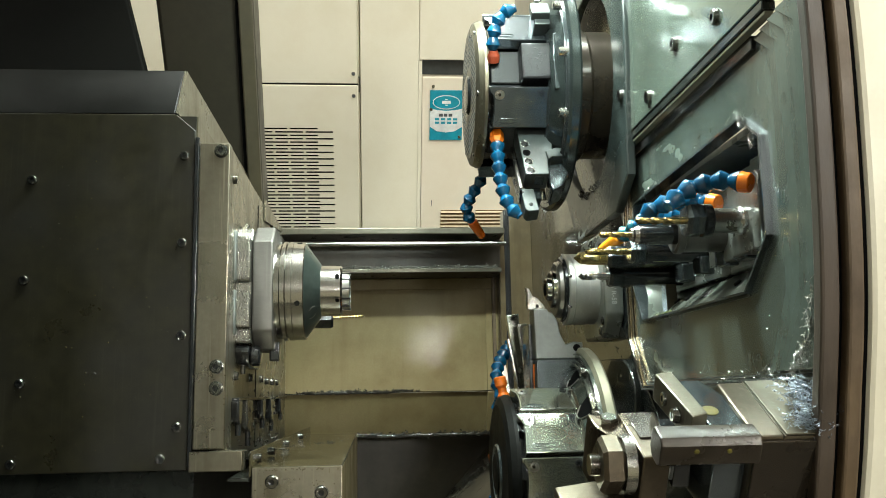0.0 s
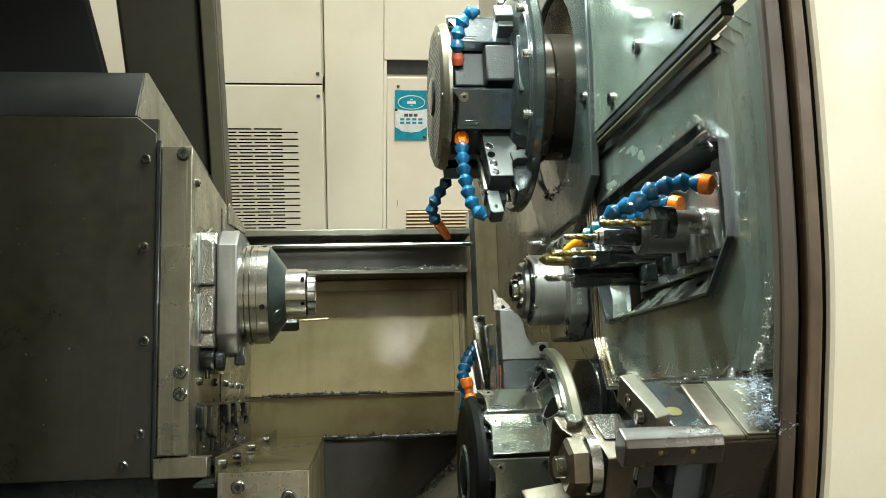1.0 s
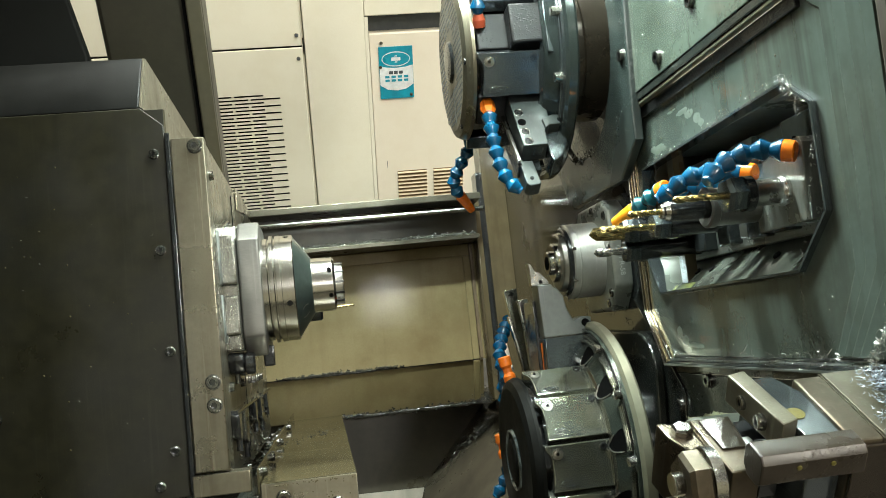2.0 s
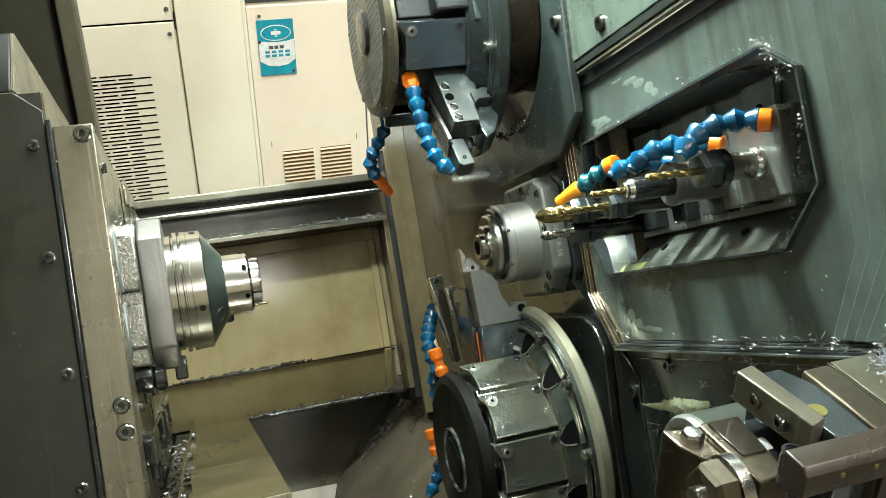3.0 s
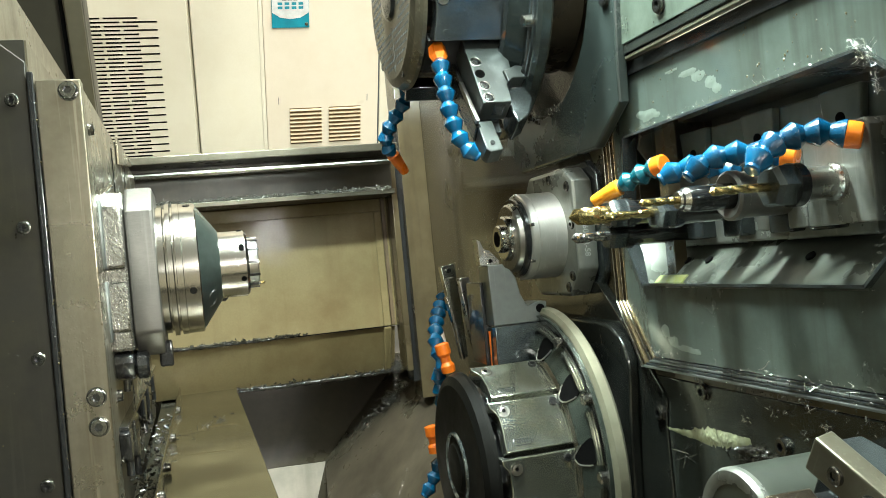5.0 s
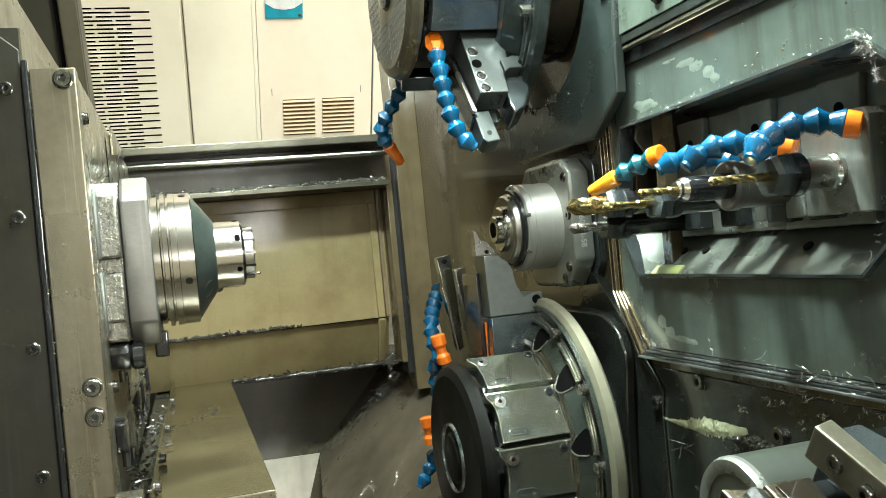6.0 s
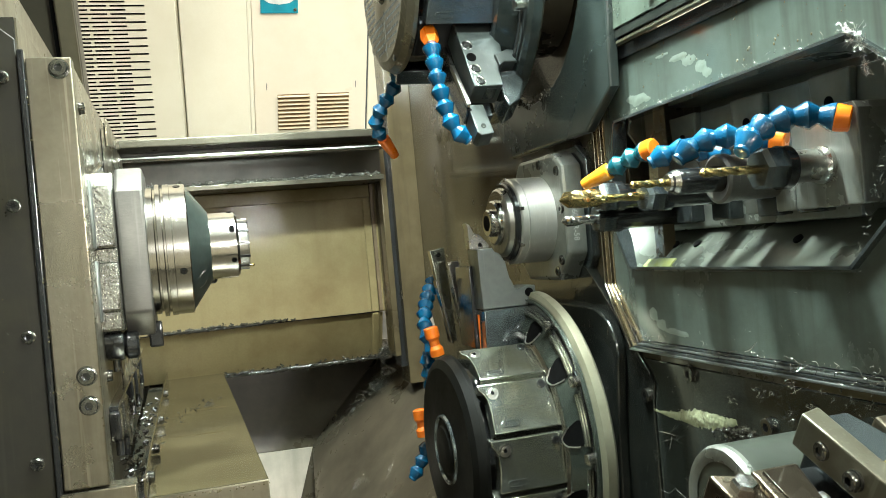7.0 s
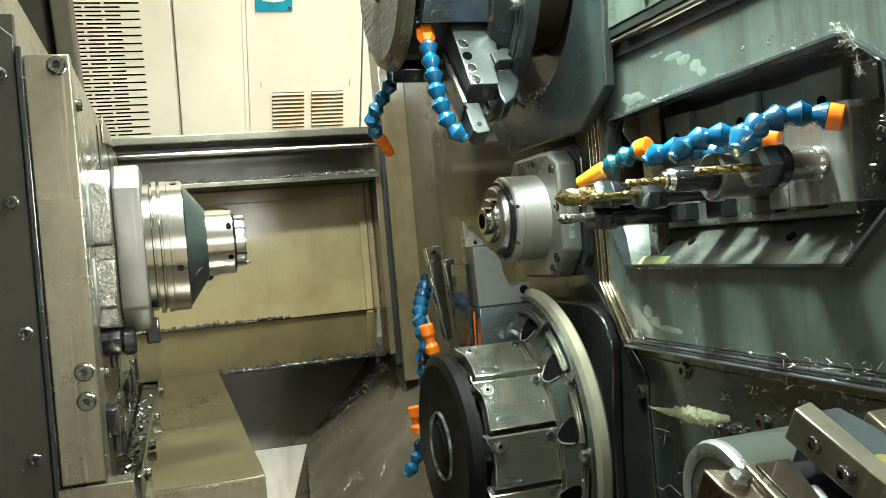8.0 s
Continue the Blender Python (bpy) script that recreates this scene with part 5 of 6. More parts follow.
def hex_nut(x0, x1, y, z, r, parent):
    ax = Matrix.Translation((0, y, z))
    part("collet_nut", lathe([(x0, r * 0.62), (x0, r * 0.85), (x0 + 0.004, r), (x1 - 0.004, r), (x1, r * 0.9), (x1, r * 0.5)], ax, 6), DARKTILE, parent, "black hexagon collet nut")
    part("nut_collar", lathe([(x1 - 0.002, r * 0.6), (x1 - 0.002, r * 0.98), (x1 + 0.005, r * 0.98), (x1 + 0.006, r * 0.7)], ax, 32), BLACKOX, parent)


def drill_block():
    b = thing("drill_block", (0.36, 0.88, 1.51), "dark steel tool block with a row of collet drill holders", "tool block")
    part("cavity_back", box(0.405, 0.41, 0.64, 1.10, 1.45, 1.70, 0), CAVITYLIT, b)
    part("cavity_top", box(0.346, 0.405, 0.64, 1.10, 1.653, 1.657, 0), CAVITYLIT, b)
    part("cavity_side", box(0.346, 0.405, 0.655, 0.660, 1.48, 1.653, 0), GREEN, b)
    part("cavity_end", box(0.346, 0.405, 1.062, 1.066, 1.48, 1.653, 0), STAINLESS, b)
    part("block", box(0.352, 0.395, 0.765, 1.02, 1.535, 1.600, 0.003), FLANGEGREY, b)
    for y in (0.80, 0.895, 0.99):
        lug = part("rail_lug", prism([(y - 0.022, 1.640), (y + 0.022, 1.640), (y + 0.018, 1.612), (y + 0.010, 1.604), (y - 0.010, 1.604), (y - 0.018, 1.612)], "x", 0.364, 0.3715, 0.002), CAVITYLIT, b, "cast lug with a bolt hole")
        part("lug_hole", rod((0.3645, y, 1.618), (0.3630, y, 1.618), 0.0045, 16), BLACKRUB, lug)
    part("cavity_gusset", prism([(0.318 + 0.006, 1.63), (0.345, 1.60), (0.405, 1.60), (0.405, 1.652), (0.33, 1.652)], "y", 1.018, 1.021, 0.0006), STAINLESS, b, "grey sheet gusset in the cut-out's corner")
    part("top_rail", prism([(0.755, 1.640), (0.755, 1.608), (0.80, 1.600), (0.815, 1.612), (0.86, 1.610), (0.875, 1.600), (0.935, 1.600), (0.95, 1.612), (1.03, 1.605), (1.03, 1.640)], "x", 0.372, 0.392, 0.002), CAVITYLIT, b, "grey cast upper rail")
    part("end_block", prism([(0.7415, 1.5435), (0.7415, 1.6060), (0.7450, 1.6110), (0.806, 1.6110), (0.806, 1.5435)], "x", 0.3335, 0.376, 0.0014), FLANGEGREY, b, "ground steel end block")
    part("second_block", prism([(0.812, 1.5435), (0.812, 1.604), (0.872, 1.604), (0.872, 1.5435)], "x", 0.3385, 0.376, 0.0014), FLANGEGREY, b)
    k = bmesh.new()
    front = [(0.3200, 0.735, 1.5022), (0.3200, 1.0137, 1.5022), (0.3212, 1.0445, 1.5475)]
    back = [(0.3660, 0.7000, 1.5400), (0.3660, 1.0100, 1.5400), (0.3520, 1.0420, 1.5560)]
    q = [k.verts.new(p) for p in front + back]
    k.faces.new((q[0], q[1], q[4], q[3]))
    k.faces.new((q[1], q[2], q[5], q[4]))
    r = bmesh.ops.extrude_face_region(k, geom=k.faces[:])
    bmesh.ops.translate(k, vec=(0.0006, 0, -0.0014), verts=[g for g in r["geom"] if isinstance(g, bmesh.types.BMVert)])
    part("drip_sheet", k, DRIP, b, "oily grey drip sheet with turned-up end", 60)
    part("drip_lip", prism([(0.3165, 1.5010), (0.3200, 1.5010), (0.3215, 1.5040), (0.3200, 1.5052), (0.3165, 1.5040)], "y", 0.737, 1.0130, 0.0005), DRIP, b, "worn lower lip of the drip sheet")
    part("grease", prism([(0.3202, 1.5042), (0.3215, 1.5035), (0.3300, 1.5105), (0.3285, 1.5115)], "y", 0.962, 1.008, 0.0003), STAINGREEN, b, "smear of yellow-green grease")
    for y in (0.82, 0.95, 0.985):
        part("drain_hole", rod((0.3445, y, 1.5218), (0.3432, y, 1.5234), 0.004, 14), BLACKRUB, b, "dark drain hole")
    for y in (0.80, 0.845, 0.905, 0.96):
        part("lower_clamp", box(0.338, 0.356, y - 0.012, y + 0.012, 1.541, 1.560, 0.002), DARKTILE, b)
    # tool A: polished sleeve, black nut, short gold drill
    y, z = 0.775, 1.5725
    ax = Matrix.Translation((0, y, z))
    part("sleeve", lathe([(0.300, 0.006), (0.300, 0.0106), (0.327, 0.0112), (0.330, 0.0128), (0.336, 0.0128), (0.340, 0.0112), (0.352, 0.0112)], ax, 40), GROUND, b)
    hex_nut(0.280, 0.298, y, z, 0.0150, b)
    twist_drill((0.236, y, z), (0.283, y, z), 0.0030, GOLD, b, turns=2, flute=0.75)
    # tool B: black tapered holder with a gold drill
    y, z = 0.838, 1.5715
    ax = Matrix.Translation((0, y, z))
    part("tapered_holder", lathe([(0.252, 0.004), (0.252, 0.0068), (0.258, 0.0088), (0.264, 0.0094), (0.296, 0.0096), (0.297, 0.006)], ax, 32), BLACKOX, b, "black tapered drill holder")
    part("holder_tip", lathe([(0.2505, 0.003), (0.2505, 0.006), (0.2575, 0.0090), (0.258, 0.0085)], ax, 32), GROUND, b)
    part("sleeve", lathe([(0.296, 0.006), (0.2915, 0.0160), (0.2930, 0.0182), (0.2990, 0.0182), (0.3000, 0.0170), (0.352, 0.0170)], ax, 40), CHUCKGREY, b)
    twist_drill((0.220, y, z), (0.253, y, z), 0.0028, GOLD, b, turns=1.5, flute=0.8)
    # tools C and D: black nuts, large gold drill
    for y, z, tip, r, n0, mat in ((0.905, 1.566, 0.222, 0.0035, 0.268, GOLD), (0.972, 1.570, 0.2265, 0.0078, 0.262, GOLD), (0.990, 1.552, 0.235, 0.0045, 0.268, STEEL)):
        ax = Matrix.Translation((0, y, z))
        hex_nut(n0, n0 + 0.018, y, z, 0.0135, b)
        part("shank_body", lathe([(n0 + 0.018, 0.006), (n0 + 0.018, 0.0110), (0.352, 0.0115)], ax, 32), BLACKOX, b)
        twist_drill((tip, y, z), (n0 + 0.004, y, z), r, mat, b, "gold-coated twist drill" if mat == GOLD else "bright steel twist drill", turns=0.32 if r > 0.005 else 0.9, flute=0.70)


drill_block()
hose([(0.3235, 0.7455, 1.6000), (0.311, 0.757, 1.6045), (0.299, 0.767, 1.604), (0.284, 0.772, 1.600), (0.270, 0.770, 1.590), (0.262, 0.768, 1.580)], "blue segmented coolant hose with orange collar above the drill block", fit=RINGEND, pitch=0.0150)
hose([(0.3170, 0.800, 1.5935), (0.303, 0.818, 1.600), (0.286, 0.834, 1.601), (0.269, 0.84, 1.594), (0.262, 0.842, 1.585)], "blue segmented coolant hose curving over the drill block", fit=RINGEND, pitch=0.0150)
hose([(0.322, 0.868, 1.590), (0.304, 0.883, 1.599), (0.288, 0.893, 1.598), (0.275, 0.90, 1.591), (0.2665, 0.904, 1.582)], "blue segmented coolant hose curving over the drill block", fit=None, pitch=0.0150)
hose([(0.298, 0.940, 1.6055), (0.2925, 0.956, 1.6020), (0.2845, 0.972, 1.5960), (0.2750, 0.986, 1.5900)], "blue segmented coolant hose with amber nozzle", fit=RINGEND, nozzle=YELLOWO, pitch=0.0150, seg=TEALSEG)


def near_holder():
    """A plumb, level gripper beside the door: built in the hall's axes."""
    b = thing("gripper_unit", (0.25, 0.63, 1.20), "heavy worn steel gripper unit with clamp bar and threaded stub", "gripper", m=HALL)
    part("body", box(0.2545, 0.306, 0.597, 0.668, 1.215, 1.291, 0.002), GRIPSTEEL, b)
    # added skin, paler than the body for the reflection on its top
    part("top_plate", box(0.2752, 0.3056, 0.5975, 0.6675, 1.2912, 1.2926, 0.0005), OLIVESTEEL, b, "added top skin, olive stained and paler for its reflection")
    # added skin darkens the body's front, which mirrors little light
    part("front_plate", box(0.2550, 0.3055, 0.5945, 0.5968, 1.217, 1.2885, 0.0008), BRONZE, b, "thin brown skin with the front's shade in its colour")
    part("body_split", box(0.2735, 0.2745, 0.5962, 0.6685, 1.22, 1.2918, 0), GRIPSTEEL, b)
    part("spacer", prism([(0.2245, 0.676), (0.2445, 0.676), (0.2545, 0.655), (0.2545, 0.604), (0.232, 0.604)], "z", 1.225, 1.2890, 0.0012), MIDTILE, b, "bluish steel spacer with stamp")
    part("stamp", lathe([(1.289, 0.0058), (1.2896, 0.0058), (1.2896, 0.003)], Matrix.Translation((0.2375, 0.633, 0)) @ Matrix.Rotation(radians(-90), 4, "Y"), 16), STAIN, b, "yellow stained round stamp")
    part("clamp_bar", prism([(0.2105, 0.673), (0.2235, 0.676), (0.2300, 0.618), (0.2180, 0.614)], "z", 1.276, 1.2965, 0.0012), OLIVESTEEL, b)
    part("bar_underside", box(0.2135, 0.2255, 0.622, 0.668, 1.235, 1.262, 0.001), BLACKOX, b)
    for y in (0.655, 0.633):
        part_at("bar_screw", SCREW_M6, b, Matrix.Translation((0.2158, y, 1.286)) @ Matrix.Rotation(radians(176), 4, "Z"))
    sh = part("cross_shaft", prism([(0.5795, 1.2830), (0.5795, 1.2965), (0.5830, 1.3010), (0.5970, 1.3010), (0.6005, 1.2970), (0.6005, 1.2850), (0.5950, 1.2795), (0.5850, 1.2795)], "x", 0.186, 0.2515, 0.0012), SHAFTBROWN, b)
    for x in (0.209, 0.230):
        part("grease_spot", lathe([(0, 0.0018), (0.0006, 0.0015), (0.0009, 0.0005)], Matrix.Translation((x, 0.5795, 1.2925)) @ TOWARDS, 9), STAIN, sh, "dab of yellow grease")
    part("spring", tube([(0.203 + 0.006 * math.cos(i * 0.6), 0.608 + 0.006 * math.sin(i * 0.6), 1.266 + i * 0.00028) for i in range(80)], 0.0012, 6), BLACKOX, b)
    part("jaw_block", prism([(0.1835, 0.667), (0.2120, 0.667), (0.2065, 0.612), (0.1865, 0.610)], "z", 1.205, 1.2685, 0.0016), GRIPSTEEL, b)
    part("jaw_pad", prism([(0.1885, 0.664), (0.2095, 0.664), (0.2060, 0.632), (0.1905, 0.632)], "z", 1.2685, 1.2700, 0.0004), BRONZE, b)
    part("jaw_top", prism([(0.1630, 0.673), (0.1830, 0.668), (0.1860, 0.634), (0.1760, 0.634), (0.1650, 0.656)], "z", 1.215, 1.2645, 0.0015), GRIPSTEEL, b)
    part("jaw_bolt", lathe([(0, 0.0070), (0.004, 0.0070), (0.0055, 0.0058)], Matrix.Translation((0.1755, 0.6595, 1.2645)) @ Matrix.Rotation(radians(-90), 4, "Y"), 6), STEEL, b, "hexagon bolt head")
    part("hex_nut", lathe([(0.160, 0.010), (0.160, 0.0170), (0.163, 0.0195), (0.173, 0.0195), (0.176, 0.016)], Matrix.Translation((0, 0.622, 1.2555)), 6), GRIPSTEEL, b, "large worn hexagon nut")
    part("washer", lathe([(0.1755, 0.012), (0.1755, 0.0205), (0.1830, 0.0205), (0.1835, 0.012)], Matrix.Translation((0, 0.625, 1.2535)), 36), GROUND, b)
    part("threaded_stub", lathe([(0.1535, 0.0055), (0.1535, 0.0070)] + [(0.154 + 0.0004 * i, 0.0075 if i % 2 else 0.0068) for i in range(18)] + [(0.162, 0.006)], Matrix.Translation((0, 0.622, 1.2555)), 24), STEEL, b)
    part("finger", prism([(0.135, 0.640), (0.181, 0.650), (0.185, 0.602), (0.140, 0.590)], "z", 1.190, 1.2255, 0.002), GRIPSTEEL, b)
    part("finger_screw", rod((0.137, 0.61, 1.2185), (0.130, 0.61, 1.2185), 0.005, 16, None, 0.001), STEEL, b)
    part("white_collar", lathe([(0.196, 0.01), (0.196, 0.017), (0.208, 0.017), (0.208, 0.01)], Matrix.Translation((0.010, 0.645, 1.246)), 32), WHITE, b, "white plastic collar")
    part("post", box(0.262, 0.302, 0.603, 0.662, 0.95, 1.216, 0.002), DARK, b)
    part("arm_tube", rod((0.222, 0.715, 1.183), (0.33, 0.715, 1.183), 0.040, 40, None, 0.004), ARMGREY, b, "dark grey-green enamelled arm tube")
    part("arm_rim", lathe([(0.2215, 0.030), (0.2205, 0.0345), (0.2205, 0.0385), (0.2235, 0.0402), (0.2270, 0.0402), (0.2270, 0.039)], Matrix.Translation((0, 0.715, 1.183)), 48, close=False), FLANGEGREY, b, "pale worn rim")


near_holder()


# ---- chuck surroundings ----


def chuck_details():
    ch = bpy.data.objects["collet_chuck"]
    ax = Matrix.Translation((0, SY, SZ))
    for a in (-152, -205, 150, 100):
        m = ax @ Matrix.Rotation(radians(a), 4, "X")
        k = rod((-0.0375, 0.0312, 0), (-0.0375, 0.0329, 0), 0.0026, 14)
        bmesh.ops.transform(k, matrix=m, verts=k.verts)
        part("spanner_hole", k, BLACKRUB, ch, "dark spanner hole")
    for a in (-160, -250, 110):
        m = ax @ Matrix.Rotation(radians(a), 4, "X")
        k = rod((-0.085, 0.0615, 0), (-0.085, 0.0634, 0), 0.0033, 14)
        bmesh.ops.transform(k, matrix=m, verts=k.verts)
        part("set_screw", k, BLACKOX, ch)
    for i in range(12):
        m = ax @ Matrix.Rotation(i * math.pi / 6, 4, "X")
        k = box(-0.0318, -0.0214, 0.0236, 0.0252, -0.0012, 0.0012, 0)
        bmesh.ops.transform(k, matrix=m, verts=k.verts)
        part("collet_slot", k, BLACKOX, ch)
    p, n = Vector((-0.0685, SY - 0.0465 * 0.75, SZ - 0.0465 * 0.66)), Vector((0.81, -0.585 * 0.75, -0.585 * 0.66))
    # flat ring and disc carry the wrench recess's glint and shade
    part("recess_rim", lathe([(-0.001, 0.0070), (0.0006, 0.0072), (0.0006, 0.0086), (-0.001, 0.0090)], along(p, p + n), 28, close=False), GROUND, ch, "bright ring for the glint round a wrench recess")
    part("wrench_recess", lathe([(-0.002, 0.002), (-0.002, 0.0071), (0.0003, 0.0071), (0.0003, 0.002)], along(p, p + n), 24), BLACKOX, ch, "dark disc for the shade in a wrench recess")
    # clamp blocks on the flange's rear and the dark lower bracket
    for z0, z1 in ((0.004, 0.060), (-0.052, -0.008)):
        part("casting_block", box(-0.163, -0.1395, SY - 0.075, SY - 0.055, SZ + z0, SZ + z1, 0.003), CASTING, ch, "rough wet cast block")
    for z0, z1 in ((0.004, 0.066), (-0.060, -0.006)):
        part("smooth_column", box(-0.1652, -0.1555, SY - 0.0790, SY - 0.060, SZ + z0, SZ + z1, 0.0025), HOLDERGREY, ch, "smooth wet steel column")
    part("lower_bracket", prism([(SY - 0.058, SZ - 0.071), (SY - 0.062, SZ - 0.080), (SY - 0.052, SZ - 0.094), (SY - 0.030, SZ - 0.098), (SY + 0.05, SZ - 0.098), (SY + 0.05, SZ - 0.071)], "x", -0.160, -0.141, 0.004), BLACKOX, ch)
    part("bracket_barrel", lathe([(-0.141, 0.004), (-0.141, 0.0105), (-0.139, 0.0125), (-0.131, 0.0125), (-0.129, 0.0105), (-0.1285, 0.004)], Matrix.Translation((0, SY - 0.046, SZ - 0.084)), 28), BLACKOX, ch, "black wet barrel")
    part("bracket_pin", rod((-0.150, SY - 0.05, SZ - 0.096), (-0.150, SY - 0.05, SZ - 0.106), 0.003, 12), SCREWSTEEL, ch)
    part("rod_clamp", box(-0.121, -0.1085, SY - 0.03, SY - 0.01, SZ - 0.090, SZ - 0.066, 0.002), BLACKOX, ch)
    part("upper_pin", rod((-0.160, SY - 0.02, SZ + 0.074), (-0.150, SY - 0.02, SZ + 0.084), 0.003, 12), STEEL, ch)


chuck_details()


def rear_tool():
    b = thing("stub_drill_holder", (-0.045, 1.30, 1.545), "black stub holder with thin gold drill behind the chuck", "tool holder")
    y, z = 1.30, 1.532
    part("holder", lathe([(-0.075, 0.010), (-0.075, 0.0125), (-0.052, 0.0125), (-0.049, 0.010), (-0.049, 0.004)], Matrix.Translation((0, y, z)), 6), BLACKOX, b)
    twist_drill((-0.006, y, z + 0.006), (-0.051, y, z + 0.004), 0.0016, GOLD, b, turns=5, flute=0.9)
    part("arm", box(-0.158, -0.074, y - 0.008, y + 0.008, z - 0.008, z + 0.008, 0.001), BLACKOX, b)


rear_tool()


def headstock_side():
    """Screws, clamps and hanging residue on the headstock's spindle side, under the chuck."""
    pl = bpy.data.objects["headstock_end_plate"]
    side = Matrix.Translation((-0.158, 0, 0))
    for y, z, me in ((1.075, 1.683, SCREW_M6), (1.42, 1.45, SCREW_M6), (1.24, 1.452, SCREW_M6), (1.115, 1.452, SCREW_M6), (1.35, 1.452, SCREW_M6), (1.50, 1.45, SCREW_M6), (1.56, 1.45, SCREW_M6)):
        part_at("screw", me, pl, side @ Matrix.Translation((0, y, z)))
    part("seam", box(-0.1585, -0.1572, 1.299, 1.303, 1.36, 1.70, 0), BLACKRUB, pl)
    part("ledge", box(-0.1585, -0.150, 1.10, 1.68, 1.4225, 1.4262, 0.0005), BLACKOX, pl)
    part("end_tab", prism([(1.364, 1.722), (1.366, 1.69), (1.60, 1.716), (1.60, 1.722)], "x", -0.157, -0.1545, 0.0003), STAINLESS, pl)
    for y, w, h, mat in ((1.105, 0.015, 0.030, BLACKOX), (1.185, 0.026, 0.042, CASTING), (1.33, 0.018, 0.030, BLACKOX), (1.44, 0.03, 0.036, BLACKOX), (1.57, 0.02, 0.026, BLACKOX)):
        part("hanging_clamp", prism([(y - w, 1.4225), (y + w, 1.4225), (y + w * 0.8, 1.4225 - h * 0.6), (y + w * 0.3, 1.4225 - h), (y - w * 0.7, 1.4225 - h * 0.8)], "x", -0.158, -0.1485, 0.002), mat, pl, "oily clamp")
        part("clamp_pin", rod((-0.152, y + w * 0.2, 1.4225 - h * 0.9), (-0.152, y + w * 0.2, 1.4225 - h * 1.35), 0.0035, 12), BLACKOX, pl)
    tr = bpy.data.objects["chip_tray"]
    for y in (1.13, 1.26, 1.44, 1.68):
        part_at("screw", SCREW_M6, tr, Matrix.Translation((-0.1318 + 0.0111 * (y - 1.078), y, 1.3545)))


headstock_side()

# ---- swarf, sludge and grease ----


def swarf(name, n, place, label, mat, size=(0.004, 0.014), r=(0.0003, 0.0008), curl=1.0, category="swarf"):
    """Loose curled chips joined into one mesh; place() gives a root point and an outward normal."""
    k = bmesh.new()
    for _ in range(n):
        p, nrm = place()
        p, nrm = Vector(p), Vector(nrm)
        t = Vector((random.uniform(-1, 1), random.uniform(-1, 1), random.uniform(-1, 1)))
        t = (t - nrm * t.dot(nrm) * 0.7).normalized()
        b = t.cross(nrm).normalized()
        length, rad = random.uniform(*size), random.uniform(*r)
        c = random.uniform(0.4, 2.2) * curl
        pts = []
        for i in range(6):
            a = c * (i / 5 - 0.5)
            pts.append(p + nrm * (rad + 0.3 * length * (1 - math.cos(a)) * random.uniform(0.6, 1)) + t * length * (math.sin(a) / max(c, 0.3)) + b * length * 0.12 * math.sin(a * 3))
        tube(pts, rad, 4, k)
    return solid(name, k, mat, label, category, kind="stuff", at=(0, 0, 0))


def on_segment(p, q, spread, nrm):
    def f():
        s = random.random()
        return [a + (b - a) * s + random.gauss(0, 1) * w for a, b, w in zip(p, q, spread)], nrm
    return f


def on_many(*fs):
    return lambda: random.choice(fs)()


def on_rect(lo, hi, nrm):
    return lambda: ([random.uniform(a, b) for a, b in zip(lo, hi)], nrm)


LEFTWARD = (-1, 0, 0)
UPWARD = (0, -0.3, 0.95)
swarf("swarf", 300, on_many(
    on_segment((0.316, 1.01, 1.434), (0.316, 0.64, 1.434), (0.002, 0.01, 0.004), LEFTWARD),
    on_segment((0.316, 0.95, 1.432), (0.314, 0.62, 1.430), (0.003, 0.01, 0.006), LEFTWARD),
    on_segment((0.3115, 1.02, 1.6445), (0.3115, 0.725, 1.652), (0.0005, 0.005, 0.0015), LEFTWARD),
    on_segment((0.3115, 0.725, 1.652), (0.3115, 0.69, 1.622), (0.0005, 0.004, 0.003), LEFTWARD),
    on_segment((0.3115, 1.02, 1.6445), (0.3115, 0.725, 1.652), (0.0005, 0.005, 0.0015), LEFTWARD),
    on_segment((0.3115, 0.686, 1.60), (0.3115, 0.73, 1.503), (0.0005, 0.002, 0.002), LEFTWARD)), "bright thin swarf stuck along the cover's edges", CHIP, (0.001, 0.0036), (0.0001, 0.00022))
swarf("swarf", 230, on_many(
    on_segment((0.3125, 1.01, 1.437), (0.3125, 0.62, 1.433), (0.0008, 0.01, 0.003), LEFTWARD),
    on_segment((0.3165, 0.90, 1.424), (0.3165, 0.62, 1.418), (0.001, 0.02, 0.006), LEFTWARD)), "tangled dull chips along the cover's lower edge", SWARFGREY, (0.0015, 0.0055), (0.00012, 0.0003), 1.4)
CLUSTERS = [(0.852, 1.411), (0.847, 1.406), (0.835, 1.410), (0.791, 1.406), (0.753, 1.416), (0.736, 1.4155), (0.833, 1.389), (0.814, 1.376), (0.886, 1.397), (0.77, 1.395), (0.71, 1.405), (0.69, 1.39), (0.815, 1.398)]
for cy, cz in CLUSTERS:
    swarf("swarf", random.randint(5, 11), on_segment((0.3208, cy - 0.001, cz), (0.3208, cy + 0.001, cz), (0.0004, 0.0022, 0.0018), LEFTWARD), "small tuft of bright chips stuck on the dark lower sheet", CHIP, (0.0015, 0.0055), (0.00015, 0.0004), 1.6)
swarf("swarf", 110, on_rect((0.3214, 0.66, 1.36), (0.3214, 0.99, 1.412), LEFTWARD), "tiny specks on the dark lower sheet", SWARFGREY, (0.0008, 0.003), (0.00012, 0.0003))
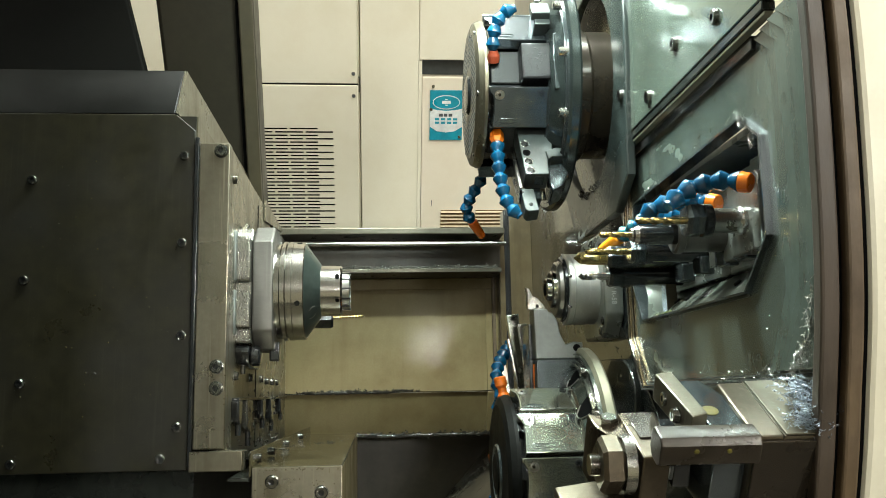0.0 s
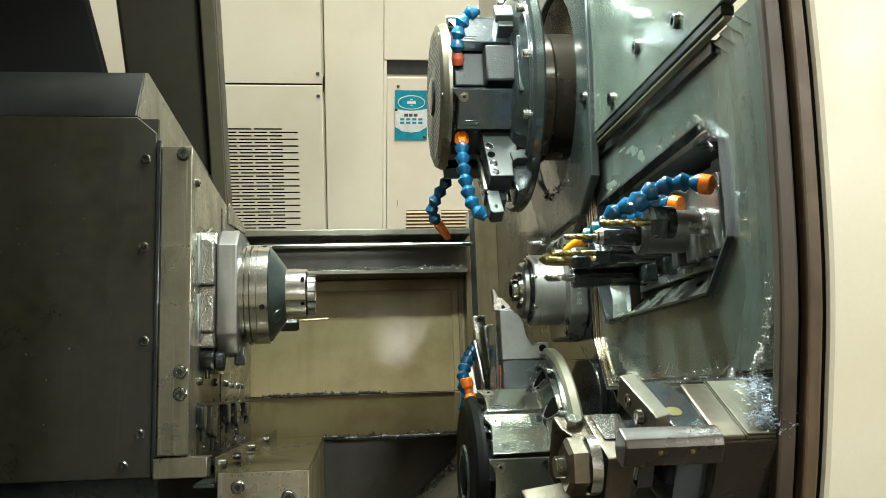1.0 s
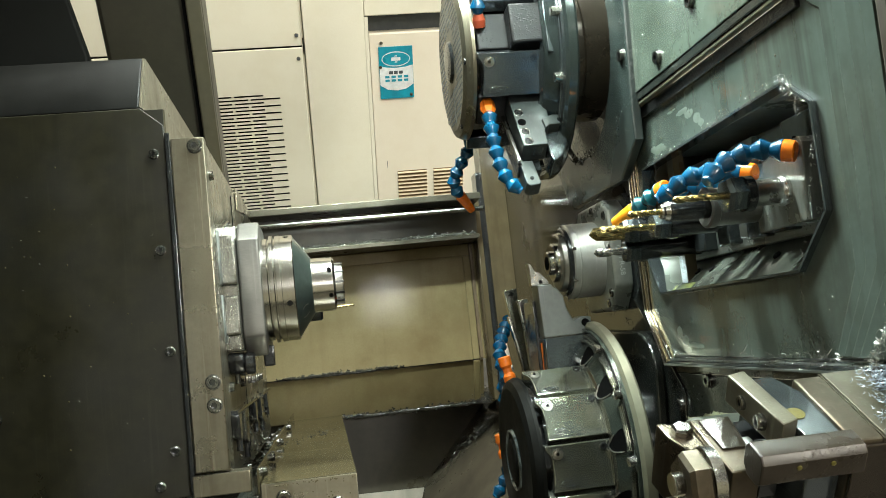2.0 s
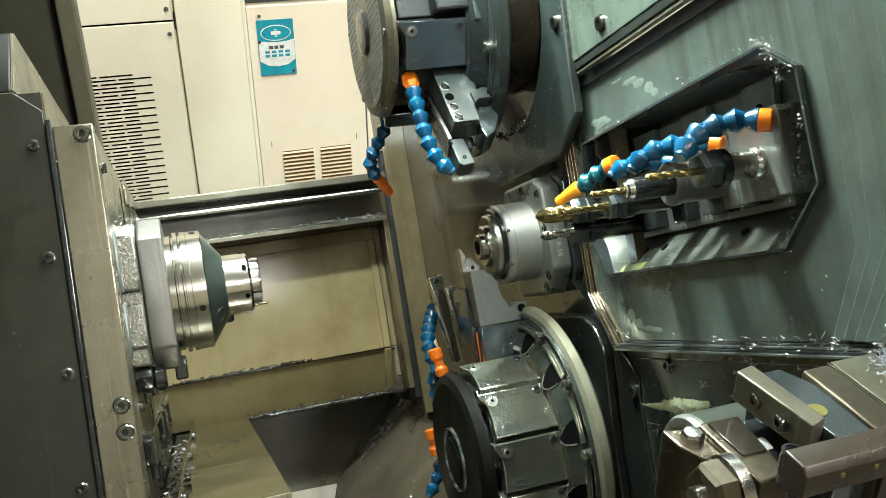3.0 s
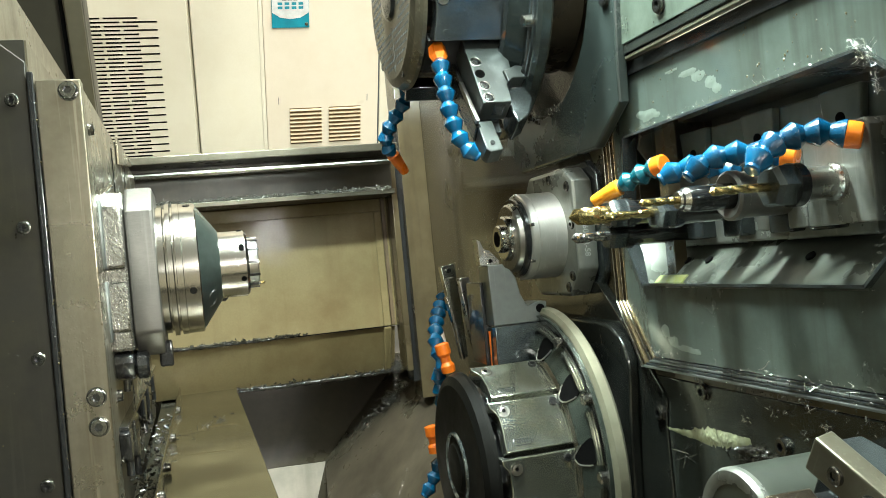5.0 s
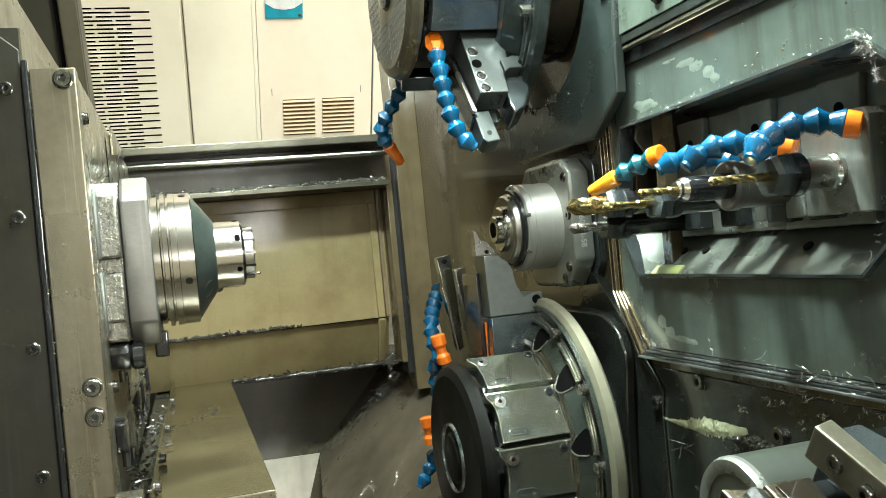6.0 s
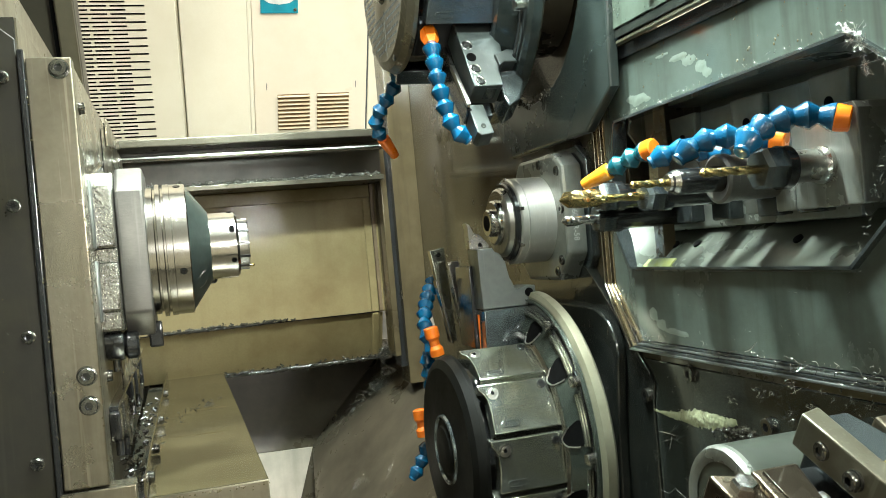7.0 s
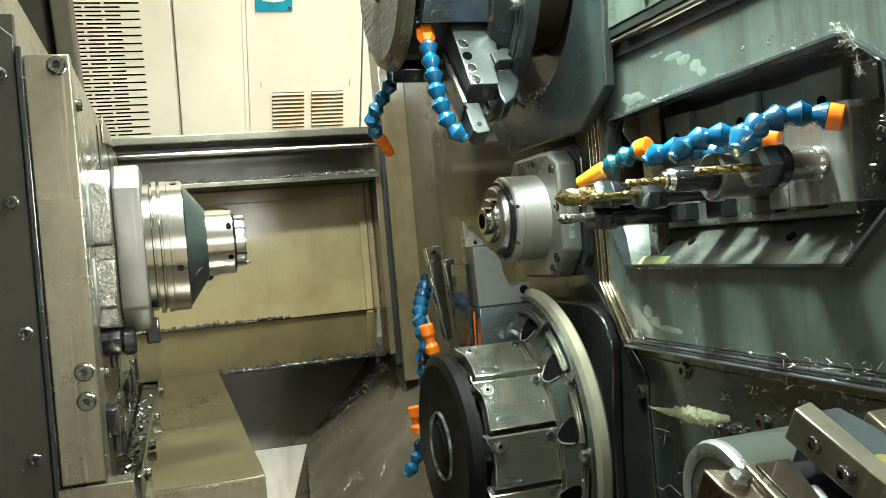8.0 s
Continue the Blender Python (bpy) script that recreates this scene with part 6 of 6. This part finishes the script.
swarf("swarf", 5, on_segment((0.3205, 0.992, 1.339), (0.3205, 0.975, 1.354), (0.0003, 0.002, 0.006), LEFTWARD), "long thin chips stuck on the dark lower sheet", CHIP, (0.010, 0.022), (0.0002, 0.0004), 0.5)
swarf("swarf", 4, on_segment((0.3205, 1.006, 1.297), (0.3205, 0.95, 1.31), (0.0003, 0.006, 0.006), LEFTWARD), "long thin chips stuck low on the dark sheet", CHIP, (0.010, 0.022), (0.0002, 0.0004), 0.5)
swarf("swarf", 14, on_segment((0.319, 0.821, 1.430), (0.319, 0.807, 1.417), (0.001, 0.0008, 0.0008), LEFTWARD), "thin strand of swarf hanging from the cover's edge", CHIP, (0.003, 0.008), (0.0002, 0.00035), 1.2)
swarf("swarf", 70, on_many(
    on_segment((0.3155, 0.92, 1.4355), (0.3155, 0.62, 1.4335), (0.001, 0.01, 0.004), (-0.7, 0, 0.7)),
    on_segment((0.3145, 0.78, 1.432), (0.3145, 0.64, 1.428), (0.001, 0.01, 0.004), (-0.7, 0, 0.5))), "longer bright curls caught on the cover's lower edges", CHIP, (0.004, 0.013), (0.00015, 0.00035), 1.3)
STRANDS = [((0.3195, 0.8160, 1.4310), (0.3190, 0.8090, 1.4230), (0.3185, 0.8050, 1.4140)), ((0.3190, 0.7990, 1.4190), (0.3182, 0.8040, 1.4165), (0.3188, 0.8090, 1.4140)), ((0.3160, 0.8560, 1.4400), (0.3155, 0.8480, 1.4425), (0.3160, 0.8420, 1.4480))]
for line in STRANDS:
    solid("swarf_strand", tube(spline(line, 6), 0.00035, 5), CHIP, "long thin curl of bright swarf hanging from the cover's edge", "swarf", "swarf strands", at=line[0])
swarf("swarf", 45, on_segment((0.3170, 1.012, 1.441), (0.3170, 1.000, 1.4395), (0.0015, 0.004, 0.003), (-0.8, 0, 0.6)), "tuft of bright chips in the cover's lower corner", CHIP, (0.0015, 0.005), (0.00012, 0.0003), 1.5)
swarf("swarf", 70, on_segment((0.3120, 0.722, 1.650), (0.3115, 0.708, 1.642), (0.001, 0.004, 0.003), LEFTWARD), "bright tuft of swarf on the cut-out's upper corner", CHIP, (0.0015, 0.0055), (0.0001, 0.00022), 1.6)
swarf("swarf", 90, on_many(
    on_segment((0.3000, 1.192, 1.6885), (0.3000, 1.125, 1.694), (0.0006, 0.003, 0.003), LEFTWARD),
    on_segment((0.3000, 1.235, 1.702), (0.3000, 1.192, 1.6885), (0.0006, 0.003, 0.003), LEFTWARD)), "black oily residue along the round opening's lower edge", SLUDGE, (0.002, 0.005), (0.0004, 0.0010), 1.6)
swarf("swarf", 30, on_segment((0.2990, 1.16, 1.690), (0.2990, 1.128, 1.694), (0.0005, 0.003, 0.002), LEFTWARD), "bright chips in the residue below the turret's neck", CHIP, (0.002, 0.005), (0.0002, 0.0004), 1.6)
swarf("swarf", 900, on_many(
    on_segment((0.296, 0.602, 1.411), (0.303, 0.640, 1.431), (0.007, 0.006, 0.003), (-0.2, -0.5, 0.85)),
    on_segment((0.290, 0.612, 1.409), (0.300, 0.600, 1.400), (0.006, 0.004, 0.003), (-0.2, -0.5, 0.85))), "nest of bluish bright swarf beside the gripper", NESTCHIP, (0.0020, 0.0055), (0.00015, 0.0004), 1.6)
swarf("swarf", 240, on_many(
    on_segment((0.308, 0.655, 1.428), (0.3085, 0.626, 1.460), (0.002, 0.0035, 0.003), LEFTWARD),
    on_segment((0.3085, 0.626, 1.460), (0.3085, 0.612, 1.497), (0.0015, 0.0025, 0.003), LEFTWARD)), "fluffy strand of bright swarf hanging on the cover", CHIP, (0.003, 0.010), (0.00012, 0.0003), 1.5)
swarf("swarf", 40, on_segment((0.314, 0.712, 1.646), (0.319, 0.714, 1.622), (0.001, 0.0012, 0.003), LEFTWARD), "strands of swarf hanging in the cut-out", CHIP, (0.003, 0.007), (0.0001, 0.0002), 1.4)
swarf("swarf", 850, on_segment((-0.22, 1.776, 1.6735), (0.255, 1.774, 1.6735), (0.0, 0.008, 0.0020), UPWARD), "wet bright chips lying on the rear ledge", CHIP, (0.002, 0.006), (0.0005, 0.0012), 1.4)
swarf("swarf", 260, on_many(
    on_segment((-0.15, 1.856, 1.431), (0.10, 1.857, 1.431), (0.0, 0.003, 0.001), UPWARD),
    on_segment((-0.03, 1.896, 1.343), (0.262, 1.896, 1.343), (0.0, 0.002, 0.0025), UPWARD)), "black oily chips along the rear panel's foot", SLUDGE, (0.003, 0.011), (0.0005, 0.0018), 1.6)
swarf("swarf", 130, on_many(
    on_segment((0.278, 1.90, 1.345), (0.24, 1.897, 1.345), (0.006, 0.003, 0.005), UPWARD),
    on_segment((0.283, 1.93, 1.312), (0.20, 1.98, 1.228), (0.006, 0.012, 0.005), UPWARD)), "chips clinging along the chute's corner", CHIP, (0.003, 0.012), (0.0002, 0.0007))
swarf("swarf", 60, on_segment((-0.145, 1.12, 1.352), (-0.137, 1.6, 1.352), (0.006, 0.03, 0.001), UPWARD), "black residue beside the chip tray", SLUDGE, (0.003, 0.009), (0.0006, 0.0016))


swarf("swarf", 420, on_many(
    on_segment((0.240, 1.896, 1.346), (0.272, 1.895, 1.350), (0.006, 0.003, 0.005), UPWARD),
    on_segment((0.262, 1.893, 1.346), (0.280, 1.890, 1.360), (0.006, 0.004, 0.007), UPWARD),
    on_segment((0.283, 1.93, 1.312), (0.25, 1.95, 1.279), (0.006, 0.010, 0.005), UPWARD)), "tangled dull swarf in the corner above the chute", SWARFGREY, (0.004, 0.018), (0.0002, 0.0006), 1.6)
swarf("swarf", 190, on_many(
    on_segment((0.286, 1.925, 1.314), (0.194, 1.983, 1.223), (0.006, 0.010, 0.005), (-0.73, -0.16, 0.66)),
    on_segment((0.272, 1.933, 1.300), (0.235, 1.955, 1.262), (0.010, 0.012, 0.007), (-0.73, -0.16, 0.66))), "trail of dull swarf down the chute plate", SWARFGREY, (0.004, 0.014), (0.00015, 0.0004), 1.4)
swarf("swarf", 90, on_segment((0.162, 1.775, 1.136), (0.19, 1.745, 1.158), (0.006, 0.012, 0.004), (-0.73, -0.16, 0.66)), "tangle of thin bright swarf on the chute plate", CHIP, (0.005, 0.016), (0.00012, 0.0003), 1.6)
swarf("swarf", 60, on_segment((0.231, 1.724, 1.200), (0.196, 1.669, 1.148), (0.0015, 0.003, 0.0012), (-0.73, -0.16, 0.66)), "long thin curl of bright swarf on the chute plate", CHIP, (0.003, 0.009), (0.00015, 0.0003), 1.8)
swarf("swarf", 36, on_segment((-0.11, 1.46, 1.3485), (-0.05, 1.62, 1.3485), (0.008, 0.012, 0.0003), (0, 0, 1)), "short dark chips lying on the chip tray", SLUDGE, (0.002, 0.007), (0.0002, 0.0005))
swarf("swarf", 140, on_many(
    on_segment((-0.155, 1.10, 1.40), (-0.150, 1.5, 1.40), (0.002, 0.03, 0.018), (1, 0, 0)),
    on_segment((-0.15, 1.10, 1.352), (-0.14, 1.45, 1.36), (0.006, 0.03, 0.006), UPWARD)), "black oily residue clinging below the headstock", SLUDGE, (0.003, 0.007), (0.0005, 0.0014), 1.4)
swarf("swarf", 160, on_many(
    on_rect((0.3178, 0.70, 1.44), (0.3178, 1.0, 1.50), LEFTWARD),
    on_rect((0.3058, 0.62, 1.74), (0.3058, 0.97, 1.98), LEFTWARD),
    on_rect((0.2998, 1.0, 1.68), (0.2998, 1.25, 1.80), LEFTWARD),
    on_rect((-0.59, 1.0525, 1.36), (-0.205, 1.0525, 1.73), (0, -1, 0))), "tiny bright specks stuck on the oily sheets", CHIP, (0.0008, 0.0022), (0.0001, 0.00026))


def residue(name, pts, r, label, mat, flat=1.0):
    """A lumpy flattened smear along a polyline."""
    k = bmesh.new()
    line = spline(pts, 34)
    prev, seg = None, 8
    for i, p in enumerate(line):
        a, c = line[max(0, i - 1)], line[min(len(line) - 1, i + 1)]
        m = along(a, c)
        m.translation = p + Vector([random.gauss(0, r * 0.10) for _ in range(3)])
        edge = min(1.0, 5.0 * min(i, len(line) - 1 - i) / len(line) + 0.12)
        ring = []
        for j in range(seg):
            q = r * edge * random.uniform(0.75, 1.1)
            ring.append(k.verts.new(m @ Vector((0, q * math.cos(2 * math.pi * j / seg), q * math.sin(2 * math.pi * j / seg)))))
        if prev:
            for j in range(seg):
                k.faces.new((prev[j], prev[(j + 1) % seg], ring[(j + 1) % seg], ring[j]))
        prev = ring
    for v in k.verts:
        v.co.x = pts[0][0] + (v.co.x - pts[0][0]) * flat
    solid(name, k, mat, label, "residue", kind="stuff", sharp=70)


def film_blob(name, blobs, m, label, mat, step=0.0009, cut=0.35, rough=0.3):
    """A lumpy film on a surface: rounded heaps (u, v, radius u, radius v, height) run together, laid out by m (u, v, outward)."""
    us = [b[0] + k * b[2] for b in blobs for k in (-1.6, 1.6)]
    vs = [b[1] + k * b[3] for b in blobs for k in (-1.6, 1.6)]
    nu, nv = int((max(us) - min(us)) / step) + 2, int((max(vs) - min(vs)) / step) + 2
    top = max(b[4] for b in blobs)

    def height(u, v):
        h = sum(b[4] * math.exp(-((u - b[0]) / b[2]) ** 2 - ((v - b[1]) / b[3]) ** 2) for b in blobs)
        return h * (1 + rough * noise.noise(Vector((u * 260, v * 260, 1.3)))) + top * 0.5 * rough * noise.noise(Vector((u * 420, v * 420, 4.1))) - cut * top

    k = bmesh.new()
    grid = {}
    hs = {(i, j): height(min(us) + i * step, min(vs) + j * step) for i in range(nu + 1) for j in range(nv + 1)}

    def vert(i, j):
        if (i, j) not in grid:
            grid[i, j] = k.verts.new(m @ Vector((min(us) + i * step, min(vs) + j * step, max(hs[i, j], -0.00015))))
        return grid[i, j]

    for i in range(nu):
        for j in range(nv):
            if max(hs[i, j], hs[i + 1, j], hs[i, j + 1], hs[i + 1, j + 1]) > 0:
                k.faces.new((vert(i, j), vert(i + 1, j), vert(i + 1, j + 1), vert(i, j + 1)))
    return solid(name, k, mat, label, "residue", kind="stuff", sharp=70)


def on_side(x):
    """Film coordinates on a sheet facing the headstock: u along y, v along z."""
    return Matrix(((0, 0, -1, x), (1, 0, 0, 0), (0, 1, 0, 0), (0, 0, 0, 1)))


def on_top(z):
    return Matrix.Translation((0, 0, z))


def oil_drops(n, place, label, r=(0.0003, 0.0010)):
    """Low oil drops on a sheet, joined into one mesh."""
    k = bmesh.new()
    for _ in range(n):
        p, nrm = place()
        nrm = Vector(nrm).normalized()
        m = along(p, Vector(p) + nrm)
        a, hgt = random.uniform(*r), random.uniform(0.35, 0.6)
        rings = [[k.verts.new(m @ Vector((a * hgt * h, a * w * math.cos(j * math.pi / 4), a * w * math.sin(j * math.pi / 4)))) for j in range(8)] for h, w in ((0, 1), (0.6, 0.85), (0.95, 0.4))]
        for p0, q0 in zip(rings, rings[1:]):
            for j in range(8):
                k.faces.new((p0[j], p0[(j + 1) % 8], q0[(j + 1) % 8], q0[j]))
        k.faces.new(rings[-1])
    return solid("oil_drops", k, OILDROP, label, "oil drops", kind="stuff", sharp=70)


film_blob("grease_smear", [(u, v, a, b, 0.5 * h) for u, v, a, b, h in ((1.008, 1.3706, 0.008, 0.0012, 0.0012), (0.994, 1.3705, 0.010, 0.0018, 0.0016), (0.976, 1.3708, 0.012, 0.0032, 0.0022), (0.955, 1.3730, 0.011, 0.0052, 0.0030), (0.938, 1.3742, 0.010, 0.0062, 0.0034), (0.920, 1.3755, 0.010, 0.0060, 0.0030), (0.902, 1.3770, 0.009, 0.0052, 0.0026), (0.888, 1.3792, 0.006, 0.0036, 0.0020))], on_side(0.3219), "pale yellow-green grease smeared on the lower sheet", GREASE, 0.0008, 0.3, 0.45)
film_blob("sludge", [(0.897, 1.3712, 0.008, 0.0035, 0.0050), (0.882, 1.3725, 0.009, 0.0050, 0.0060), (0.866, 1.3722, 0.010, 0.0058, 0.0065), (0.850, 1.3712, 0.008, 0.0040, 0.0045), (0.838, 1.374, 0.005, 0.003, 0.003)], on_side(0.3219), "lump of black sludge on the lower sheet", SLUDGE, rough=0.6)
film_blob("coolant_film", [(0.998, 1.6585, 0.006, 0.0028, 0.0004), (0.987, 1.6550, 0.008, 0.0040, 0.0004), (0.977, 1.6565, 0.007, 0.0030, 0.0004), (0.968, 1.6535, 0.005, 0.0020, 0.0003)], on_side(0.3178), "dried pale coolant film on the sliding cover", COOLANTFILM)
film_blob("coolant_film", [(0.940, 1.6850, 0.010, 0.0010, 0.0003), (0.915, 1.6780, 0.012, 0.0022, 0.0004), (0.900, 1.6720, 0.009, 0.0032, 0.0004), (0.884, 1.6640, 0.007, 0.0040, 0.0004), (0.876, 1.6575, 0.005, 0.0030, 0.0004)], on_side(0.3178), "dried pale coolant film on the sliding cover", COOLANTFILM)
film_blob("coolant_film", [(0.990, 1.462, 0.006, 0.005, 0.0003), (0.978, 1.453, 0.007, 0.004, 0.0003), (0.960, 1.448, 0.010, 0.0022, 0.0003), (0.944, 1.4465, 0.008, 0.0018, 0.0003)], on_side(0.3178), "dried pale coolant film low on the sliding cover", COOLANTFILM)
film_blob("oil_stain", [(-0.112, 1.490, 0.010, 0.012, 0.0003), (-0.095, 1.500, 0.012, 0.010, 0.0003), (-0.080, 1.512, 0.010, 0.012, 0.0004), (-0.063, 1.515, 0.012, 0.008, 0.0003), (-0.050, 1.514, 0.007, 0.009, 0.0003)], on_top(1.3481), "dark streak of oil across the chip tray", TRAYSTAIN, 0.0014)
film_blob("oil_stain", [(-0.121, 1.345, 0.008, 0.007, 0.0003), (-0.100, 1.338, 0.014, 0.006, 0.0003), (-0.075, 1.335, 0.013, 0.005, 0.0003), (-0.058, 1.335, 0.008, 0.004, 0.0002)], on_top(1.3481), "thin dark streak of oil on the chip tray", TRAYSTAIN, 0.0014)
film_blob("sludge", [(-0.064, 1.560, 0.005, 0.012, 0.0022), (-0.070, 1.545, 0.004, 0.008, 0.0016)], on_top(1.3481), "lump of oily chips on the chip tray", SLUDGE, rough=0.7)
oil_drops(60, on_many(
    on_segment((-0.1585, 1.0492, 1.375), (-0.1585, 1.0492, 1.718), (0.0004, 0.0002, 0.002), (0.3, -1, 0)),
    on_segment((-0.1935, 1.0495, 1.375), (-0.1935, 1.0495, 1.718), (0.0005, 0.0002, 0.002), (0, -1, 0))), "small oil drops on the headstock's end plate")
oil_drops(70, on_many(
    on_segment((-0.128, 1.0779, 1.344), (-0.032, 1.0779, 1.344), (0.002, 0.0001, 0.0008), (0, -1, 0.2)),
    on_rect((-0.128, 1.0779, 1.29), (-0.034, 1.0779, 1.345), (0, -1, 0))), "small oil drops on the chip tray's front")
oil_drops(90, on_many(
    on_rect((0.3059, 0.70, 1.74), (0.3059, 0.98, 1.95), LEFTWARD),
    on_rect((0.3179, 0.70, 1.655), (0.3179, 1.03, 1.70), LEFTWARD)), "small oil drops on the green sheets", (0.0004, 0.0012))
oil_drops(60, on_rect((-0.56, 1.0529, 1.36), (-0.21, 1.0529, 1.72), (0, -1, 0)), "small oil drops on the black headstock sheet", (0.0004, 0.0010))
swarf("swarf", 110, on_segment((0.3195, 0.905, 1.363), (0.3195, 0.85, 1.369), (0.0008, 0.008, 0.004), LEFTWARD), "dark chips in the sludge on the lower sheet", SLUDGE, (0.0015, 0.004), (0.0004, 0.0010))
residue("sludge", [(-0.03, 1.898, 1.341), (0.1, 1.898, 1.341), (0.265, 1.897, 1.342)], 0.0045, "ridge of black sludge along the chute's top", SLUDGE)
residue("sludge", [(-0.16, 1.859, 1.430), (-0.02, 1.859, 1.430), (0.06, 1.859, 1.430)], 0.0028, "thin ridge of black sludge on the rear panel", SLUDGE)

# dark post and hood at the rear opening's side (it stands plumb)
solid("wall_post", prism([(-0.345, 0.9), (-0.197, 0.9), (-0.197, 2.6), (-0.40, 2.6)], "y", 1.72, 1.80, 0.008), POSTBROWN, "dark plumb door post", "post", kind="structure", at=(-0.27, 1.76, 0.9), m=HALL)
solid("trim_post_edge", box(-0.222, -0.1975, 1.708, 1.718, 0.9, 2.6, 0.003), POSTEDGE, "lighter brown edge strip of the door post", "trim", kind="structure", at=(-0.21, 1.71, 0.9), m=HALL)
solid("trim_post_gap", box(-0.2275, -0.2225, 1.714, 1.7195, 0.9, 2.6, 0), BLACKRUB, "dark gap beside the post's edge strip", "trim", kind="structure", at=(-0.225, 1.71, 0.9), m=HALL)
structure_part("wall_hood", prism([(-0.62, 1.828), (-0.345, 1.828), (-0.362, 1.957), (-0.396, 2.083), (-0.45, 2.3), (-0.62, 2.3)], "y", 1.44, 1.47, 0.004), HOODBLACK, "black hood sheet", (-0.5, 1.45, 1.828))
